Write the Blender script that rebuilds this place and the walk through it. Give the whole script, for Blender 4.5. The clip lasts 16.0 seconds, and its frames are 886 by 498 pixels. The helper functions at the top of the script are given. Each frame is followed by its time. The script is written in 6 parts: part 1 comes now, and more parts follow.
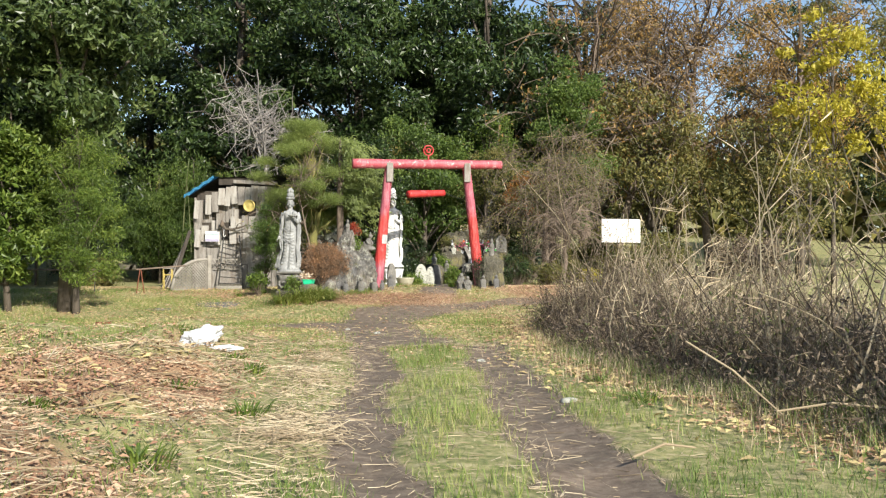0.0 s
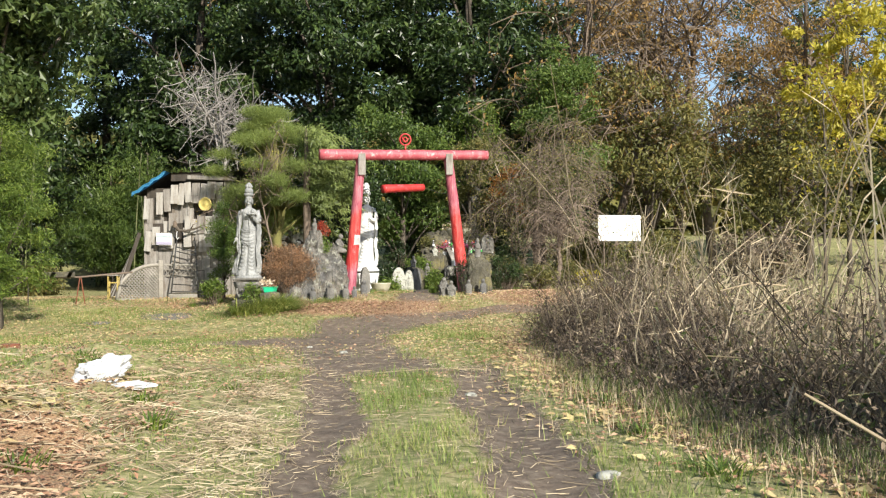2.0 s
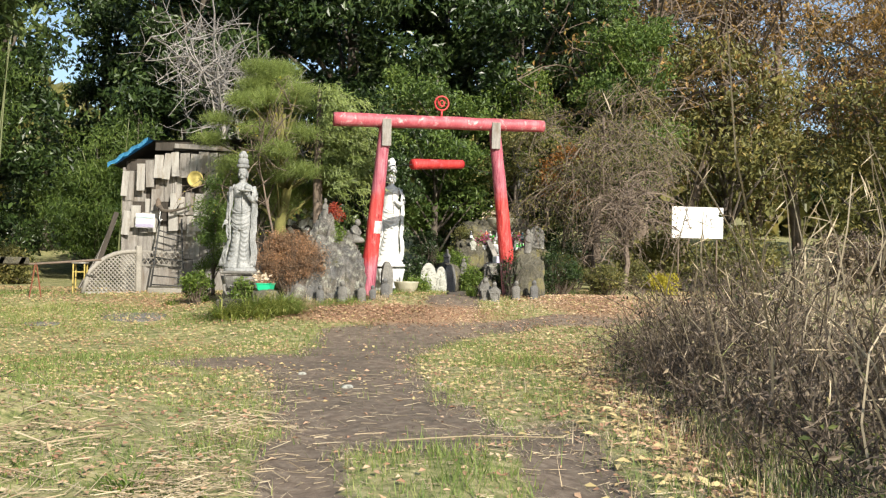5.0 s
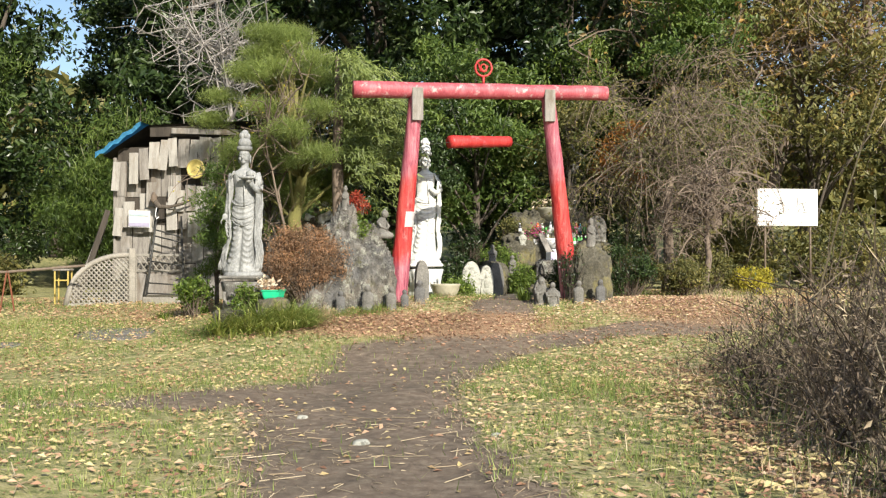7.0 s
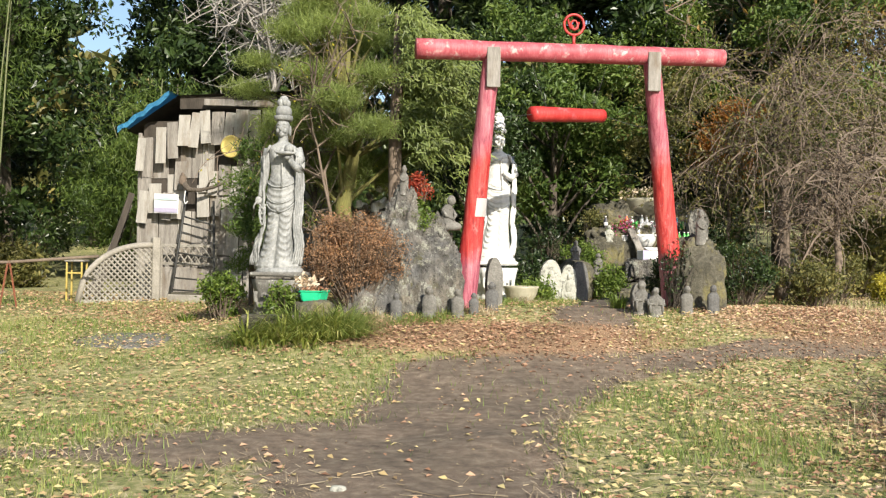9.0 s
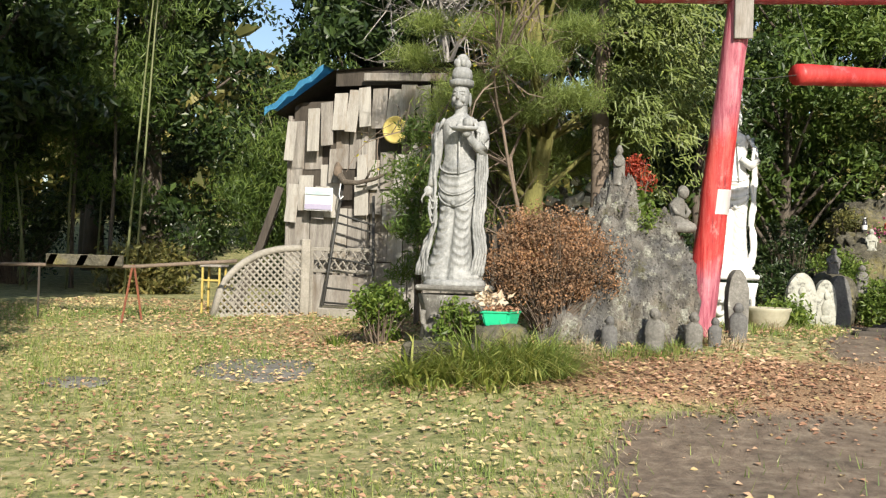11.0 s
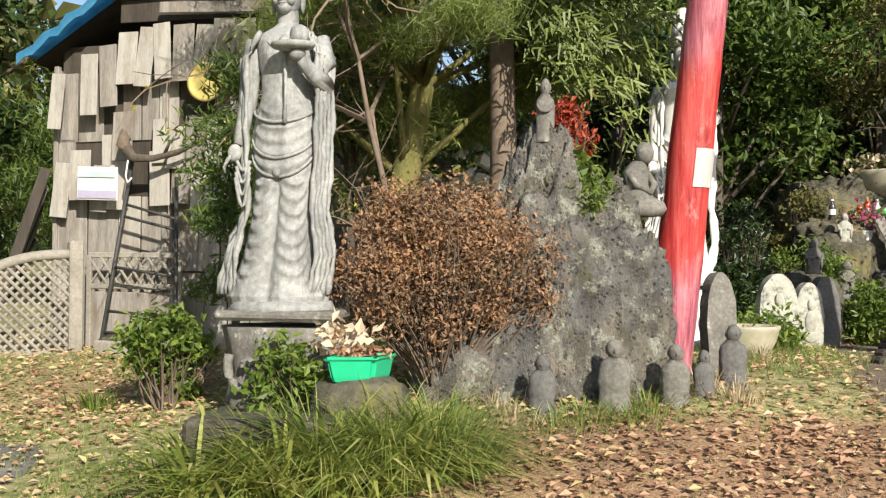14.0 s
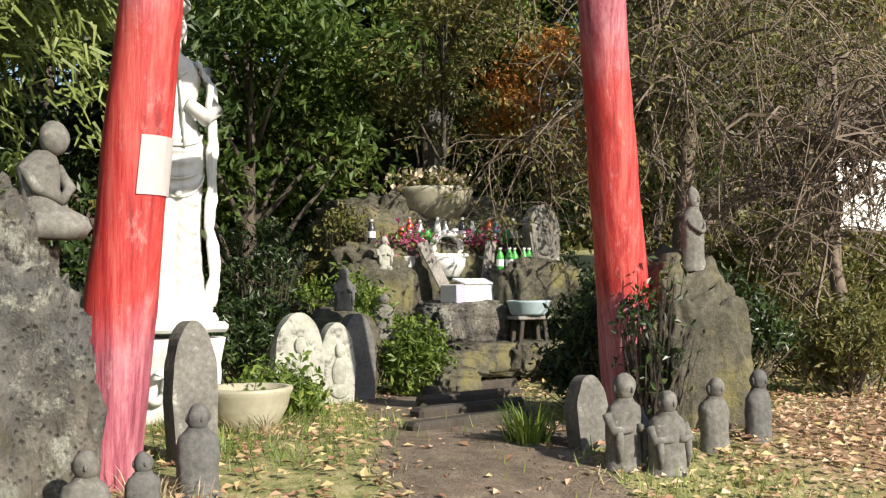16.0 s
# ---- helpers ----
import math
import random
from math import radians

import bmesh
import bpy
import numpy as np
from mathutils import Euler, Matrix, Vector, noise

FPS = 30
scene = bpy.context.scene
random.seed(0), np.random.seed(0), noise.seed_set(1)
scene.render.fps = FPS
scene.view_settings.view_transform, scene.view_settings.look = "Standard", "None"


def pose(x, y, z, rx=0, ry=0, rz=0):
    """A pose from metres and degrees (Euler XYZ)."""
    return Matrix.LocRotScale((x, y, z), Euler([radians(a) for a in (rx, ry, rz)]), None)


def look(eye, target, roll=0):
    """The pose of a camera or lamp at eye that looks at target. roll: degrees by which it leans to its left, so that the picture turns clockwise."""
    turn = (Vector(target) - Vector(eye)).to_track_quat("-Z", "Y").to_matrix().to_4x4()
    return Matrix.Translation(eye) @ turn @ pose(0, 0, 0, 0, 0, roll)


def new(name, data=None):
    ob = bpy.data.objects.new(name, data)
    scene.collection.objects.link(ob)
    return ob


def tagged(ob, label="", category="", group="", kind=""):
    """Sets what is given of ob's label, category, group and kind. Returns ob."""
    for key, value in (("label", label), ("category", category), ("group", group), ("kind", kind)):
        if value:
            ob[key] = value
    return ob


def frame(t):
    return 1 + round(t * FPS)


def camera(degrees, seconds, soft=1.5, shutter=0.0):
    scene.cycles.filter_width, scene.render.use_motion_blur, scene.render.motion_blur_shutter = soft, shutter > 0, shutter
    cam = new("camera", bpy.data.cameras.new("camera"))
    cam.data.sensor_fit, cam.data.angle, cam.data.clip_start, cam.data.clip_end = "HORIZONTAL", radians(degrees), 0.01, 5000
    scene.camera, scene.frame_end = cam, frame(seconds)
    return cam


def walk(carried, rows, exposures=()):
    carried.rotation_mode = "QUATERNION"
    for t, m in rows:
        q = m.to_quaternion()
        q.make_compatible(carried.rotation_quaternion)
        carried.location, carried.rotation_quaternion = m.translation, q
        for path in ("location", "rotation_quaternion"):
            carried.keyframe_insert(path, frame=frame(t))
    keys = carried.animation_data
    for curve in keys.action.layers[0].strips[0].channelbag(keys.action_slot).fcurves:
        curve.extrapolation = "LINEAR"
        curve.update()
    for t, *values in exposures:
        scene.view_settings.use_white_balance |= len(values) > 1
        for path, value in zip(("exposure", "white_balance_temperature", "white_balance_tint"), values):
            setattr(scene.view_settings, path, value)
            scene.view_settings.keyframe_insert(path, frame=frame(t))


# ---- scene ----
CAM_FOV = 48.0
cam = camera(CAM_FOV, 16.0, soft=1.25)
PATH = [
    (0, (-2.387, -26.170, 1.209), (-2.072, -23.187, 1.256), 0.12),
    (0.5, (-2.307, -25.443, 1.232), (-1.977, -22.461, 1.268), 0.25),
    (1, (-2.198, -24.700, 1.252), (-1.857, -21.720, 1.290), 0.14),
    (1.5, (-2.132, -23.993, 1.261), (-1.779, -21.014, 1.295), -0.18),
    (2, (-2.038, -23.257, 1.259), (-1.668, -20.280, 1.309), -0.51),
    (2.5, (-1.950, -22.506, 1.274), (-1.571, -19.530, 1.321), -0.67),
    (3, (-1.871, -21.766, 1.299), (-1.495, -18.790, 1.342), -1.13),
    (3.5, (-1.843, -21.035, 1.287), (-1.486, -18.057, 1.328), -1.37),
    (4, (-1.816, -20.292, 1.289), (-1.469, -17.312, 1.322), -0.65),
    (4.2, (-1.828, -20.010, 1.311), (-1.482, -17.030, 1.340), 0.08),
    (6.3, (-1.504, -16.385, 1.236), (-1.292, -13.393, 1.272), 0.67),
    (6.5, (-1.508, -16.156, 1.249), (-1.309, -13.163, 1.280), 0.34),
    (7, (-1.522, -15.423, 1.247), (-1.353, -12.428, 1.280), -0.10),
    (7.5, (-1.504, -14.713, 1.254), (-1.371, -11.716, 1.278), -0.00),
    (8, (-1.553, -14.103, 1.257), (-1.459, -11.104, 1.275), -0.17),
    (8.2, (-1.567, -13.861, 1.260), (-1.488, -10.862, 1.278), 0.06),
    (10.3, (-1.983, -10.822, 1.247), (-2.251, -7.834, 1.270), 1.44),
    (10.5, (-2.051, -10.533, 1.264), (-2.385, -7.551, 1.286), 1.43),
    (11, (-2.238, -9.840, 1.264), (-2.723, -6.880, 1.293), 1.69),
    (11.5, (-2.422, -9.222, 1.277), (-3.043, -6.287, 1.297), 1.70),
    (12, (-2.565, -8.652, 1.298), (-3.271, -5.736, 1.313), 1.58),
    (12.5, (-2.722, -8.125, 1.284), (-3.439, -5.212, 1.288), 1.52),
    (13, (-2.805, -7.547, 1.274), (-3.368, -4.601, 1.282), 1.21),
    (13.5, (-2.759, -6.897, 1.269), (-3.085, -3.915, 1.292), 0.81),
    (14, (-2.589, -6.284, 1.282), (-2.661, -3.285, 1.327), 0.42),
    (14.5, (-2.399, -5.723, 1.265), (-2.157, -2.736, 1.366), -0.16),
    (15, (-2.165, -5.257, 1.294), (-1.605, -2.312, 1.419), -0.42),
    (15.5, (-1.920, -4.787, 1.318), (-1.067, -1.914, 1.451), -0.58),
    (16, (-1.622, -4.343, 1.381), (-0.478, -1.572, 1.493), -0.62),
]
walk(cam, [(t, look(eye, target, roll)) for t, eye, target, roll in PATH], exposures=[(0.0, 0.68, 6250, 10), (8.2, 0.68, 6400, 10), (16.0, 0.60, 6450, 10)])
# ---- light ----
SUN_DIR = Vector((0.39, -0.92, 0.56)).normalized()
world = bpy.data.worlds.new("sky")
scene.world = world
world.use_nodes = True
wn = world.node_tree.nodes
wn.clear()
sky = wn.new("ShaderNodeTexSky")
sky.sky_type = "NISHITA"
sky.sun_disc = False
sky.sun_elevation = math.asin(SUN_DIR.z)
sky.sun_rotation = math.atan2(SUN_DIR.x, SUN_DIR.y)
bg = wn.new("ShaderNodeBackground")
bg.inputs["Strength"].default_value = 0.10
wo = wn.new("ShaderNodeOutputWorld")
world.node_tree.links.new(sky.outputs["Color"], bg.inputs["Color"])
world.node_tree.links.new(bg.outputs["Background"], wo.inputs["Surface"])
sun = new("sun", bpy.data.lights.new("sun", "SUN"))
sun.data.energy, sun.data.angle, sun.data.color = 5.0, radians(0.53), (1.0, 0.92, 0.78)
sun.matrix_world = look(SUN_DIR * 40, (0, 0, 0))


# ---- materials ----
def mat_base(name, rough=0.8, metal=0.0):
    m = bpy.data.materials.new(name)
    m.use_nodes = True
    nt = m.node_tree
    b = nt.nodes["Principled BSDF"]
    b.inputs["Roughness"].default_value = rough
    b.inputs["Metallic"].default_value = metal
    return m, nt, b


def ramp_node(nt, fac, stops):
    r = nt.nodes.new("ShaderNodeValToRGB")
    e = r.color_ramp.elements
    while len(e) < len(stops):
        e.new(0.5)
    for k, (pos, col) in enumerate(stops):
        e[k].position, e[k].color = pos, (*col, 1.0)
    nt.links.new(fac, r.inputs["Fac"])
    return r.outputs["Color"]


def noise_node(nt, scale, detail=4.0, rough=0.55, stretch=None, kind="Object"):
    tc = nt.nodes.new("ShaderNodeTexCoord")
    n = nt.nodes.new("ShaderNodeTexNoise")
    n.inputs["Scale"].default_value, n.inputs["Detail"].default_value = scale, detail
    n.inputs["Roughness"].default_value = rough
    src = tc.outputs[kind]
    if stretch:
        mp = nt.nodes.new("ShaderNodeMapping")
        mp.inputs["Scale"].default_value = stretch
        nt.links.new(src, mp.inputs["Vector"])
        src = mp.outputs["Vector"]
    nt.links.new(src, n.inputs["Vector"])
    return n.outputs["Fac"]


def mix_col(nt, fac, a, b, mode="MIX"):
    m = nt.nodes.new("ShaderNodeMix")
    m.data_type, m.blend_type = "RGBA", mode
    for key, v in ((0, fac), (6, a), (7, b)):
        if isinstance(v, (int, float)):
            m.inputs[key].default_value = v
        elif isinstance(v, tuple):
            m.inputs[key].default_value = (*v, 1.0)
        else:
            nt.links.new(v, m.inputs[key])
    return m.outputs[2]


def bump_in(nt, b, fac, strength=0.4, dist=0.02):
    bp = nt.nodes.new("ShaderNodeBump")
    bp.inputs["Strength"].default_value, bp.inputs["Distance"].default_value = strength, dist
    nt.links.new(fac, bp.inputs["Height"])
    nt.links.new(bp.outputs["Normal"], b.inputs["Normal"])


def surface(name, stops, scale=6.0, rough=0.85, fine=40.0, bump=0.5, dist=0.01, stretch=None, spots=None, metal=0.0, spot_scale=3.0, spot_at=(0.56, 0.66), spot_stretch=None):
    """Two scales of mottling, fine relief and optional patches (lichen, moss, flaked paint)."""
    m, nt, b = mat_base(name, rough, metal)
    big = noise_node(nt, scale, 5.0, 0.6, stretch)
    small = noise_node(nt, fine, 6.0, 0.7, stretch)
    add = nt.nodes.new("ShaderNodeMath")
    add.operation = "MULTIPLY_ADD"
    nt.links.new(small, add.inputs[0])
    add.inputs[1].default_value = 0.5
    half = nt.nodes.new("ShaderNodeMath")
    half.operation = "MULTIPLY"
    half.inputs[1].default_value = 0.5
    nt.links.new(big, half.inputs[0])
    nt.links.new(half.outputs[0], add.inputs[2])
    col = ramp_node(nt, add.outputs[0], stops)
    if spots:
        sp = noise_node(nt, spot_scale, 6.0, 0.7, spot_stretch)
        mask = ramp_node(nt, sp, [(spot_at[0], (0, 0, 0)), (spot_at[1], (1, 1, 1))])
        col = mix_col(nt, mask, col, spots)
    nt.links.new(col, b.inputs["Base Color"])
    bump_in(nt, b, add.outputs[0], bump, dist)
    return m


def foliage(name, stops, trans=0.35, rough=0.5, clump=0.6):
    """Leaves: colour varies leaf by leaf and clump by clump; light shines through."""
    m, nt, b = mat_base(name, rough)
    g = nt.nodes.new("ShaderNodeNewGeometry")
    n = noise_node(nt, clump, 2.0)
    a = nt.nodes.new("ShaderNodeMath")
    a.operation = "MULTIPLY_ADD"
    nt.links.new(g.outputs["Random Per Island"], a.inputs[0])
    a.inputs[1].default_value = 0.55
    h = nt.nodes.new("ShaderNodeMath")
    h.operation = "MULTIPLY_ADD"
    nt.links.new(n, h.inputs[0])
    h.inputs[1].default_value, h.inputs[2].default_value = 1.2, -0.38
    nt.links.new(h.outputs[0], a.inputs[2])
    col = ramp_node(nt, a.outputs[0], stops)
    nt.links.new(col, b.inputs["Base Color"])
    t = nt.nodes.new("ShaderNodeBsdfTranslucent")
    nt.links.new(col, t.inputs["Color"])
    mx = nt.nodes.new("ShaderNodeMixShader")
    mx.inputs[0].default_value = trans
    nt.links.new(b.outputs[0], mx.inputs[1])
    nt.links.new(t.outputs[0], mx.inputs[2])
    nt.links.new(mx.outputs[0], nt.nodes["Material Output"].inputs["Surface"])
    return m


M = {}
M["evergreen"] = foliage("evergreen_leaves", [(0.1, (0.011, 0.022, 0.007)), (0.45, (0.028, 0.052, 0.013)), (0.75, (0.066, 0.104, 0.027)), (1, (0.14, 0.185, 0.055))], 0.2, 0.38)
M["midgreen"] = foliage("broad_green_leaves", [(0.1, (0.022, 0.042, 0.012)), (0.45, (0.06, 0.095, 0.026)), (0.75, (0.12, 0.165, 0.05)), (1, (0.22, 0.26, 0.085))], 0.3, 0.4)
M["olive"] = foliage("olive_leaves", [(0.1, (0.07, 0.08, 0.025)), (0.5, (0.17, 0.17, 0.052)), (0.8, (0.30, 0.26, 0.08)), (1, (0.44, 0.33, 0.11))], 0.4, 0.5)
M["autumn"] = foliage("autumn_leaves", [(0.1, (0.16, 0.12, 0.045)), (0.45, (0.32, 0.21, 0.075)), (0.75, (0.48, 0.29, 0.085)), (1, (0.56, 0.43, 0.13))], 0.45, 0.55)
M["yellow"] = foliage("yellow_leaves", [(0.1, (0.25, 0.24, 0.03)), (0.5, (0.5, 0.44, 0.05)), (1, (0.65, 0.55, 0.09))], 0.45, 0.5)
M["bamboo"] = foliage("bamboo_leaves", [(0.1, (0.035, 0.07, 0.013)), (0.5, (0.10, 0.16, 0.03)), (1, (0.23, 0.30, 0.065))], 0.4, 0.5)
M["bright"] = foliage("bright_green_leaves", [(0.1, (0.05, 0.09, 0.015)), (0.5, (0.13, 0.2, 0.03)), (1, (0.30, 0.36, 0.07))], 0.4, 0.5)
M["pine"] = foliage("pine_needles", [(0.1, (0.12, 0.16, 0.04)), (0.5, (0.25, 0.32, 0.085)), (1, (0.42, 0.48, 0.14))], 0.5, 0.5)
M["russet"] = foliage("russet_leaves", [(0.1, (0.12, 0.085, 0.05)), (0.45, (0.28, 0.175, 0.105)), (0.75, (0.44, 0.25, 0.13)), (0.88, (0.55, 0.30, 0.14)), (1, (0.32, 0.30, 0.11))], 0.35, 0.6, 3.0)
M["red"] = foliage("red_maple_leaves", [(0.1, (0.22, 0.03, 0.02)), (0.5, (0.42, 0.07, 0.035)), (1, (0.52, 0.2, 0.07))], 0.4, 0.5, 3.0)
M["orange"] = foliage("orange_maple_leaves", [(0.1, (0.18, 0.14, 0.03)), (0.4, (0.45, 0.19, 0.04)), (1, (0.6, 0.3, 0.07))], 0.4, 0.5, 1.5)
M["dry"] = foliage("dry_stems", [(0.1, (0.26, 0.2, 0.12)), (0.5, (0.5, 0.41, 0.27)), (1, (0.68, 0.59, 0.42))], 0.15, 0.8, 0.8)
M["weedgreen"] = foliage("weed_leaves", [(0.1, (0.04, 0.06, 0.015)), (0.5, (0.11, 0.14, 0.035)), (0.85, (0.2, 0.22, 0.07)), (1, (0.34, 0.28, 0.1))], 0.35, 0.6, 1.2)
M["thicket"] = foliage("withered_leaves", [(0.1, (0.06, 0.045, 0.036)), (0.45, (0.17, 0.13, 0.095)), (0.78, (0.34, 0.27, 0.18)), (1, (0.30, 0.32, 0.11))], 0.25, 0.75, 0.9)
M["grass"] = foliage("grass_blades", [(0.1, (0.10, 0.17, 0.035)), (0.5, (0.22, 0.30, 0.07)), (0.8, (0.36, 0.37, 0.12)), (1, (0.55, 0.48, 0.26))], 0.35, 0.6, 0.35)
M["lily"] = foliage("strap_leaves", [(0.1, (0.11, 0.17, 0.03)), (0.45, (0.26, 0.31, 0.06)), (0.8, (0.46, 0.46, 0.14)), (1, (0.6, 0.55, 0.28))], 0.35, 0.45, 2.0)
M["straw"] = foliage("straw", [(0.1, (0.24, 0.18, 0.11)), (0.5, (0.43, 0.345, 0.22)), (1, (0.64, 0.55, 0.39))], 0.1, 0.8, 1.0)
M["litter"] = foliage("fallen_leaf", [(0.1, (0.17, 0.09, 0.055)), (0.4, (0.38, 0.21, 0.125)), (0.75, (0.58, 0.40, 0.26)), (1, (0.70, 0.57, 0.40))], 0.2, 0.7, 0.8)
M["paleleaf"] = foliage("pale_fallen_leaf", [(0.1, (0.32, 0.22, 0.11)), (0.6, (0.52, 0.42, 0.2)), (1, (0.65, 0.56, 0.28))], 0.15, 0.7, 0.8)
M["bark"] = surface("bark", [(0.3, (0.04, 0.032, 0.024)), (0.55, (0.11, 0.09, 0.07)), (0.75, (0.2, 0.17, 0.14))], 2.0, 0.9, 18.0, 0.9, 0.03, (4, 4, 0.8))
M["mossbark"] = surface("mossy_bark", [(0.3, (0.06, 0.06, 0.02)), (0.55, (0.18, 0.17, 0.05)), (0.75, (0.3, 0.26, 0.11))], 3.0, 0.95, 22.0, 0.9, 0.02, (3, 3, 1))
M["twig"] = surface("grey_twigs", [(0.3, (0.08, 0.06, 0.045)), (0.7, (0.24, 0.185, 0.14))], 3.0, 0.9, 20.0, 0.3)
M["culm"] = surface("bamboo_culm", [(0.3, (0.09, 0.11, 0.04)), (0.7, (0.22, 0.23, 0.11))], 2.0, 0.5, 14.0, 0.2, 0.004, (3, 3, 0.5))
M["redpaint"] = surface("red_painted_log", [(0.30, (0.28, 0.018, 0.02)), (0.5, (0.45, 0.032, 0.03)), (0.68, (0.53, 0.08, 0.07))], 2.2, 0.5, 14.0, 0.45, 0.008, (3, 3, 0.4), (0.62, 0.22, 0.25), 0, 2.6, (0.58, 0.78))
M["pinkpaint"] = surface("faded_pink_paint", [(0.30, (0.26, 0.035, 0.05)), (0.5, (0.42, 0.08, 0.10)), (0.7, (0.54, 0.2, 0.22))], 2.2, 0.6, 14.0, 0.5, 0.008, (3, 3, 0.4), (0.55, 0.42, 0.40), 0, 3.0, (0.55, 0.68), (2.5, 2.5, 2.5))


def fading_paint():
    m, nt, b = mat_base("fading_red_paint", 0.5)
    tc = nt.nodes.new("ShaderNodeTexCoord")
    sep = nt.nodes.new("ShaderNodeSeparateXYZ")
    nt.links.new(tc.outputs["Object"], sep.inputs[0])
    grain = noise_node(nt, 3.0, 8.0, 0.8, (7, 7, 0.35))
    blot = noise_node(nt, 2.2, 5.0, 0.65)
    red = ramp_node(nt, grain, [(0.38, (0.24, 0.016, 0.018)), (0.47, (0.46, 0.032, 0.030)), (0.60, (0.56, 0.10, 0.085))])
    pink = ramp_node(nt, grain, [(0.38, (0.18, 0.035, 0.055)), (0.48, (0.36, 0.09, 0.13)), (0.62, (0.50, 0.22, 0.25))])
    off = nt.nodes.new("ShaderNodeMath")
    off.operation = "MULTIPLY_ADD"
    nt.links.new(blot, off.inputs[0])
    off.inputs[1].default_value = 0.7
    nt.links.new(sep.outputs["Z"], off.inputs[2])
    sc = nt.nodes.new("ShaderNodeMath")
    sc.operation = "MULTIPLY"
    sc.inputs[1].default_value = 0.25
    nt.links.new(off.outputs[0], sc.inputs[0])
    keep = ramp_node(nt, sc.outputs[0], [(0.245, (0, 0, 0)), (0.285, (1, 1, 1)), (0.55, (1, 1, 1)), (0.62, (0.1, 0.1, 0.1))])
    flake = noise_node(nt, 7.0, 8.0, 0.75, (2, 2, 0.8))
    worn = ramp_node(nt, flake, [(0.56, (0, 0, 0)), (0.68, (1, 1, 1))])
    col = mix_col(nt, keep, pink, red)
    part_worn = mix_col(nt, 0.45, col, (0.6, 0.34, 0.32))
    nt.links.new(mix_col(nt, worn, col, part_worn), b.inputs["Base Color"])
    bump_in(nt, b, grain, 0.6, 0.012)
    return m


M["postpaint"] = fading_paint()
M["greywood"] = surface("weathered_grey_wood", [(0.3, (0.10, 0.09, 0.078)), (0.5, (0.25, 0.23, 0.205)), (0.7, (0.43, 0.405, 0.37))], 2.0, 0.85, 22.0, 0.6, 0.006, (6, 6, 0.5), (0.15, 0.115, 0.08), 0, 1.6, (0.52, 0.72), (1.6, 1.6, 0.7))
M["silverwood"] = surface("silvered_board", [(0.3, (0.2, 0.185, 0.165)), (0.5, (0.38, 0.36, 0.325)), (0.7, (0.54, 0.515, 0.47))], 2.0, 0.85, 26.0, 0.6, 0.006, (6, 6, 0.5), (0.22, 0.175, 0.125), 0, 1.4, (0.52, 0.7), (1.6, 1.6, 0.6))
M["paletwig"] = surface("pale_grey_twigs", [(0.3, (0.2, 0.185, 0.17)), (0.7, (0.42, 0.39, 0.36))], 3.0, 0.9, 20.0, 0.3)
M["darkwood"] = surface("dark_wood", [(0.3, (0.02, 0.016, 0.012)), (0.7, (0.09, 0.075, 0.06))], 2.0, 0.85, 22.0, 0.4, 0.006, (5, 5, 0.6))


def lava_stone():
    """Grey pitted lava: blotches, round pits, upright cracks and crusts of pale lichen."""
    m, nt, b = mat_base("lava_rock", 0.93)
    big, mid, fine = noise_node(nt, 2.2, 5, 0.6), noise_node(nt, 7.0, 8, 0.72, (1, 1, 0.6)), noise_node(nt, 46.0, 5, 0.7)
    tc = nt.nodes.new("ShaderNodeTexCoord")
    vo = nt.nodes.new("ShaderNodeTexVoronoi")
    vo.inputs["Scale"].default_value = 30.0
    nt.links.new(tc.outputs["Object"], vo.inputs["Vector"])
    pits = ramp_node(nt, vo.outputs["Distance"], [(0.12, (0, 0, 0)), (0.34, (1, 1, 1))])
    base = ramp_node(nt, mid, [(0.30, (0.045, 0.043, 0.04)), (0.46, (0.125, 0.12, 0.112)), (0.60, (0.21, 0.20, 0.185)), (0.74, (0.30, 0.29, 0.26))])
    brown = ramp_node(nt, big, [(0.40, (0.85, 0.87, 0.9)), (0.62, (1.08, 1.0, 0.86))])
    base = mix_col(nt, 1.0, base, brown, "MULTIPLY")
    base = mix_col(nt, 0.5, base, mix_col(nt, 1.0, base, pits, "MULTIPLY"))
    crust = noise_node(nt, 5.5, 10, 0.78)
    mask = ramp_node(nt, crust, [(0.525, (0, 0, 0)), (0.585, (1, 1, 1))])
    lichen = ramp_node(nt, fine, [(0.35, (0.2, 0.2, 0.16)), (0.65, (0.42, 0.42, 0.36))])
    moss = ramp_node(nt, noise_node(nt, 3.1, 8, 0.75), [(0.57, (0, 0, 0)), (0.66, (1, 1, 1))])
    col = mix_col(nt, moss, mix_col(nt, mask, base, lichen), (0.105, 0.1, 0.045))
    nt.links.new(col, b.inputs["Base Color"])
    add = nt.nodes.new("ShaderNodeMath")
    add.operation = "MULTIPLY_ADD"
    nt.links.new(pits, add.inputs[0])
    add.inputs[1].default_value = 0.12
    nt.links.new(mid, add.inputs[2])
    bump_in(nt, b, add.outputs[0], 1.0, 0.10)
    return m


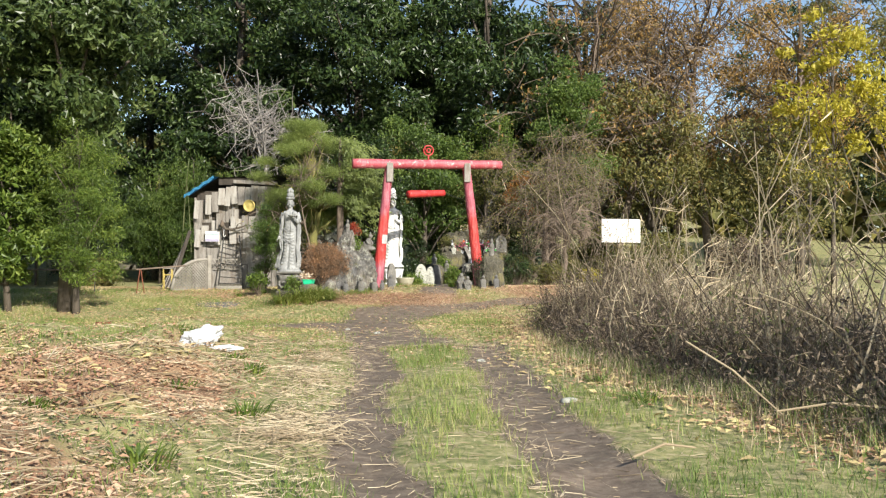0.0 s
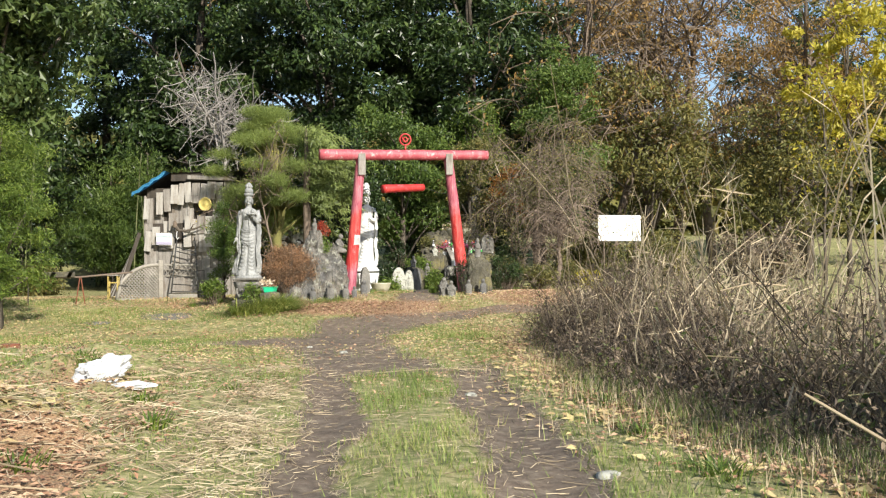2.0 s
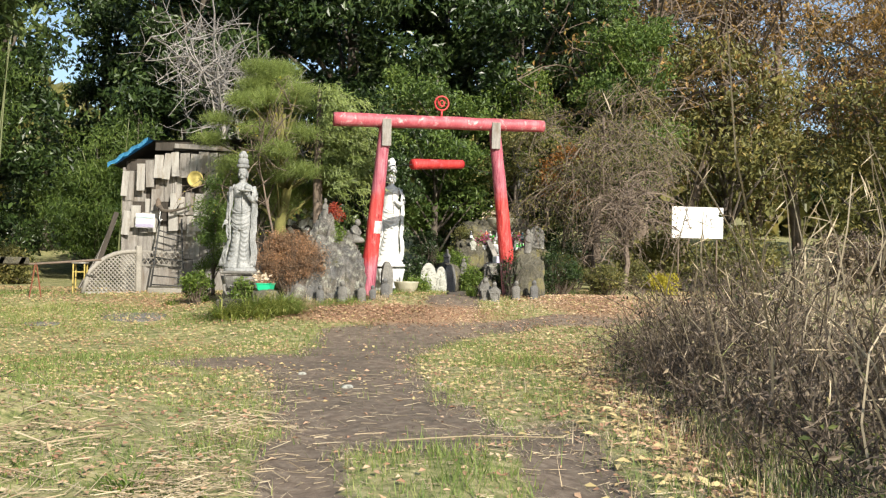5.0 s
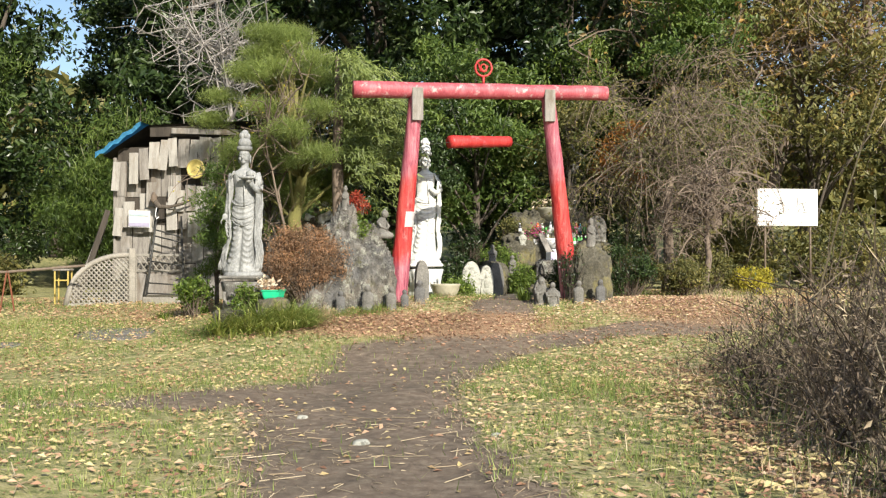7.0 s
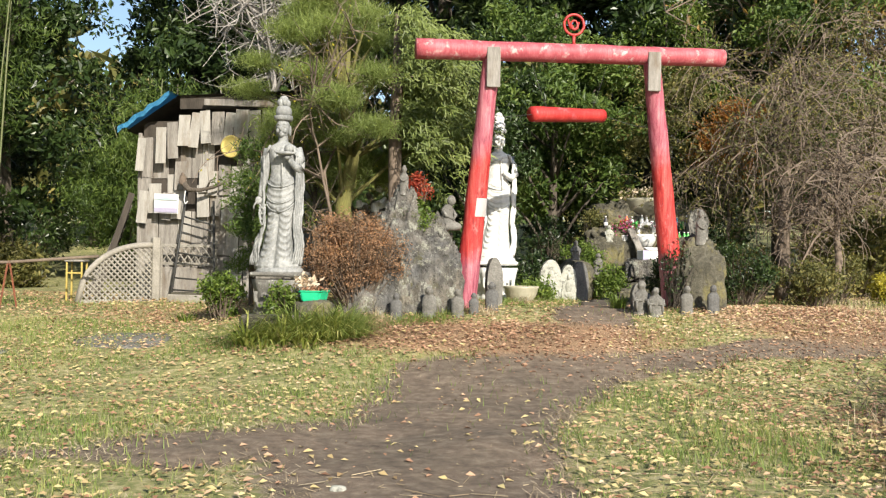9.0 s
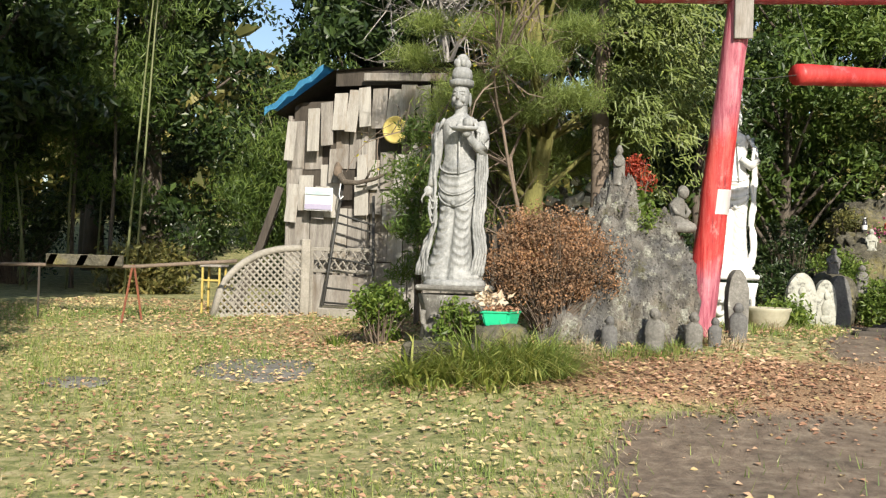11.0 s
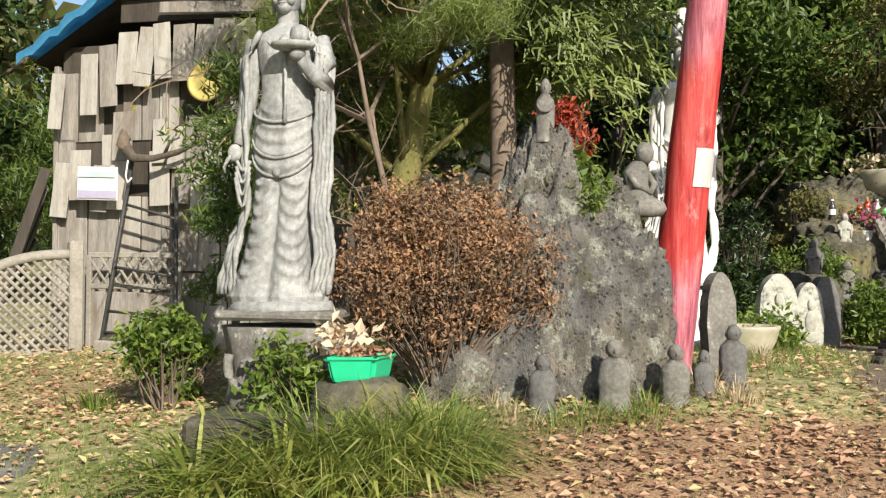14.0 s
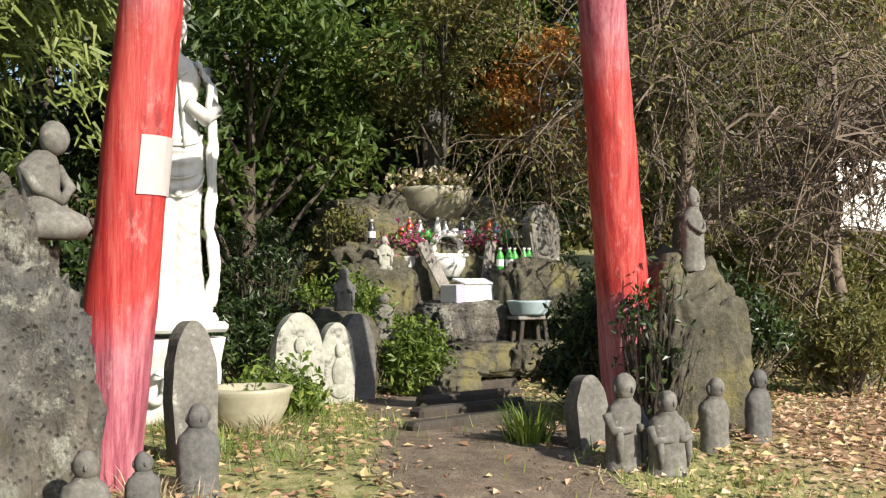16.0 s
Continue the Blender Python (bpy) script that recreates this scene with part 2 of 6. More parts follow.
M["rock"] = lava_stone()
M["mossrock"] = surface("mossy_rock", [(0.32, (0.03, 0.028, 0.02)), (0.5, (0.085, 0.078, 0.055)), (0.68, (0.17, 0.155, 0.12))], 3.0, 0.95, 24.0, 1.0, 0.03, None, (0.17, 0.15, 0.06), 0, 2.5, (0.52, 0.64))
M["statue"] = surface("weathered_statue_stone", [(0.3, (0.12, 0.125, 0.12)), (0.5, (0.27, 0.275, 0.27)), (0.68, (0.44, 0.445, 0.43))], 4.0, 0.75, 34.0, 0.5, 0.006, None, (0.12, 0.125, 0.12), 0, 4.0, (0.50, 0.72), (2.2, 2.2, 0.45))
M["whitestone"] = surface("white_marble", [(0.3, (0.5, 0.5, 0.48)), (0.6, (0.7, 0.7, 0.68))], 3.0, 0.6, 20.0, 0.3, 0.004, None, (0.36, 0.37, 0.36), 0, 4.0, (0.52, 0.74), (2.2, 2.2, 0.45))
M["jizo"] = surface("worn_grey_stone", [(0.3, (0.07, 0.066, 0.058)), (0.5, (0.15, 0.143, 0.127)), (0.7, (0.27, 0.26, 0.235))], 5.0, 0.9, 40.0, 0.6, 0.006, None, (0.42, 0.42, 0.37), 0, 9.0, (0.6, 0.7))
M["darkjizo"] = surface("dark_worn_stone", [(0.3, (0.05, 0.05, 0.05)), (0.7, (0.18, 0.175, 0.165))], 5.0, 0.9, 40.0, 0.6, 0.006)
M["lichen"] = surface("lichen_stone", [(0.3, (0.2, 0.2, 0.165)), (0.5, (0.36, 0.36, 0.31)), (0.7, (0.55, 0.55, 0.5))], 6.0, 0.9, 30.0, 0.7, 0.008, None, (0.14, 0.14, 0.12), 0, 7.0, (0.54, 0.62))
M["concrete"] = surface("old_concrete", [(0.3, (0.16, 0.148, 0.125)), (0.5, (0.27, 0.25, 0.215)), (0.7, (0.40, 0.375, 0.33))], 4.0, 0.9, 40.0, 0.5, 0.006)
M["white"] = surface("white_sheet", [(0.3, (0.74, 0.74, 0.73)), (0.7, (0.84, 0.84, 0.83))], 3.0, 0.6, 20.0, 0.1)
M["tarp"] = surface("blue_tarpaulin", [(0.3, (0.06, 0.30, 0.52)), (0.7, (0.15, 0.46, 0.70))], 3.0, 0.45, 14.0, 0.5, 0.02)
M["gold"] = surface("brass_gong", [(0.3, (0.45, 0.36, 0.10)), (0.7, (0.68, 0.56, 0.2))], 5.0, 0.5, 30.0, 0.3, 0.004, None, None, 0.3)
M["green"] = surface("green_plastic", [(0.3, (0.01, 0.36, 0.17)), (0.7, (0.02, 0.48, 0.24))], 3.0, 0.35, 20.0, 0.05)
M["yellowpaint"] = surface("yellow_paint", [(0.3, (0.34, 0.25, 0.06)), (0.7, (0.52, 0.41, 0.12))], 4.0, 0.55, 30.0, 0.2)
M["blackpaint"] = surface("black_paint", [(0.3, (0.02, 0.02, 0.02)), (0.7, (0.06, 0.06, 0.055))], 4.0, 0.6, 30.0, 0.2)
M["rust"] = surface("rusty_iron", [(0.3, (0.09, 0.03, 0.018)), (0.7, (0.26, 0.09, 0.045))], 5.0, 0.85, 40.0, 0.5, 0.004)
M["ivorypaint"] = surface("glazed_pot", [(0.3, (0.3, 0.28, 0.2)), (0.7, (0.48, 0.45, 0.34))], 4.0, 0.5, 30.0, 0.2)


# ---- mesh helpers ----
def np_mesh(name, verts, faces, mat, parent=None, smooth=False):
    """A mesh object from arrays: verts n x 3, faces m x k."""
    used, flat = np.unique(faces, return_inverse=True)
    verts, faces = np.asarray(verts)[used], flat.reshape(faces.shape)
    me = bpy.data.meshes.new(name)
    n, k = faces.shape
    me.vertices.add(len(verts))
    me.vertices.foreach_set("co", np.asarray(verts, dtype=np.float32).ravel())
    me.loops.add(n * k)
    me.loops.foreach_set("vertex_index", faces.astype(np.int32).ravel())
    me.polygons.add(n)
    me.polygons.foreach_set("loop_start", np.arange(0, n * k, k, dtype=np.int32))
    me.polygons.foreach_set("use_smooth", np.full(n, smooth))
    me.update(calc_edges=True)
    me.materials.append(mat)
    ob = new(name, me)
    ob.parent = parent
    return ob


def part(name, bm, mat, parent=None, label="", smooth=False):
    """Links a bmesh as one mesh object under a thing or a part."""
    me = bpy.data.meshes.new(name)
    bmesh.ops.recalc_face_normals(bm, faces=bm.faces)
    bm.to_mesh(me)
    bm.free()
    if smooth:
        me.polygons.foreach_set("use_smooth", np.ones(len(me.polygons), dtype=bool))
    me.materials.append(mat)
    ob = new(name, me)
    ob.parent = parent
    if label:
        tagged(ob, label)
    return ob


def thing(name, x, y, z, label, category, group="", rz=0):
    e = new(name)
    e.empty_display_size = 0.1
    e.matrix_world = pose(x, y, z, 0, 0, rz)
    return tagged(e, label, category, group)


def add_box(bm, size, m=None, bevel=0.0, seg=1):
    r = bmesh.ops.create_cube(bm, size=1.0, matrix=(m or Matrix()) @ Matrix.Diagonal((*size, 1)))
    if bevel:
        es = list({e for v in r["verts"] for e in v.link_edges})
        bmesh.ops.bevel(bm, geom=es, offset=bevel, segments=seg, affect="EDGES")
    return bm


def box(size, m=None, bevel=0.006):
    return add_box(bmesh.new(), size, m, bevel)


def add_tube(bm, pts, radii, n=8, cap=True):
    """A tube through points with a radius at each."""
    rings = []
    pts = [Vector(p) for p in pts]
    for i, p in enumerate(pts):
        d = (pts[min(i + 1, len(pts) - 1)] - pts[max(i - 1, 0)]).normalized()
        a = d.orthogonal().normalized() if abs(d.z) > 0.9 else d.cross(Vector((0, 0, 1))).normalized()
        if abs(d.z) > 0.9:
            a = (Vector((1, 0, 0)) - d * d.x).normalized()
        b = d.cross(a)
        r = radii[i] if hasattr(radii, "__len__") else radii
        rings.append([bm.verts.new(p + (a * math.cos(t) + b * math.sin(t)) * r) for t in (2 * math.pi * k / n for k in range(n))])
    for r0, r1 in zip(rings, rings[1:]):
        for k in range(n):
            bm.faces.new((r0[k], r0[(k + 1) % n], r1[(k + 1) % n], r1[k]))
    if cap:
        bm.faces.new(rings[0][::-1])
        bm.faces.new(rings[-1])
    return bm


def add_loft(bm, secs, n=24, ridge=None, cap=True):
    """Rings (z, rx, ry, cx, cy) from below to above; ridge(angle, z) scales the radius."""
    rings = []
    for z, rx, ry, cx, cy in secs:
        ring = []
        for k in range(n):
            a = 2 * math.pi * k / n
            s = ridge(a, z) if ridge else 1.0
            ring.append(bm.verts.new((cx + rx * s * math.cos(a), cy + ry * s * math.sin(a), z)))
        rings.append(ring)
    for r0, r1 in zip(rings, rings[1:]):
        for k in range(n):
            bm.faces.new((r0[k], r0[(k + 1) % n], r1[(k + 1) % n], r1[k]))
    if cap:
        bm.faces.new(rings[0][::-1])
        bm.faces.new(rings[-1])
    return bm


def add_ball(bm, c, r, seg=14):
    rx = r if hasattr(r, "__len__") else (r, r, r)
    bmesh.ops.create_uvsphere(bm, u_segments=seg, v_segments=max(6, seg * 2 // 3), radius=1.0, matrix=Matrix.Translation(c) @ Matrix.Diagonal((*rx, 1)))
    return bm


def rough_up(bm, amount, scale, seed=0.0):
    for v in bm.verts:
        v.co += noise.noise_vector(v.co * scale + Vector((seed, seed * 1.7, 3.1))) * amount
    return bm


def smooth01(a):
    a = np.clip(a, 0, 1)
    return a * a * (3 - 2 * a)


# ---- ground ----
def ground_z(x, y):
    x, y = np.asarray(x, dtype=float), np.asarray(y, dtype=float)
    a = 0.62 * smooth01((y + 4.2) / 4.4)
    b = 0.5 * smooth01((y + 4.5) / 7.0)
    k = smooth01((x + 5.2) / 2.4)
    z = a * k + b * (1 - k)
    far = smooth01((y - 8) / 30) * 2.5
    rut = 0.05 * np.exp(-((x - rut_x(y, 0)) / 0.24) ** 2) + 0.05 * np.exp(-((x - rut_x(y, 1)) / 0.26) ** 2)
    rut = rut * smooth01((-8 - y) / 3)
    heap = 0.32 * smooth01((-2.9 - x) / 1.6) * smooth01((-8.5 - y) / 3) * smooth01((y + 34) / 4) * smooth01((x + 16) / 4)
    lump = 0.030 * patchy(x, y, 1.1, 20) + 0.012 * patchy(x, y, 4.3, 21)
    heap = heap + smooth01(heap / 0.2) * (0.13 * patchy(x, y, 1.3, 22) + 0.07 * patchy(x, y, 3.1, 23))
    lump = lump * smooth01((-2.5 - y) / 1.5) * smooth01((y + 40) / 8) * smooth01((16 - np.abs(x)) / 4)
    bank = 0.12 * smooth01((x - 0.9 - 0.1 * (y + 16)) / 1.5) * smooth01((-6 - y) / 3)
    return z + far - rut + heap + bank + lump


def rut_x(y, side):
    y = np.asarray(y, dtype=float)
    return (-2.14 + 0.02 * (y + 20.7)) if side == 0 else (-0.9 + 0.075 * (y + 20.7))


def gz(x, y):
    return float(ground_z(x, y))


def seg_dist(x, y, pts):
    d = np.full(np.shape(x), 1e9)
    for (ax, ay), (bx, by) in zip(pts, pts[1:]):
        t = np.clip(((x - ax) * (bx - ax) + (y - ay) * (by - ay)) / ((bx - ax) ** 2 + (by - ay) ** 2), 0, 1)
        d = np.minimum(d, np.hypot(x - ax - t * (bx - ax), y - ay - t * (by - ay)))
    return d


LATTICE = np.random.default_rng(12).uniform(-1, 1, (256, 256))


def patchy(x, y, scale, k=0):
    """Smooth random field between -1 and 1."""
    u, w = np.asarray(x, dtype=float) * scale + 37.3 * (k + 1), np.asarray(y, dtype=float) * scale + 71.7 * (k + 1)
    i0, j0 = np.floor(u).astype(int), np.floor(w).astype(int)
    fu, fw = smooth01(u - i0), smooth01(w - j0)
    p, q = i0 % 255, j0 % 255
    return (LATTICE[p, q] * (1 - fu) + LATTICE[p + 1, q] * fu) * (1 - fw) + (LATTICE[p, q + 1] * (1 - fu) + LATTICE[p + 1, q + 1] * fu) * fw


def wander(x, y, k):
    return 0.24 * patchy(x, y, 0.7, k) + 0.14 * patchy(x, y, 1.9, k + 1) + 0.09 * patchy(x, y, 4.7, k + 2)


def dirt_amount(x, y):
    """1 on the trodden earth, 0 on the grass."""
    x, y = np.asarray(x, dtype=float), np.asarray(y, dtype=float)
    x, y = x + 0.6 * wander(x, y, 0), y + 1.0 * wander(x, y, 5)
    d = np.zeros(np.shape(x))
    early = smooth01((-9.5 - y) / 2.5)
    for side, w in ((0, 0.25), (1, 0.32)):
        d = np.maximum(d, smooth01((w + 0.14 - np.abs(x - rut_x(y, side))) / 0.26) * early)
    for line, w, soft in (([(-1.35, -11.2), (-1.62, -8.8), (-1.7, -6.3), (-1.35, -4.4), (-0.5, -2.6)], 1.0, 0.35), ([(-1.7, -5.9), (-3.2, -6.3)], 0.85, 0.4), ([(-3.0, -6.3), (-4.8, -6.6)], 0.42, 0.4),
                          ([(-1.7, -4.9), (-1.6, -3.0)], 0.75, 0.4), ([(-0.8, -3.6), (0.8, -2.55), (2.0, -2.1), (3.6, -1.5)], 0.48, 0.3)):
        d = np.maximum(d, smooth01((w + 0.12 - seg_dist(x, y, line)) / (1.8 * soft)))
    gate = seg_dist(x, y, [(0.0, -2.2), (0.2, -0.3), (0.7, 1.2), (1.2, 2.4)])
    d = np.maximum(d, smooth01((0.62 - gate) / 0.35))
    return d


def thicket_edge(y):
    return np.interp(y, [-30, -22, -18, -16, -13, -10, -7.7, -5.2, -4.2, -3.6], [2.6, 1.55, 1.15, 0.85, 0.85, 1.15, 1.45, 2.05, 2.6, 4.0])


def litter_amount(x, y):
    """How thickly dead leaves lie."""
    x, y = np.asarray(x, dtype=float), np.asarray(y, dtype=float)
    a = np.exp(-((x + 1.0) / 2.3) ** 2 - ((y + 1.7) / 0.75) ** 2)
    b = np.exp(-((x - 3.4) / 2.0) ** 2 - ((y + 0.6) / 1.5) ** 2)
    c = 0.5 * np.exp(-((x + 5.0) / 1.6) ** 2 - ((y - 0.5) / 1.3) ** 2)
    e = 0.16 * np.exp(-((x - 0.3) / 1.0) ** 2 - ((y - 0.6) / 1.4) ** 2)
    h = smooth01((-2.9 - x) / 0.9) * smooth01((-12.0 - y) / 2.0) * (0.34 + 0.62 * smooth01(0.5 + 1.5 * patchy(x, y, 0.55, 3) + 0.8 * patchy(x, y, 1.7, 4)))
    g = 0.55 * np.exp(-((x - thicket_edge(y) + 0.25) / 0.45) ** 2) * (y < -4)
    r = 0.26 * smooth01((x - 0.2) / 1.0) * smooth01((y + 9.5) / 3) * smooth01((1 - y) / 2)
    return np.maximum.reduce([a, b, c, e, h, g, r])


def axis(lo, hi, step, far):
    core = np.arange(lo, hi + step / 2, step)
    g = np.geomspace(step * 2, far, 22)
    return np.concatenate([lo - g[::-1], core, hi + g])


def make_ground():
    xs, ys = axis(-13, 11, 0.13, 420), axis(-29, 10, 0.13, 420)
    X, Y = np.meshgrid(xs, ys)
    Z = ground_z(X, Y)
    flat = Z.ravel()
    fx, fy = X.ravel(), Y.ravel()
    ny, nx = X.shape
    idx = np.arange(nx * ny).reshape(ny, nx)
    f = np.stack([idx[:-1, :-1], idx[:-1, 1:], idx[1:, 1:], idx[1:, :-1]], -1).reshape(-1, 4)
    m, nt, b = mat_base("earth_and_turf", 0.95)
    at = nt.nodes.new("ShaderNodeAttribute")
    at.attribute_name = "trodden"
    al = nt.nodes.new("ShaderNodeAttribute")
    al.attribute_name = "leafy"
    n1, n2, n3 = noise_node(nt, 1.3, 5, 0.65), noise_node(nt, 9.0, 6, 0.7), noise_node(nt, 55.0, 4, 0.7)
    earth = ramp_node(nt, n2, [(0.3, (0.10, 0.074, 0.054)), (0.5, (0.185, 0.142, 0.106)), (0.66, (0.27, 0.22, 0.165)), (0.78, (0.40, 0.34, 0.25))])
    turf = ramp_node(nt, n2, [(0.28, (0.085, 0.11, 0.032)), (0.42, (0.20, 0.225, 0.075)), (0.54, (0.36, 0.335, 0.15)), (0.70, (0.54, 0.475, 0.29))])
    dead = ramp_node(nt, n3, [(0.3, (0.15, 0.09, 0.055)), (0.5, (0.32, 0.20, 0.115)), (0.7, (0.50, 0.36, 0.22))])
    add = nt.nodes.new("ShaderNodeMath")
    add.operation = "MULTIPLY_ADD"
    nt.links.new(n2, add.inputs[0])
    add.inputs[1].default_value = 0.9
    nt.links.new(at.outputs["Fac"], add.inputs[2])
    mask = ramp_node(nt, add.outputs[0], [(0.74, (0, 0, 0)), (1.08, (1, 1, 1))])
    add2 = nt.nodes.new("ShaderNodeMath")
    add2.operation = "MULTIPLY_ADD"
    nt.links.new(n3, add2.inputs[0])
    add2.inputs[1].default_value = 0.8
    nt.links.new(al.outputs["Fac"], add2.inputs[2])
    mask2 = ramp_node(nt, add2.outputs[0], [(0.75, (0, 0, 0)), (1.0, (1, 1, 1))])
    col = mix_col(nt, mask2, mix_col(nt, mask, turf, earth), dead)
    tint = ramp_node(nt, n1, [(0.3, (0.7, 0.72, 0.7)), (0.7, (1.15, 1.12, 1.08))])
    nt.links.new(mix_col(nt, 1.0, col, tint, "MULTIPLY"), b.inputs["Base Color"])
    bump_in(nt, b, n3, 0.8, 0.02)
    ob = np_mesh("ground", np.stack([fx, fy, flat], 1), f, m, None, True)
    for key, fn in (("trodden", dirt_amount), ("leafy", litter_amount)):
        a = ob.data.attributes.new(key, "FLOAT", "POINT")
        a.data.foreach_set("value", fn(fx, fy).astype(np.float32))
    tagged(ob, "worn grass and bare earth clearing with two wheel ruts", "ground", kind="structure")
    return ob


make_ground()


# ---- plants ----
def rng_of(seed):
    return np.random.default_rng(seed)


def unit(a):
    return a / np.maximum(np.linalg.norm(a, axis=1, keepdims=True), 1e-9)


def leaf_arrays(rng, c, size, aspect=0.42, droop=0.0, flat=0.35, vary=0.35, lying=1.0):
    """Folded leaf blades round the points c: vertices and quads."""
    n = len(c)
    d = unit(rng.normal(size=(n, 3)) + np.array([0, 0, -droop]))
    d = unit(d * np.array([1, 1, lying]))
    up = unit(rng.normal(size=(n, 3)) * (1 - flat) + np.array([0, -0.25, 1.0]) * flat)
    s = unit(np.cross(d, up))
    nrm = np.cross(s, d)
    L = (size * (1 + vary * rng.uniform(-1, 1, n)))[:, None]
    w = L * aspect / 2
    v = np.stack([c - d * L / 2, c + s * w + nrm * w * 0.35 - d * L * 0.05, c + d * L / 2 - nrm * w * 0.3, c - s * w + nrm * w * 0.35 - d * L * 0.05], 1).reshape(-1, 3)
    return v, np.arange(4 * n).reshape(n, 4)


def in_ball(rng, n, shell=0.5):
    return unit(rng.normal(size=(n, 3))) * (shell + (1 - shell) * rng.uniform(0, 1, (n, 1)))


def prisms(p0, p1, r0, r1):
    """Thin three-sided stems from p0 to p1."""
    p0, p1 = np.asarray(p0, dtype=float), np.asarray(p1, dtype=float)
    n = len(p0)
    d = unit(p1 - p0)
    a = unit(np.cross(d, np.array([0.31, 0.77, 0.12])))
    b = np.cross(d, a)
    r0, r1 = np.broadcast_to(r0, n)[:, None], np.broadcast_to(r1, n)[:, None]
    ring = [a * math.cos(t) + b * math.sin(t) for t in (0, 2.094, 4.189)]
    v = np.stack([p0 + k * r0 for k in ring] + [p1 + k * r1 for k in ring], 1).reshape(-1, 3)
    o = np.arange(n)[:, None] * 6
    f = np.concatenate([o + np.array([[k, (k + 1) % 3, 3 + (k + 1) % 3, 3 + k]]) for k in range(3)], 0)
    return v, f


def join_arrays(parts):
    vs, fs, o = [], [], 0
    for v, f in parts:
        vs.append(v)
        fs.append(f + o)
        o += len(v)
    return np.concatenate(vs), np.concatenate(fs)


def clumps_in(rng, centre, radii, n, hollow=0.35):
    p = in_ball(rng, n, hollow)
    return np.asarray(centre) + p * np.asarray(radii)


def tree(name, x, y, h, label, mat, spread=3.2, low=0.25, clumps=70, leaves=20000, leaf=0.13, trunk_r=0.2, seed=1, bark="bark", lean=(0, 0), aspect=0.42, clump_r=0.85, droop=0.2, rise=1.0, limbs=16, crown_at=None, culms=0):
    """A tapered trunk with limbs and a crown of leaf clumps with gaps."""
    rng = rng_of(seed)
    z0 = gz(x, y)
    e = thing(name, x, y, z0, label, "tree")
    bm = bmesh.new()
    n = 9
    wob = rng.normal(size=(n, 2)) * 0.06 * spread / 3
    pts = [Vector((lean[0] * (k / (n - 1)) ** 1.5 + wob[k, 0] * (k > 0), lean[1] * (k / (n - 1)) ** 1.5 + wob[k, 1] * (k > 0), h * 0.92 * k / (n - 1) - 0.15 * (k == 0))) for k in range(n)]
    for q in range(culms):
        b0 = Vector((rng.normal() * spread * 0.4, rng.normal() * spread * 0.4, -0.1))
        tip = b0 * 1.5 + Vector((rng.normal() * 0.4, rng.normal() * 0.4, h * rng.uniform(0.75, 1.0)))
        stem = bmesh.new()
        add_tube(stem, [b0.lerp(tip, k / 6) + Vector((0, 0, 0.05 * k * (6 - k))) for k in range(7)], [0.026 - 0.003 * k for k in range(7)], 6)
        part("culm", stem, M["culm"], e, smooth=True)
    add_tube(bm, pts, [trunk_r * (1.25 if k == 0 else 1 - 0.85 * k / n) for k in range(n)], 10)
    mid = h * (low + (1 - low) / 2)
    cen = crown_at or (lean[0] * 0.6, lean[1] * 0.6, mid)
    cs = clumps_in(rng, cen, (spread, spread, h * (1 - low) / 2), clumps)
    cs[:, 2] = np.maximum(cs[:, 2], h * low * 0.8)
    for c in cs[rng.permutation(clumps)[:limbs]]:
        k = max(1, min(n - 2, int((c[2] / h - 0.18) * n)))
        a = pts[k]
        m1 = a.lerp(Vector(c), 0.5) + Vector((0, 0, 0.15 * h / 10 * rise))
        r = trunk_r * (0.45 - 0.03 * k)
        add_tube(bm, [a, m1, Vector(c)], [r, r * 0.6, r * 0.2], 6)
    part("trunk", bm, M[bark], e, smooth=True)
    per = rng.multinomial(leaves, np.full(clumps, 1 / clumps))
    rr = clump_r * rng.uniform(0.65, 1.3, clumps)
    pos = np.repeat(cs, per, axis=0) + in_ball(rng, leaves, 0.35) * np.repeat(rr, per)[:, None] * np.array([1.15, 1.15, 0.72])
    v, f = leaf_arrays(rng, pos, leaf, aspect, droop)
    np_mesh("crown", v, f, M[mat], e)
    return e


def bush(name, x, y, label, mat, r=(0.6, 0.6, 0.5), clumps=26, leaves=5000, leaf=0.05, seed=3, twigs=120, aspect=0.45, clump_r=0.28, z=None, category="bush", twig="twig"):
    rng = rng_of(seed)
    z0 = gz(x, y) if z is None else z
    e = thing(name, x, y, z0, label, category)
    c = clumps_in(rng, (0, 0, r[2]), (r[0] * 0.8, r[1] * 0.8, r[2] * 0.8), clumps, 0.45)
    per = rng.multinomial(leaves, np.full(clumps, 1 / clumps))
    rr = clump_r * rng.uniform(0.6, 1.35, clumps)
    pos = np.repeat(c, per, axis=0) + in_ball(rng, leaves, 0.3) * np.repeat(rr, per)[:, None]
    pos[:, 2] = np.maximum(pos[:, 2], 0.02)
    v, f = leaf_arrays(rng, pos, leaf, aspect)
    np_mesh("leaves", v, f, M[mat], e)
    p1 = c[rng.integers(0, clumps, twigs)] + in_ball(rng, twigs) * clump_r
    p0 = p1 * np.array([0.15, 0.15, 0]) + rng.normal(size=(twigs, 3)) * np.array([0.05, 0.05, 0]) - np.array([0, 0, 0.05])
    v, f = prisms(p0, p1, 0.009, 0.003)
    np_mesh("stem_tuft", v, f, M[twig], e)
    return e


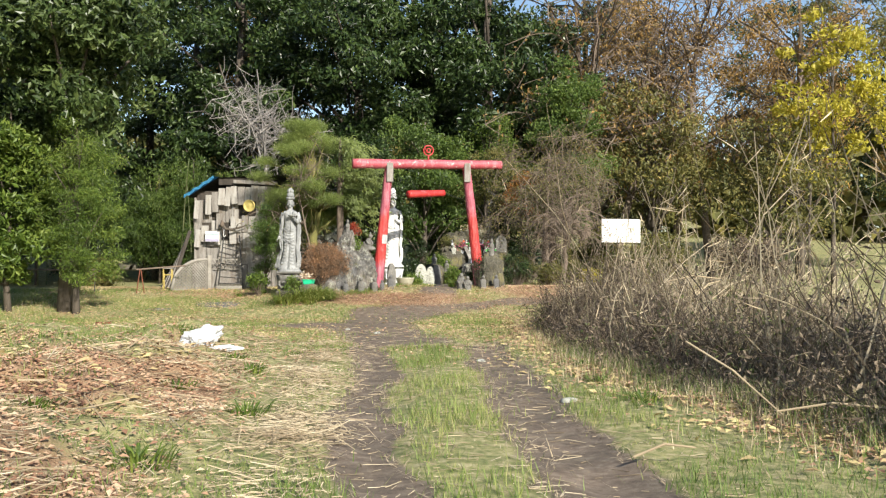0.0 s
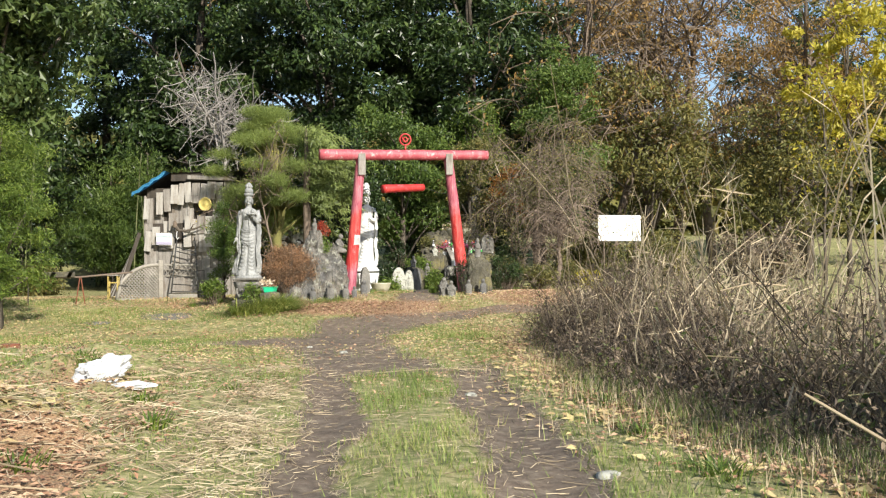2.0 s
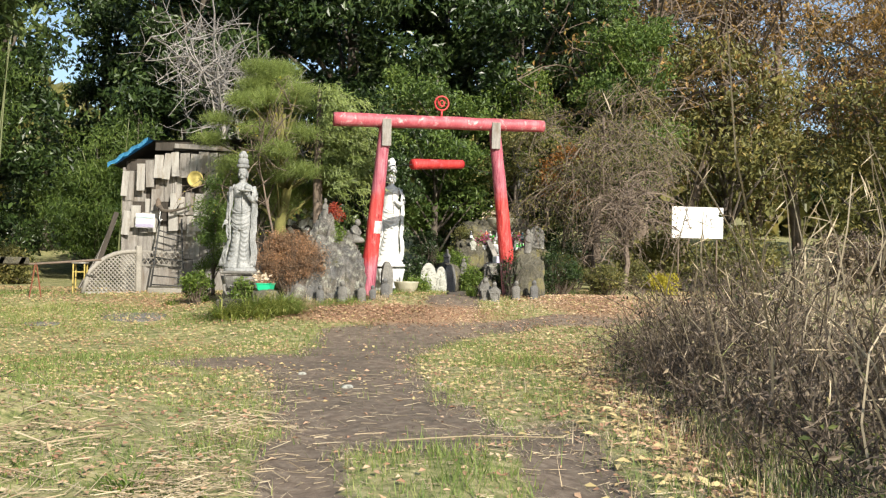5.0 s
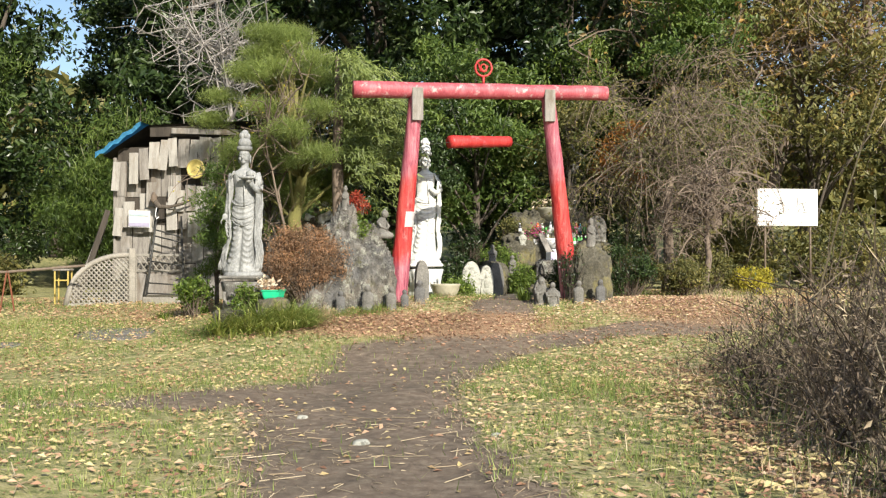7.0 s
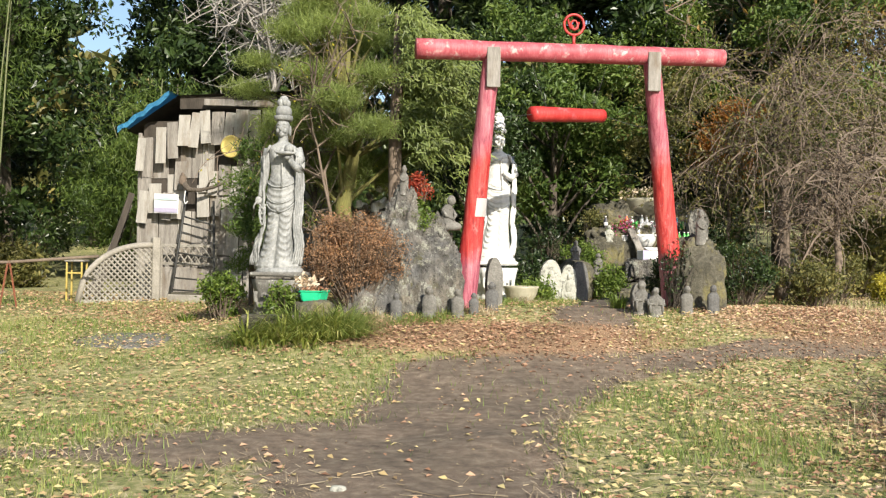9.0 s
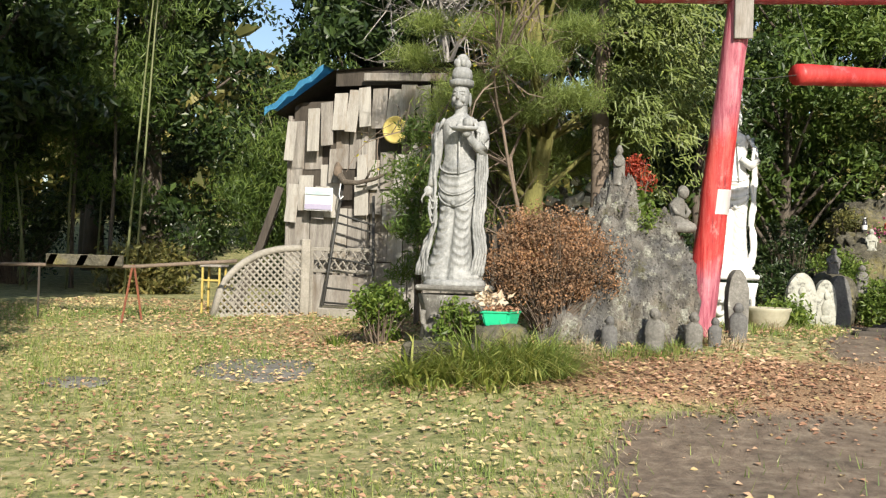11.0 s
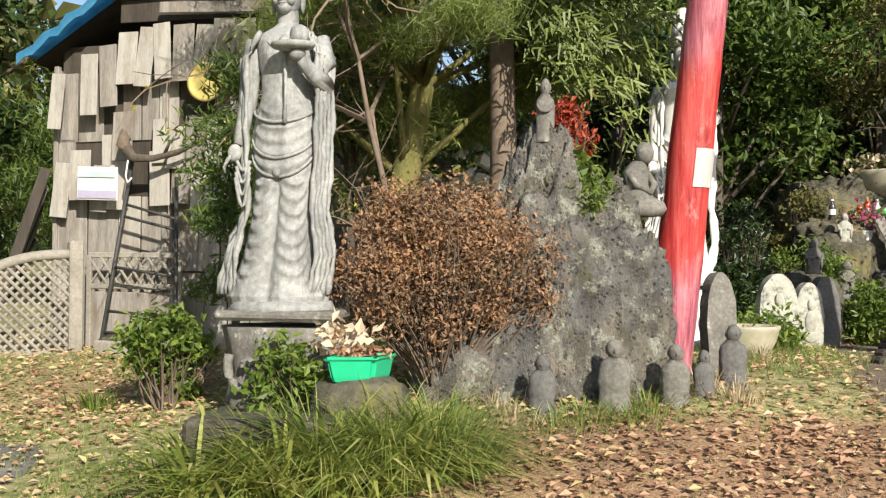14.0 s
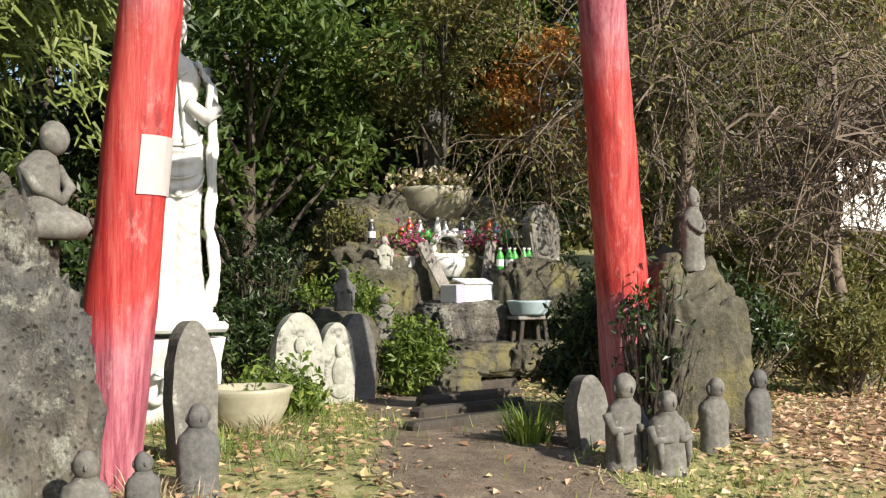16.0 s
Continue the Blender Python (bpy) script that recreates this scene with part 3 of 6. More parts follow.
def spray(rng, base, dirs, length, steps, drop, r0, r1):
    """Arching twigs: start points, directions; returns prism arrays and tips."""
    p = np.array(base, dtype=float)
    d = unit(np.array(dirs, dtype=float))
    out = []
    for k in range(steps):
        q = p + d * (np.asarray(length) / steps)[:, None]
        out.append(prisms(p, q, r0 + (r1 - r0) * k / steps, r0 + (r1 - r0) * (k + 1) / steps))
        p = q
        d = unit(d + np.array([0, 0, -drop]) + rng.normal(size=d.shape) * 0.14)
    return join_arrays(out), p


def bare_tree(name, x, y, h, label, seed, lean=(0, 0), droop=0.1, n1=14, n2=10, n3=6, trunk_r=0.09, reach=0.42, leaves=0, leaf_mat="russet", leaf=0.05, start=0.35, thin=1.0, wood="twig"):
    rng = rng_of(seed)
    e = thing(name, x, y, gz(x, y), label, "tree")
    bm = bmesh.new()
    n = 8
    pts = [Vector((lean[0] * k / (n - 1) + rng.normal() * 0.05 * (k > 0), lean[1] * k / (n - 1) + rng.normal() * 0.05 * (k > 0), h * 0.8 * k / (n - 1) - 0.1 * (k == 0))) for k in range(n)]
    add_tube(bm, pts, [trunk_r * (1.2 - k / n) for k in range(n)], 8)
    part("trunk", bm, M[wood], e, smooth=True)
    b0 = np.array([pts[int(round(t * (n - 1)))] for t in rng.uniform(start, 1, n1)])
    a = rng.uniform(0, 2 * math.pi, n1)
    d0 = np.stack([np.cos(a), np.sin(a), rng.uniform(0.2, 1.2, n1)], 1)
    arr1, tips = spray(rng, b0, d0, np.full(n1, h * reach), 5, droop, 0.022 * thin, 0.012 * thin)
    v1 = arr1[0].reshape(-1, 6, 3)[:, 3:].mean(1)
    b1 = v1[rng.integers(0, len(v1), n1 * n2)]
    d1 = unit(rng.normal(size=(n1 * n2, 3)) + np.array([0, 0, 0.4 - droop]))
    arr2, tips2 = spray(rng, b1, d1, np.full(n1 * n2, h * reach * 0.55), 4, droop, 0.010 * thin, 0.005 * thin)
    v2 = arr2[0].reshape(-1, 6, 3)[:, 3:].mean(1)
    m = n1 * n2 * n3
    b2 = v2[rng.integers(0, len(v2), m)]
    arr3, tips3 = spray(rng, b2, unit(rng.normal(size=(m, 3)) + np.array([0, 0, 0.3 - 1.5 * droop])), np.full(m, h * reach * 0.3), 3, droop, 0.0055 * thin, 0.003 * thin)
    v, f = join_arrays([arr1, arr2, arr3])
    np_mesh("twig_crown", v, f, M[wood], e)
    if leaves:
        v3 = arr3[0].reshape(-1, 6, 3).mean(1)
        pos = v3[rng.integers(0, len(v3), leaves)] + rng.normal(size=(leaves, 3)) * 0.05
        v, f = leaf_arrays(rng, pos, leaf, 0.5, 0.8)
        np_mesh("crown", v, f, M[leaf_mat], e)
    return e


# ---- the wood behind the shrine ----
EV = "tall dense dark-green evergreen oak of the wood, two added unseen for shade"
# the trees at y -8.6 and -5.6 are unseen, added to shade the left
for i, (x, y, h, s, low, nl) in enumerate([(-1.6, 9.0, 14, 3.8, 0.10, 34000), (2.9, 8.6, 13, 3.0, 0.10, 30000), (-6.0, 10.5, 14, 3.4, 0.08, 26000), (1.2, 13.0, 16, 4.5, 0.1, 20000), (6.6, 15.0, 12, 3.0, 0.15, 15000),
                                           (-14.6, 9.0, 14, 3.4, 0.25, 26000), (-18.6, 5.0, 13, 3.6, 0.25, 24000), (-13.0, 4.8, 11, 2.6, 0.08, 26000), (-21, 12.0, 15, 4.5, 0.05, 18000), (-4.5, 17, 14, 4.5, 0.1, 16000), (-13.0, 20.0, 5.5, 2.2, 0.03, 6000), (-15.0, 13.5, 15, 3.4, 0.04, 26000), (-11.3, 9.0, 13.5, 1.9, 0.03, 22000), (-8.3, 16.5, 15.5, 2.3, 0.03, 20000), (-10.6, 18.5, 15, 1.4, 0.03, 14000), (-6.4, 22, 16, 4.0, 0.05, 16000), (-10.4, -8.6, 9.5, 1.7, 0.1, 18000), (-11.9, -5.6, 10, 2.2, 0.15, 26000), (19, 18, 14, 4.5, 0.05, 18000), (-16.5, 16, 15, 4.5, 0.04, 22000), (8.5, 17, 15, 4.5, 0.05, 20000)]):
    tree("evergreen_tree", x, y, h, EV, "evergreen", s, low, 90, int(nl * 0.92), 0.205, 0.24, 20 + i, droop=0.3, aspect=0.46, clump_r=0.72)
for i, (x, y, h, s, m, nl, lab) in enumerate([(9.6, 11.0, 13, 3.0, "autumn", 11000, "tall half-bare tree with rust-brown autumn leaves"), (14.8, 9.5, 12, 3.0, "autumn", 11000, "tall half-bare tree with rust-brown autumn leaves"),
                                              (18.5, 9.0, 13, 3.6, "olive", 16000, "tall tree with yellowing olive foliage"), (8.2, 6.9, 7.0, 2.3, "olive", 9000, "broad tree with olive-green foliage"),
                                              (23, 12, 13, 4, "autumn", 20000, "tall half-bare tree with rust-brown autumn leaves"),
                                              (-6.4, 18, 12, 2.2, "autumn", 8000, "distant tree with reddish-brown autumn leaves"), (11.6, 5.0, 5.6, 2.4, "olive", 8000, "broad tree with olive-green foliage")]):
    tree("autumn_tree", x, y, h, lab, m, s, 0.18, 60, nl, 0.15, 0.16, 60 + i, droop=0.5, clump_r=0.8, limbs=26)
tree("evergreen_tree", -8.6, -2.3, 9.0, "evergreen oak leaning over the edge of the clearing", "midgreen", 2.2, 0.44, 90, 24000, 0.2, 0.22, 46, droop=0.3, aspect=0.46, clump_r=0.72)
tree("yellow_tree", 13.4, 4.2, 9.0, "slender tree with bright yellow leaves", "yellow", 2.4, 0.42, 44, 3000, 0.22, 0.08, 90, clump_r=0.42)
tree("yellow_tree", 12.2, 3.4, 6.4, "thin tree with yellowing leaves", "yellow", 1.5, 0.35, 26, 350, 0.16, 0.05, 97, clump_r=0.4)
tree("camellia_tree", 5.0, 5.3, 7.4, "glossy green camellia tree with a rounded crown", "bamboo", 1.55, 0.14, 60, 20000, 0.11, 0.1, 91, clump_r=0.5)
for i, (x, y, h, lx, ly) in enumerate([(5.9, 7.4, 13, 0.8, 0.3), (6.2, 7.6, 12, -0.3, 0.2), (7.0, 7.2, 11, 2.3, 0.5), (9.4, 8.0, 12, 0.9, 0), (10.6, 7.4, 10, -0.8, 0.4), (12.6, 7.0, 10, 1.2, 0)]):
    bare_tree("leaning_tree", x, y, h, "tall leaning grey trunk with sparse rusty autumn leaves", 400 + i, (lx, ly), 0.02, 12, 7, 4, 0.15, 0.26, 1500, "autumn", 0.14, 0.4, 2.2)
tree("camellia_tree", 0.4, 5.6, 5.6, "dense broadleaf evergreen behind the stone altar", "bamboo", 1.7, 0.2, 50, 16000, 0.12, 0.1, 92, clump_r=0.5)
tree("broadleaf_tree", -1.0, 4.4, 4.6, "dense broadleaf evergreen beside the white statue", "evergreen", 1.1, 0.12, 34, 9000, 0.11, 0.08, 93, clump_r=0.42)
tree("broadleaf_tree", 2.6, 6.4, 6.0, "yellow-green maple above the stone altar", "bright", 1.4, 0.4, 30, 7000, 0.09, 0.08, 94, clump_r=0.42)
tree("maple_tree", 3.5, 5.2, 3.6, "small maple with orange autumn leaves", "orange", 0.85, 0.52, 22, 3600, 0.08, 0.05, 95, clump_r=0.3)
for i, (x, y, h, s) in enumerate([(-8.6, 9.5, 4.2, 1.4), (-10.9, 6.6, 8.6, 1.4), (-12.2, 7.6, 9.5, 1.5), (-9.6, 12.5, 3.6, 1.6), (-7.2, 8.0, 4.6, 1.3), (-13.0, 6.0, 6.0, 1.4)]):
    tree("bamboo_clump", x, y, h, "feathery green bamboo clump at the wood's edge", "bamboo", s, 0.08, 46, 11000, 0.15, 0.04, 110 + i, aspect=0.16, droop=0.9, clump_r=0.6, limbs=0, culms=3)
for i, (x, y, r, hh, m) in enumerate([(-10.2, 6.6, 0.9, 0.4, "olive"), (-4.2, 6.2, 1.6, 1.5, "evergreen"), (-2.0, 5.4, 1.2, 1.2, "evergreen"), (5.6, 4.6, 1.2, 0.8, "olive"), (7.6, 4.6, 1.5, 0.8, "olive"), (10.0, 3.0, 1.6, 0.8, "thicket"), (-14, 8.5, 1.8, 1.2, "evergreen"), (-11.5, 10.5, 1.8, 1.2, "evergreen"), (-17, 9.5, 2.0, 1.3, "evergreen"), (-9.0, 12.0, 1.6, 1.1, "evergreen"), (3.6, 6.9, 1.4, 1.7, "evergreen"), (0.9, 7.4, 1.6, 1.6, "evergreen")]):
    bush("undergrowth_bush", x, y, "wild leafy undergrowth at the foot of the wood", m, (r, r * 0.8, hh), 34, 5000, 0.11, 130 + i, 80, clump_r=0.45)


# ---- torii gate ----
TL, TR = Vector((-1.38, -0.12, 0.55)), Vector((1.43, 0.34, 0.55))
BL, BR = Vector((-2.02, -0.52, 3.80)), Vector((1.95, 0.14, 3.88))


def make_torii():
    c = (TL + TR) / 2
    e = thing("torii_gate", c.x, c.y, 0.55, "leaning red-painted log torii gate with a broken tie beam", "torii gate")
    o = Vector((c.x, c.y, 0.55))

    def log(name, a, b, r0, r1, mat, seed, n=18, steps=26):
        bm = bmesh.new()
        add_tube(bm, [a.lerp(b, k / steps) - o for k in range(steps + 1)], [r0 + (r1 - r0) * k / steps for k in range(steps + 1)], n)
        rough_up(bm, 0.010, 2.3, seed)
        rough_up(bm, 0.004, 9.0, seed + 4)
        return part(name, bm, mat, e, smooth=True)

    top_l, top_r = BL.lerp(BR, 0.238), BL.lerp(BR, 0.758)
    for foot, top, s in ((TL, top_l, 1.0), (TR, top_r, 2.0)):
        a, b = foot - Vector((0, 0, 0.15)), top
        log("post", a, b - Vector((0, 0, 0.05)), 0.152, 0.108, M["postpaint"], s, 24, 60)
    log("beam", BL, BR, 0.125, 0.115, M["pinkpaint"], 5.0)
    bar = log("tie_beam", Vector((-0.57, -0.40, 3.03)), Vector((0.42, 0.24, 3.12)), 0.10, 0.085, M["redpaint"], 7.0)
    tagged(bar, "broken red tie beam hung on wire")
    for top, foot in ((top_l, TL), (top_r, TR)):
        d = (BR - BL).normalized()
        bm = bmesh.new()
        out = Vector((d.y, -d.x, 0)).normalized()
        m = Matrix.Translation(top + out * 0.112 + Vector((0, 0, -0.22)) - o) @ Matrix((d, -out, (0, 0, 1))).transposed().to_4x4()
        add_box(bm, (0.17, 0.035, 0.50), m, 0.006)
        part("cap_board", bm, M["greywood"], e, "weathered grey wooden board")
    bm = bmesh.new()
    d = (BR - BL).normalized()
    cen = BL.lerp(BR, 0.5) + Vector((0, -0.02, 0.36)) - o
    ring = [cen + d * 0.13 * math.cos(t) + Vector((0, 0, 0.13 * math.sin(t))) for t in np.linspace(0, 2 * math.pi, 25)]
    add_tube(bm, ring, 0.018, 8, False)
    add_tube(bm, [cen + Vector((0, 0, -0.28)), cen + Vector((0, 0, -0.12))], 0.02, 8)
    for t in (0.5, 2.64):
        add_tube(bm, [cen + d * 0.08 * math.cos(t + k * 0.5) + Vector((0, 0, 0.07 * math.sin(t - k * 1.2))) for k in range(4)], 0.014, 6)
    add_tube(bm, [cen + d * 0.045 * math.cos(t) + Vector((0, 0, 0.055 * math.sin(t))) for t in np.linspace(0, 2 * math.pi, 13)], 0.014, 6, False)
    part("crest", bm, M["redpaint"], e, "red ring-shaped crest on a short stem", True)
    for a, b in ((top_l.lerp(TL, 0.24), Vector((-0.57, -0.40, 3.03))), (top_r.lerp(TR, 0.28), Vector((0.42, 0.24, 3.12))), (top_l + Vector((0.5, 0.1, -0.1)), Vector((-0.35, -0.25, 3.1))), (BL.lerp(BR, 0.62), Vector((0.25, 0.14, 3.15)))):
        bm = bmesh.new()
        add_tube(bm, [a - o, (a + b) / 2 - o - Vector((0, 0, 0.03)), b - o], 0.004, 5)
        part("wire", bm, M["blackpaint"], e)
    # paper notice wrapped on the front of the post
    a, b = TL - Vector((0, 0, 0.15)), top_l
    bm = bmesh.new()
    cols = []
    for k in range(7):
        ang = radians(-88 + k * 15)
        col = []
        for z in (1.75, 1.98):
            t = (z - a.z) / (b.z - a.z)
            r = 0.152 - 0.02 * t
            p = a.lerp(b, t) + Vector((math.cos(ang) * r, math.sin(ang) * r, 0)) - o
            col.append(bm.verts.new(p))
        cols.append(col)
    for c0, c1 in zip(cols, cols[1:]):
        bm.faces.new((c0[0], c1[0], c1[1], c0[1]))
    bmesh.ops.solidify(bm, geom=bm.faces[:], thickness=-0.004)
    part("paper_notice", bm, M["white"], e, "white paper notice tacked to the post")
    return e


make_torii()


# ---- shed ----
def make_shed():
    a, b = Vector((-6.50, 2.97, 0)), Vector((-4.20, 2.35, 0))
    d = (b - a).normalized()
    ang = math.degrees(math.atan2(d.y, d.x))
    z0 = 0.48
    L = (b - a).length
    e = thing("shed", a.x, a.y, z0, "tumbledown shed clad in weathered grey boards", "shed", "", ang)
    rng = random.Random(5)
    H0, H1 = 2.68, 3.1

    def top_at(x):
        return H0 + (H1 - H0) * min(1.0, x / 0.9)

    # inner walls; the near-black colour puts deep shade behind the board gaps
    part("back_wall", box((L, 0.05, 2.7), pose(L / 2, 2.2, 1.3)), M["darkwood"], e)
    part("side_wall", box((0.05, 2.2, 2.6), pose(0.03, 1.15, 1.3)), M["greywood"], e)
    part("side_wall", box((0.05, 2.2, 2.9), pose(L - 0.03, 1.15, 1.45)), M["greywood"], e)
    part("gap_shade_wall", box((L - 0.1, 0.03, 2.85), pose(L / 2, 0.10, 1.40)), M["darkwood"], e, "near-black sheet standing in for shade behind the gaps")
    # flush lower boards, then loose boards hung like shingles, ragged and tilted, with dark gaps
    k = 0
    for zb, hh, w in ((0.0, 0.74, 0.25), (0.72, 0.66, 0.27), (1.36, 0.62, 0.24), (1.92, 0.66, 0.23)):
        x = 0.02
        while x < L - 0.05:
            ww = min(w * rng.uniform(0.8, 1.25), L - x)
            if zb < 1.3 or rng.random() > 0.22:
                hgt = min(hh * rng.uniform(0.95, 1.04), top_at(x) - zb - 0.12)
                part("board", box((ww - 0.014, 0.016, hgt), pose(x + ww / 2, 0.065 + 0.005 * (k % 3), zb + hgt / 2, 0, rng.uniform(-0.8, 0.8), 0), 0.003), M["greywood" if k % 3 else "silverwood"], e)
            x += ww
            k += 1
    for zb, hh, w, keep, out in ((1.30, 0.46, 0.20, 0.62, 0.02), (1.72, 0.42, 0.20, 0.62, 0.045), (2.16, 0.50, 0.20, 0.92, 0.085)):
        x = 0.04
        while x < L - 0.18:
            ww = w * rng.uniform(0.78, 1.2)
            lift = rng.uniform(-0.12, 0.07)
            hgt = hh * rng.uniform(0.9, 1.15)
            if zb > 2.1:
                lift = top_at(x) - 0.16 - hgt - zb + rng.uniform(-0.03, 0.03)
            if rng.random() < keep:
                part("board", box((ww - 0.012, 0.016, hgt), pose(x + ww / 2, -out - 0.007 * (k % 4), zb + lift + hgt / 2, rng.uniform(-5, -1), rng.uniform(-5, 5), 0), 0.003), M["silverwood" if k % 4 else "greywood"], e)
            x += ww
            k += 1
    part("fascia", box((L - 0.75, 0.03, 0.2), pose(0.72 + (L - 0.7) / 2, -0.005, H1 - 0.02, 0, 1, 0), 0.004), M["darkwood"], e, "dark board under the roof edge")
    for x in (0.02, L * 0.5, L - 0.04):
        part("corner_post", box((0.05, 0.05, top_at(x) - 0.05), pose(x, 0.05, (top_at(x) - 0.05) / 2)), M["greywood"], e)
    bm = bmesh.new()
    vs = [bm.verts.new(p) for p in ((-0.14, -0.10, H0 - 0.02), (0.75, -0.08, H1 + 0.10), (L + 0.3, -0.08, H1 + 0.12), (L + 0.3, 2.5, H1 - 0.15), (0.75, 2.5, H1 - 0.1), (-0.25, 2.5, H0 - 0.2))]
    bm.faces.new((vs[0], vs[1], vs[4], vs[5]))
    bm.faces.new((vs[1], vs[2], vs[3], vs[4]))
    bmesh.ops.solidify(bm, geom=bm.faces[:], thickness=-0.03)
    part("roof", bm, M["darkwood"], e, "low dark sheet roof")
    bm = bmesh.new()
    n = 10
    g = [[bm.verts.new((-0.20 + 0.9 * i / n, -0.26 + 0.6 * max(0, j - 1) / 3 + 0.01 * math.sin(i * 3), H0 + 0.015 + (H1 + 0.13 - H0) * i / n + 0.025 * math.sin(i * 2.1 + j) - (0.09 if j == 0 else 0))) for j in range(5)] for i in range(n + 1)]
    for i in range(n):
        for j in range(4):
            bm.faces.new((g[i][j], g[i + 1][j], g[i + 1][j + 1], g[i][j + 1]))
    bmesh.ops.solidify(bm, geom=bm.faces[:], thickness=0.008)
    part("tarpaulin", bm, M["tarp"], e, "frayed blue tarpaulin over the roof corner", True)
    part("eave_board", box((1.3, 0.03, 0.10), pose(L - 0.5, -0.14, H1 - 0.06, 0, 3, 0)), M["greywood"], e)
    # flat lattice panel at the foot of the wall
    lat = part("lattice_frame", box((0.92, 0.03, 0.05), pose(1.02, -0.18, 0.86)), M["concrete"], e)
    for z in (0.58,):
        part("lattice_rail", box((0.92, 0.03, 0.05), pose(1.02, -0.18, z)), M["concrete"], e)
    for x in (0.56, 1.48):
        part("lattice_stile", box((0.05, 0.035, 0.84), pose(x, -0.18, 0.44)), M["concrete"], e)
    for i in range(7):
        for s in (-1, 1):
            part("lattice_bar", box((0.018, 0.018, 0.30), pose(0.66 + i * 0.12, -0.18 + 0.01 * s, 0.72, 0, 38 * s, 0), 0.002), M["concrete"], e)
    part("lattice_panel", box((0.88, 0.02, 0.5), pose(1.02, -0.165, 0.28)), M["greywood"], e)
    return e, d, a, z0


shed, SD, SA, SZ = make_shed()


def on_shed(x, out, z):
    n = Vector((SD.y, -SD.x, 0))
    p = SA + SD * x + n * out
    return Vector((p.x, p.y, SZ + z))


SANG = math.degrees(math.atan2(SD.y, SD.x))
p = on_shed(1.72, 0.16, 2.38)
g = thing("gong", p.x, p.y, p.z - 0.17, "round tarnished brass gong hung on the shed wall", "gong", "", SANG)
bm = bmesh.new()
add_loft(bm, [(0, 0.165, 0.165, 0, 0), (0.012, 0.172, 0.172, 0, 0), (0.04, 0.172, 0.172, 0, 0), (0.046, 0.15, 0.15, 0, 0), (0.03, 0.135, 0.135, 0, 0), (0.036, 0.06, 0.06, 0, 0), (0.05, 0.03, 0.03, 0, 0)], 32)
bmesh.ops.transform(bm, matrix=pose(0, 0, 0.17, 90), verts=bm.verts)
part("disc", bm, M["gold"], g, smooth=True)
bm = bmesh.new()
add_tube(bm, [(0, 0.02, 0.33), (0.0, 0.05, 0.48)], 0.005, 5)
part("cord", bm, M["blackpaint"], g)

p = on_shed(0.62, 0.16, 1.36)
g = thing("picture_banner", p.x, p.y, p.z, "pale printed banner pinned to the shed boards", "banner", "", SANG)
banner_sheet = part("sheet", box((0.42, 0.006, 0.30), pose(0, 0, 0.15, 2, 2), 0), M["white"], g)
M["violet"] = surface("faded_violet_print", [(0.3, (0.34, 0.31, 0.45)), (0.7, (0.5, 0.47, 0.6))], 6, 0.7)
M["teal"] = surface("faded_teal_print", [(0.3, (0.35, 0.47, 0.5)), (0.7, (0.55, 0.63, 0.64))], 6, 0.7)
part("print_band", box((0.40, 0.006, 0.07), pose(0, -0.010, 0.05, 2, 2), 0), M["violet"], banner_sheet)
part("print_band", box((0.38, 0.006, 0.05), pose(0, -0.016, 0.23, 2, 2), 0), M["teal"], banner_sheet)


p = on_shed(1.05, 0.2, 1.72)
g = thing("driftwood_branch", p.x, p.y, p.z, "gnarled brown driftwood branch fixed to the shed wall", "driftwood", "", SANG)
bm = bmesh.new()
add_tube(bm, [(-.12, 0, .20), (-.06, -.05, .06), (.02, -.06, 0), (.2, -.04, -.01), (.42, -.02, .05), (.62, 0, .12)], [.02, .05, .045, .03, .024, .012], 10)
add_tube(bm, [(.3, -.03, .02), (.36, -.05, .14), (.46, -.04, .17)], [.02, .014, .008], 8)
rough_up(bm, 0.018, 13)
part("limb", bm, M["bark"], g, smooth=True)
bm = bmesh.new()
rough_up(add_ball(bm, (-.1, -.05, .16), (.06, .055, .10), 14), 0.03, 18)
part("burl", bm, M["twig"], g, smooth=True)
bm = bmesh.new()
add_tube(bm, [(-.04, -.07, -.02), (-.05, -.09, -.16), (-.02, -.10, -.22), (.02, -.10, -.18)], .008, 6)
part("hook", bm, M["white"], g, "white metal hook", True)


def make_ladder():
    a, b = on_shed(0.98, 0.62, -0.02), on_shed(1.72, 0.62, -0.02)
    t0, t1 = on_shed(0.98, 0.14, 1.78), on_shed(1.42, 0.14, 1.55)
    e = thing("ladder", a.x, a.y, a.z, "old dark iron ladder leaning on the shed wall", "ladder")
    for p0, p1 in ((a, t0), (b, t1)):
        bm = bmesh.new()
        add_tube(bm, [p0 - a, (p0 + p1) / 2 - a, p1 - a], 0.019, 8)
        part("rail", bm, M["blackpaint"], e, smooth=True)
    for k in (0.12, 0.22, 0.43, 0.68, 0.74):
        bm = bmesh.new()
        add_tube(bm, [a.lerp(t0, k) - a, b.lerp(t1, k * 1.03) - a], 0.014, 6)
        part("rung", bm, M["blackpaint"], e, smooth=True)


make_ladder()


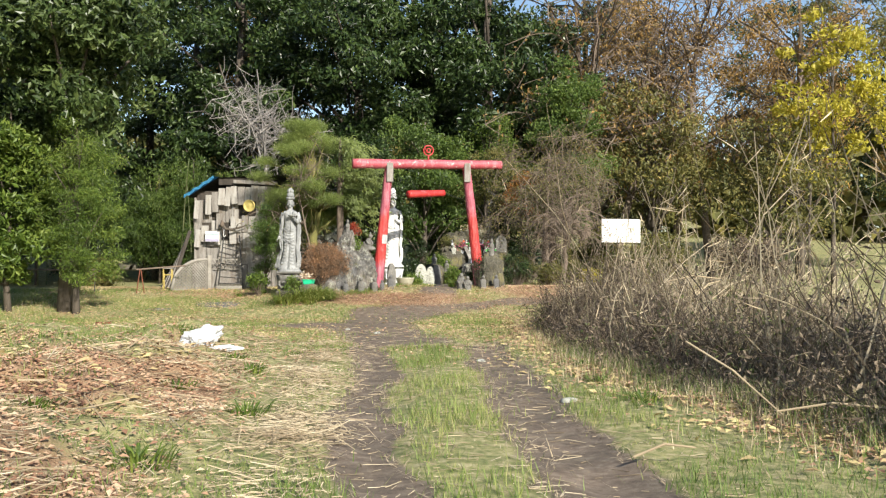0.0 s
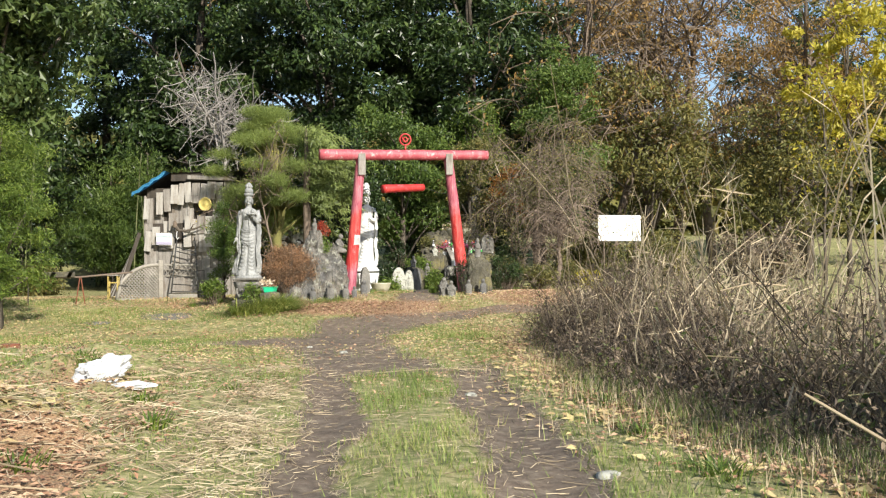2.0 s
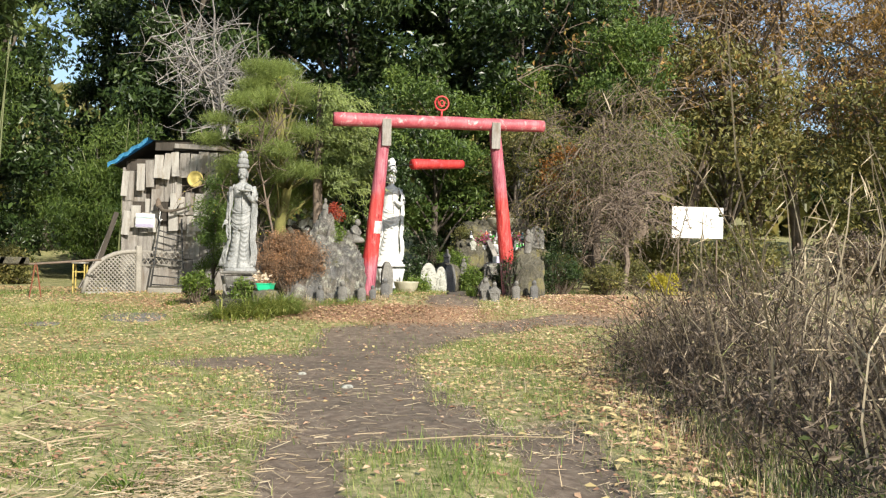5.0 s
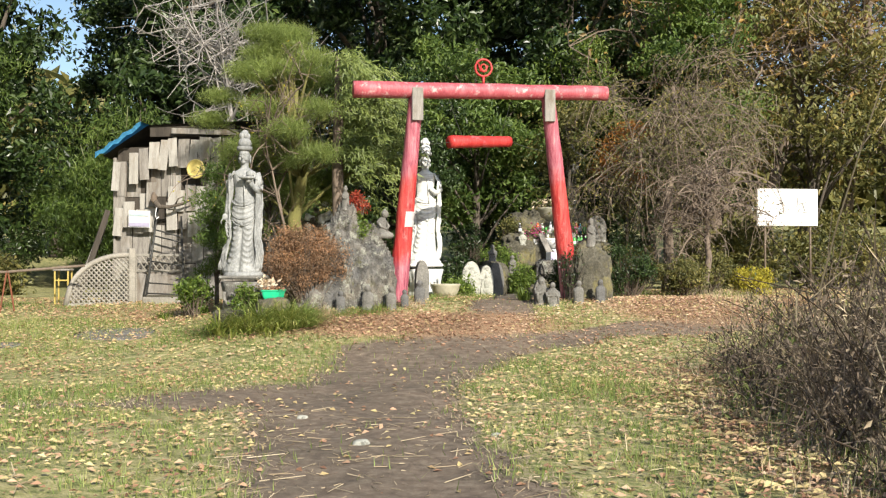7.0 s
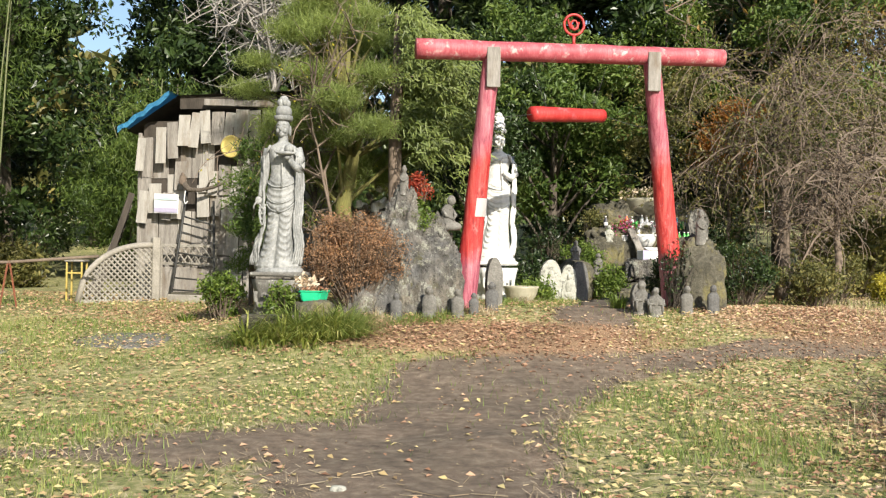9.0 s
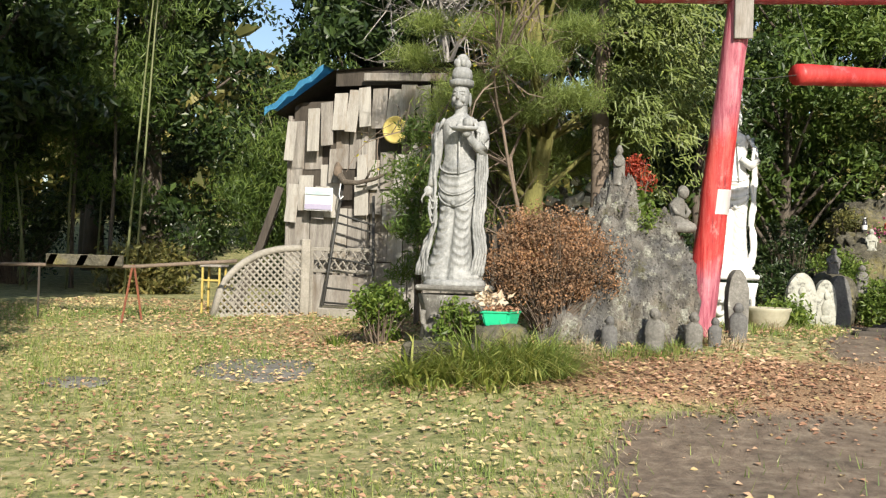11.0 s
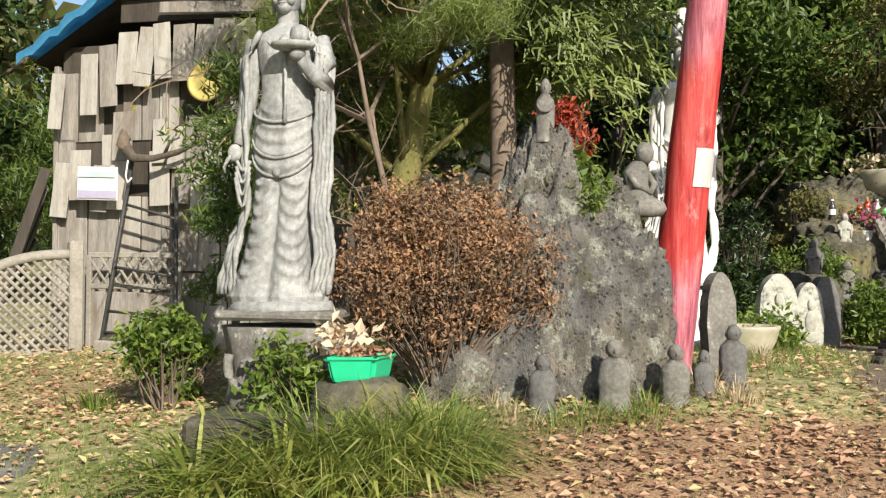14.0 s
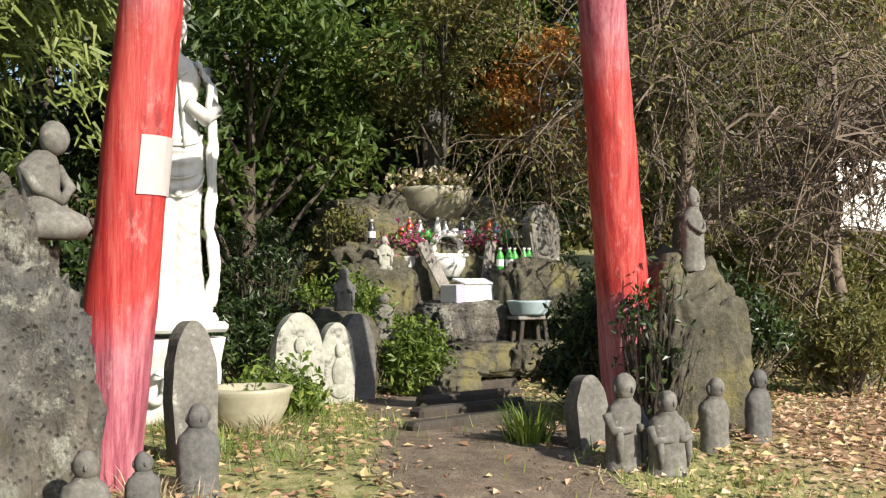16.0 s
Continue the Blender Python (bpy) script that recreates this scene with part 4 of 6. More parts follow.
def make_screen():
    """Quarter-arched cast lattice screen with its post."""
    a, b = Vector((-6.90, 1.58, 0)), Vector((-6.03, 2.26, 0))
    d = b - a
    L, ang = d.length, math.degrees(math.atan2(d.y, d.x))
    z0 = gz(-6.5, 1.9) - 0.03
    e = thing("lattice_screen", a.x, a.y, z0, "arched openwork concrete screen beside the shed", "garden screen", "", ang)
    H = 0.88

    def top(x):
        u = 1 - x / L
        return H * math.sqrt(max(0.0, 1 - u ** 2.3))

    bm = bmesh.new()
    add_tube(bm, [(x, 0, max(0.03, top(x))) for x in np.linspace(0.0, L, 16)], 0.045, 8)
    part("rim", bm, M["concrete"], e, smooth=True)
    part("sill", box((L, 0.07, 0.06), pose(L / 2, 0, 0.03)), M["concrete"], e)
    part("post", box((0.12, 0.12, 1.0), pose(L + 0.05, 0, 0.5), 0.015), M["concrete"], e, "square concrete post")
    step = 0.088
    for s in (1, -1):
        for k in range(-14, 30):
            x0 = k * step
            seg = []
            for j in range(0, 22):
                x, z = x0 + s * j * step / 2, 0.04 + j * step / 2
                if 0.01 < x < L and z < top(x):
                    seg.append((x, 0.012 * s, z))
            if len(seg) > 1:
                bm = bmesh.new()
                add_tube(bm, [seg[0], seg[-1]], 0.0145, 6)
                part("lattice_bar", bm, M["concrete"], e)
    return e


make_screen()

# planks leaning on the shed's side
for k in range(7):
    x = -6.80 - 0.07 * k
    e = thing("leaning_plank", x - 0.25, 3.1 + 0.10 * k, gz(x, 3.1), "grey weathered plank leaning on the shed", "plank", "planks by the shed")
    part("plank", box((0.10, 0.03, 1.75 - 0.16 * k), pose(0.16, 0, 0.84 - 0.08 * k, 4, 17 + 2 * k, 30)), M["greywood" if k % 2 else "darkwood"], e)
p = on_shed(1.3, 0.5, 0)
e = thing("planter_trough", p.x, p.y, p.z - 0.03, "long mossy concrete trough under the ladder", "planter", "", SANG)
part("trough", box((0.75, 0.25, 0.16), pose(0, 0, 0.08), 0.015), M["concrete"], e)
part("moss", rough_up(box((0.70, 0.2, 0.05), pose(0, 0, 0.17), 0.02), 0.015, 9), M["mossrock"], e)
e = thing("yellow_trestle", -7.05, 1.95, gz(-7.05, 1.95), "small yellow-painted trestle with a worn board", "trestle")
part("top_board", box((0.28, 0.26, 0.03), pose(0, 0, 0.60)), M["greywood"], e)
for x in (-0.11, 0.11):
    for y in (-0.1, 0.1):
        part("leg", box((0.025, 0.025, 0.59), pose(x, y, 0.295), 0.003), M["yellowpaint"], e)
part("rail", box((0.22, 0.02, 0.025), pose(0, -0.1, 0.42), 0.003), M["yellowpaint"], e)


def make_barrier():
    z = gz(-8, 0.8)
    e = thing("pole_barrier", -8.2, 0.85, z, "low pole barrier on rusty stands", "barrier")
    bm = bmesh.new()
    add_tube(bm, [(-4.5, 0.2, 0.68), (-1.5, 0, 0.62), (0.6, 0, 0.64), (1.75, 0.3, 0.74)], 0.022, 8)
    part("pole", bm, M["twig"], e, smooth=True)
    for x in (0.62, -0.55, -3.4):
        for s in (-0.09, 0.09) if x != -0.55 else (0.0,):
            bm = bmesh.new()
            add_tube(bm, [(x + s, s, -0.05), (x + s * 0.1, 0, 0.66)], 0.014, 6)
            part("stand_leg", bm, M["rust" if x > 0 else "darkwood"], e)
    bd = part("warning_board", box((0.95, 0.05, 0.13), pose(0.03, -0.03, 0.70), 0.01), M["mossrock"], e, "board with worn yellow and black stripes")
    for k in (0, 2, 4):
        bm = bmesh.new()
        x = -0.44 + k * 0.19
        vs = [bm.verts.new(q) for q in ((x, -0.057, 0.64), (x + 0.09, -0.057, 0.64), (x + 0.15, -0.057, 0.76), (x + 0.06, -0.057, 0.76))]
        bm.faces.new(vs)
        bmesh.ops.solidify(bm, geom=bm.faces[:], thickness=0.004)
        part("stripe", bm, M["yellowpaint" if k != 2 else "concrete"], bd)


make_barrier()


# ---- statues ----
def make_kannon(name, x, y, z, H, mat, rz, label, tray=True):
    """Robed standing figure with tall crown, bare chest, draped skirt and pleated scarves, all one mesh."""
    bm = bmesh.new()
    k = H / 2.05
    body = [(0.00, .29, .22, -.05, 0), (0.04, .305, .23, -.05, 0), (0.10, .275, .21, -.045, 0), (0.25, .225, .185, -.03, 0), (0.45, .195, .17, -.012, 0), (0.62, .188, .165, 0, 0), (0.78, .198, .165, 0, 0), (0.92, .198, .16, .005, 0),
            (1.02, .18, .148, .005, 0), (1.12, .158, .13, 0, 0), (1.22, .16, .125, 0, 0), (1.33, .185, .132, 0, 0), (1.41, .20, .128, 0, 0), (1.455, .165, .112, 0, 0), (1.485, .10, .085, 0, 0), (1.51, .066, .068, 0, 0), (1.59, .062, .066, 0, -.01)]
    dense = []
    for s0, s1 in zip(body, body[1:]):
        n = max(1, int((s1[0] - s0[0]) / 0.009))
        dense += [tuple(s0[j] + (s1[j] - s0[j]) * smooth01(i / n) for j in range(5)) for i in range(n)]
    dense.append(body[-1])

    def crease(v):
        return 1.0 - abs(math.sin(v)) ** 0.7

    def ridge(a, zz):
        front = max(0.0, -math.sin(a))
        u = math.atan2(math.cos(a), -math.sin(a))
        side = max(0.0, abs(u) - 1.0)
        d = 0.05 * crease(13 * a + 1.2 * math.sin(zz * 5)) * min(1.0, side * 2.5) * (zz < 1.05)
        if zz < 0.66:
            leg = abs(u) - 0.52
            w = math.exp(-(leg / 0.42) ** 2)
            d += 0.10 * w * min(1.0, zz / 0.2) + 0.15 * w * front ** 0.4 * crease(40 * (zz - 0.10 * leg * leg * 4)) * (1.0 if zz > 0.12 else 0.25)
            d -= 0.16 * front * math.exp(-(u / 0.12) ** 2)
            if zz < 0.16:
                d += 0.05 * crease(9 * a) * (1 - zz / 0.16)
        elif zz < 1.06:
            d += 0.04 + 0.13 * front ** 0.4 * crease(44 * (zz - 0.085 * u * u)) * math.exp(-(u / 0.95) ** 2)
            d += 0.03 * crease(11 * u) * (abs(u) > 0.75)
            d -= 0.05 * smooth01((0.70 + 0.09 * u * u - zz) / 0.03)
        elif zz < 1.42:
            sash = zz - (1.21 + 0.16 * u)
            d += 0.05 * math.exp(-(sash / 0.045) ** 2) * (0.6 + 0.4 * math.sin(90 * sash)) * (front > 0)
            d += 0.07 * front * math.exp(-((abs(u) - 0.48) / 0.26) ** 2 - ((zz - 1.335) / 0.05) ** 2)
            d -= 0.03 * front * math.exp(-(u / 0.1) ** 2)
        return 1.0 + float(d)

    add_loft(bm, dense, 120, ridge)
    # head with closed eyes, small mouth and long ears
    add_ball(bm, (0, -0.02, 1.668), (0.088, 0.100, 0.125), 28)
    add_ball(bm, (0, -0.075, 1.585), (0.042, 0.045, 0.035), 14)
    for s in (-1, 1):
        add_ball(bm, (0.091 * s, 0.005, 1.635), (0.016, 0.026, 0.066), 12)
        add_ball(bm, (0.036 * s, -0.102, 1.672), (0.025, 0.016, 0.011), 12)
        add_tube(bm, [(0.012 * s, -0.117, 1.690), (0.038 * s, -0.112, 1.703), (0.066 * s, -0.092, 1.694)], [.005, .006, .003], 6)
        add_ball(bm, (0.044 * s, -0.088, 1.628), (0.03, 0.026, 0.032), 12)
    add_tube(bm, [(0, -0.112, 1.695), (0, -0.126, 1.66), (0, -0.136, 1.638), (0, -0.116, 1.630)], [.008, .010, .015, .008], 8)
    add_ball(bm, (0, -0.116, 1.606), (0.022, 0.010, 0.007), 10)
    add_ball(bm, (0, -0.113, 1.594), (0.018, 0.010, 0.007), 10)
    # crown band, hair dome and knot
    add_loft(bm, [(1.748, .098, .108, 0, -.008), (1.760, .116, .126, 0, -.008), (1.785, .120, .130, 0, -.008), (1.806, .118, .127, 0, -.008), (1.812, .100, .108, 0, -.004)], 48, lambda a, q: 1 + 0.025 * crease(12 * a))
    add_loft(bm, [(1.808, .098, .104, 0, 0), (1.85, .102, .108, 0, 0), (1.90, .092, .098, 0, 0), (1.925, .066, .07, 0, 0)], 48, lambda a, q: 1 + 0.06 * crease(8 * a + 30 * q))
    for a in range(6):
        add_ball(bm, (0.052 * math.cos(a * 1.047), 0.05 * math.sin(a * 1.047), 1.955 + 0.012 * (a % 2)), (.040, .040, .048), 12)
    add_ball(bm, (0, 0, 2.0), (0.062, 0.06, 0.05), 14)
    # necklace and tassel
    add_tube(bm, [(.105 * math.sin(t), -.075 - .062 * math.cos(t), 1.445 - .085 * math.cos(t)) for t in np.linspace(-1.5, 1.5, 17)], .009, 8)
    add_tube(bm, [(.02, -.135, 1.36), (.035, -.150, 1.22), (.045, -.17, 1.08), (.045, -.185, .95)], [.010, .012, .010, .014], 8)
    add_ball(bm, (.02, -.14, 1.36), .022, 10)
    add_ball(bm, (0.0, -.185, .69), (.03, .02, .025), 10)
    if tray:
        add_tube(bm, [(.205, 0.0, 1.42), (.255, -0.03, 1.27), (.262, -0.07, 1.17), (.215, -0.16, 1.20), (.155, -0.22, 1.28)], [.055, .060, .056, .045, .030], 14)
        add_ball(bm, (.135, -0.225, 1.305), (.05, .045, .035), 12)
        add_loft(bm, [(1.325, .06, .05, .11, -.23), (1.335, .125, .085, .11, -.23), (1.352, .135, .092, .11, -.23), (1.362, .128, .088, .11, -.23), (1.362, .10, .07, .11, -.23)], 28)
        add_ball(bm, (.145, -0.225, 1.405), (.058, .05, .055), 16)
        add_ball(bm, (.06, -0.24, 1.375), (.035, .03, .025), 10)
    else:
        add_tube(bm, [(.205, 0.0, 1.42), (.265, -0.05, 1.18), (.18, -0.17, 1.12), (.06, -0.19, 1.2)], [.060, .06, .05, .035], 14)
    # lowered arm, open hand and the scarf it holds
    add_tube(bm, [(-.205, 0.0, 1.42), (-.232, -.01, 1.25), (-.245, -.02, 1.08), (-.262, -.06, .93), (-.275, -.09, .85)], [.056, .060, .055, .044, .030], 14)
    add_ball(bm, (-.292, -.105, .805), (.045, .026, .05), 12)
    for q in range(3):
        add_tube(bm, [(-.30 - .012 * q, -.115, .80 - .012 * q), (-.335 - .008 * q, -.125, .762 - .018 * q), (-.345, -.12, .735 - .02 * q)], [.012, .010, .006], 6)
    for q in range(4):
        add_tube(bm, [(-.27 + .3 * t * .28, -.125 - .006 * q, .76 - .03 * q - (.05 + .035 * q) * math.sin(math.pi * t)) for t in np.linspace(0, 1, 9)], .011, 8)
    for s in (-1, 1):
        for q in range(5):
            x0 = .185 + .017 * q
            y0 = -.115 + .026 * q
            flare = (.09 + .02 * q) if s < 0 else (-.01 + .006 * q)
            path = [(s * (x0 - .04), y0 * .75, 1.455 - .012 * q), (s * (x0 + .03), y0, 1.32), (s * (x0 + .035), y0, 1.05), (s * (x0 + .03), y0, .78), (s * (x0 + .012), y0 - .01, .50), (s * (x0 + .05 + flare * .4), y0 - .01, .26), (s * (x0 + flare), y0 - .01, .05)]
            fine = []
            for a, b in zip(path, path[1:]):
                fine += [Vector(a).lerp(Vector(b), i / 5) + Vector((0.005 * math.sin(i * 2.2 + q), -0.006 * math.sin(i * 1.4 + q), 0)) for i in range(5)]
            fine.append(Vector(path[-1]))
            add_tube(bm, fine, [.016 + .005 * math.sin(i * 1.1 + q * 2) for i in range(len(fine))], 8)
    for z0, dip, w in ((1.06, .10, .195), (.93, .16, .205), (.86, .19, .205)):
        add_tube(bm, [(w * math.sin(t), -.005 - .176 * math.cos(t), z0 - dip * math.cos(t)) for t in np.linspace(-1.35, 1.35, 21)], .009, 8)
    add_loft(bm, [(-.06, .31, .27, -.02, 0), (-.02, .32, .28, -.02, 0), (.015, .30, .26, -.02, 0)], 40)
    rough_up(bm, 0.003, 16.0, H)
    bmesh.ops.scale(bm, vec=(k * 0.89, k * 0.92, k), verts=bm.verts)
    ob = part(name, bm, M[mat], None, "", True)
    ob.matrix_world = pose(x, y, z, 0, 0, rz)
    return tagged(ob, label, "statue")


def make_pedestal(x, y, z, w, h, mat, rz, label):
    e = thing("statue_pedestal", x, y, z, label, "pedestal", "", rz)
    part("slab", rough_up(box((w * 0.86, w * 0.72, h * 0.10), pose(0, 0, h * 0.93), 0.02), 0.012, 6), M[mat], e)
    bm = bmesh.new()
    add_loft(bm, [(0, w * .46, w * .40, 0, 0), (h * .12, w * .44, w * .38, 0, 0), (h * .4, w * .40, w * .36, 0, 0), (h * .65, w * .44, w * .38, 0, 0), (h * .82, w * .47, w * .40, 0, 0)], 40, lambda a, q: 1 + 0.05 * math.sin(10 * a))
    part("body", bm, M[mat], e, smooth=True)
    for s in (-1, 1):
        bm = bmesh.new()
        add_tube(bm, [(s * w * (.19 + .020 * t * math.cos(t)), -w * .365, h * .44 + h * .040 * t * math.sin(t)) for t in np.linspace(0.6, 6.8, 24)], 0.026, 8)
        part("scroll", bm, M[mat], e, "carved cloud scroll", True)
    return e


make_kannon("robed_statue", -3.58, -0.85, 1.06, 2.08, "statue", -8, "tall grey stone figure of a robed deity holding a tray")
make_pedestal(-3.56, -0.85, 0.48, 0.76, 0.56, "jizo", -8, "carved grey stone pedestal with cloud scrolls")
make_kannon("robed_statue", -0.86, 1.75, 1.22, 2.14, "whitestone", 5, "tall white stone figure of a robed deity", False)
make_pedestal(-0.86, 1.72, 0.60, 0.66, 0.60, "whitestone", 5, "white lotus pedestal stained by weather")


def make_jizo(x, y, h, label, mat="jizo", rz=0, kind=0, z=None, group="small stone figures", seed=1, slim=1.0):
    """Small standing monk figure with folded hands, one worn stone."""
    bm = bmesh.new()
    w = 0.225 + 0.03 * (kind % 2)
    secs = [(0, w * 1.0, w * .72, 0, 0), (.04, w * 1.05, w * .76, 0, 0), (.10, w * .98, w * .7, 0, 0), (.25, w * .92, w * .66, 0, 0), (.45, w * .95, w * .66, 0, 0), (.58, w * .97, w * .62, 0, 0), (.66, w * .84, w * .52, 0, 0), (.71, w * .56, w * .46, 0, 0), (.75, w * .44, w * .42, 0, -.01)]
    dense = []
    for s0, s1 in zip(secs, secs[1:]):
        dense += [tuple(s0[j] + (s1[j] - s0[j]) * i / 4 for j in range(5)) for i in range(4)]
    dense.append(secs[-1])
    add_loft(bm, dense, 28, lambda a, q: 1 + 0.035 * math.sin(11 * a) * (q < .6))
    add_ball(bm, (0, -.02, .845), (.115, .120, .145), 18)
    add_ball(bm, (0, -.14, .84), (.02, .02, .03), 8)
    for s in (-1, 1):
        add_ball(bm, (.110 * s, 0, .84), (.02, .03, .05), 8)
        if kind < 2:
            add_tube(bm, [(s * w * .92, 0, .58), (s * w * 1.0, -.10, .42), (s * .04, -.17, .46)], [.06, .06, .04], 10)
            add_tube(bm, [(s * w * .8, -.13, .42), (s * w * .78, -.13, .25), (s * w * .75, -.12, .12)], [.045, .04, .015], 8)
    if kind == 2:
        add_tube(bm, [(w * .8 * math.sin(t), -.18 * math.cos(t) - .02, .62 - .16 * math.cos(t)) for t in np.linspace(-1.4, 1.4, 11)], .03, 8)
    rough_up(bm, 0.018, 6.0, seed)
    rough_up(bm, 0.006, 22.0, seed)
    bmesh.ops.scale(bm, vec=(h * slim, h * slim, h), verts=bm.verts)
    ob = part("stone_figure", bm, M[mat], None, "", True)
    ob.matrix_world = pose(x, y, (gz(x, y) - 0.02) if z is None else z, 0, 0, rz)
    return tagged(ob, label, "stone figure", group)


make_jizo(0.80, -0.55, 0.44, "small worn grey stone monk beside the path", rz=10, seed=1)
make_jizo(0.95, -0.66, 0.38, "small broad grey stone monk beside the path", rz=5, kind=1, seed=2)
make_jizo(1.39, -0.42, 0.37, "small stone figure with a dark weathered head", rz=12, kind=4, seed=3)
make_jizo(1.75, -0.30, 0.37, "small stone figure with a dark weathered head", "darkjizo", rz=16, kind=4, seed=4)
make_jizo(-2.19, -1.03, 0.33, "small mossy stone figure in front of the lava rock", "darkjizo", -8, 4, seed=5)
make_jizo(-1.80, -0.96, 0.40, "small grey stone figure streaked with white", rz=-6, kind=4, seed=6)
make_jizo(-1.46, -0.88, 0.36, "small grey stone figure streaked with white", rz=0, kind=4, seed=7)
make_jizo(-1.26, -0.68, 0.28, "tiny round-headed stone figure at the gate post", "darkjizo", 6, 4, seed=8)
make_jizo(-1.03, -0.42, 0.38, "small dark stone figure at the gate post", "darkjizo", 8, 4, seed=9)


# ---- rocks and carved stones ----
def make_rock(name, x, y, z, size, label, mat="rock", seed=1, sharp=0.28, top=0.0, sub=5, category="rock", rz=0, boxy=0.8):
    bm = bmesh.new()
    bmesh.ops.create_icosphere(bm, subdivisions=sub, radius=1.0)
    for v in bm.verts:
        p = v.co.copy()
        q = p * 1.4 + Vector((seed * 3.1, seed, 0))
        n = noise.fractal(q, 0.9, 2.1, 5)
        r = 1 - abs(noise.noise(q * 2.2)) * sharp + n * 0.16
        if sub > 4:
            g_ = Vector((p.x * size[0], p.y * size[1], p.z * size[2] * 0.45)) * 5.5 + Vector((seed, 0, seed))
            r += -0.13 * abs(noise.noise(g_)) - 0.12 * abs(noise.noise(g_ * 2.7)) - 0.07 * abs(noise.noise(g_ * 6.5)) + 0.14
        v.co = Vector((math.copysign(abs(p.x) ** boxy, p.x), math.copysign(abs(p.y) ** boxy, p.y), p.z if boxy > 0.7 else math.copysign(abs(p.z) ** boxy, p.z))) * r
        if top and v.co.z > 0:
            s = 1 - top * v.co.z
            v.co.x *= s
            v.co.y *= s
        v.co.x, v.co.y, v.co.z = v.co.x * size[0], v.co.y * size[1], v.co.z * size[2]
    ob = part(name, bm, M[mat], None, "", True)
    ob.matrix_world = pose(x, y, z, 0, 0, rz)
    return tagged(ob, label, category)


make_rock("lava_rock", -2.17, -0.40, 0.62, (0.52, 0.42, 1.42), "tall rugged grey lava rock with a pointed top", seed=2, top=0.40, sub=6, boxy=0.72)
make_rock("lava_rock", -1.85, -0.40, 0.58, (0.41, 0.34, 1.05), "broad rugged grey lava rock beside the gate post", seed=5, top=-0.05, sub=6, boxy=0.6)
make_rock("lava_rock", -2.62, -0.66, 0.55, (0.30, 0.28, 0.42), "low rugged grey lava rock with pale lichen", seed=8, top=0.2, sub=4)
make_rock("mossy_rock", 1.69, 0.22, 0.72, (0.33, 0.28, 0.74), "upright mossy rock carrying a small figure", "mossrock", 11, 0.24, 0.10, 5, "rock", 0, 0.62)
make_jizo(1.70, 0.14, 0.46, "slender standing stone figure on a mossy rock", rz=12, kind=2, z=1.45, seed=12, slim=0.72)
make_jizo(-2.14, -0.50, 0.38, "slender stone figure on top of the lava rock", rz=-5, kind=2, z=1.99, seed=13, slim=0.66)


def make_seated(x, y, z, h, rz, label):
    bm = bmesh.new()
    add_loft(bm, [(0, .30, .24, .02, 0), (.10, .33, .26, .06, -.03), (.18, .29, .23, .06, -.03), (.26, .2, .18, 0, 0), (.42, .165, .15, -.05, 0), (.58, .185, .15, -.06, 0), (.67, .14, .115, -.04, 0), (.73, .085, .085, -.01, 0)], 24)
    add_ball(bm, (.05, -.05, .84), (.125, .13, .15), 16)
    add_tube(bm, [(-.2, -.02, .6), (-.17, -.12, .4), (.06, -.17, .30)], [.05, .05, .035], 10)
    add_tube(bm, [(.10, -.02, .6), (.15, -.12, .42), (.05, -.17, .30)], [.05, .05, .035], 10)
    rough_up(bm, 0.014, 7)
    bmesh.ops.scale(bm, vec=(h, h, h), verts=bm.verts)
    ob = part("seated_stone_figure", bm, M["jizo"], None, "", True)
    ob.matrix_world = pose(x, y, z, 0, 0, rz)
    return tagged(ob, label, "stone figure")


make_seated(-1.58, -0.42, 1.57, 0.44, 30, "seated stone figure with a bowed head on the lava rock")


def make_stele(x, y, z, w, h, label, mat, rz=0, figure=True, seed=1, name="stone_stele"):
    """Boat-shaped carved tablet with a figure in relief, one stone."""
    bm = bmesh.new()
    outline = []
    for k in range(25):
        t = math.pi * k / 24
        outline.append((math.cos(t) * 0.5 * (1 - 0.12 * math.sin(t)), 0.5 + 0.5 * math.sin(t) ** 0.75))
    outline = [(0.42, 0.0)] + outline + [(-0.42, 0.0)]
    fr = [bm.verts.new((px * w, -0.045, pz * h)) for px, pz in outline]
    bk = [bm.verts.new((px * w, 0.05, pz * h)) for px, pz in outline]
    cf, cb = bm.verts.new((0, -0.055, h * .45)), bm.verts.new((0, 0.06, h * .45))
    for k in range(len(fr)):
        j = (k + 1) % len(fr)
        bm.faces.new((fr[k], fr[j], cf))
        bm.faces.new((bk[j], bk[k], cb))
        bm.faces.new((fr[k], bk[k], bk[j], fr[j]))
    if figure:
        add_ball(bm, (0, -0.06, h * .66), (w * .11, .020, h * .09), 12)
        add_ball(bm, (0, -0.055, h * .40), (w * .20, .024, h * .20), 14)
        add_ball(bm, (0, -0.055, h * .20), (w * .28, .026, h * .09), 14)
    rough_up(bm, 0.008, 12, seed)
    ob = part(name, bm, M[mat], None, "", False)
    ob.matrix_world = pose(x, y, z, -3, 0, rz)
    return tagged(ob, label, "carved stone")


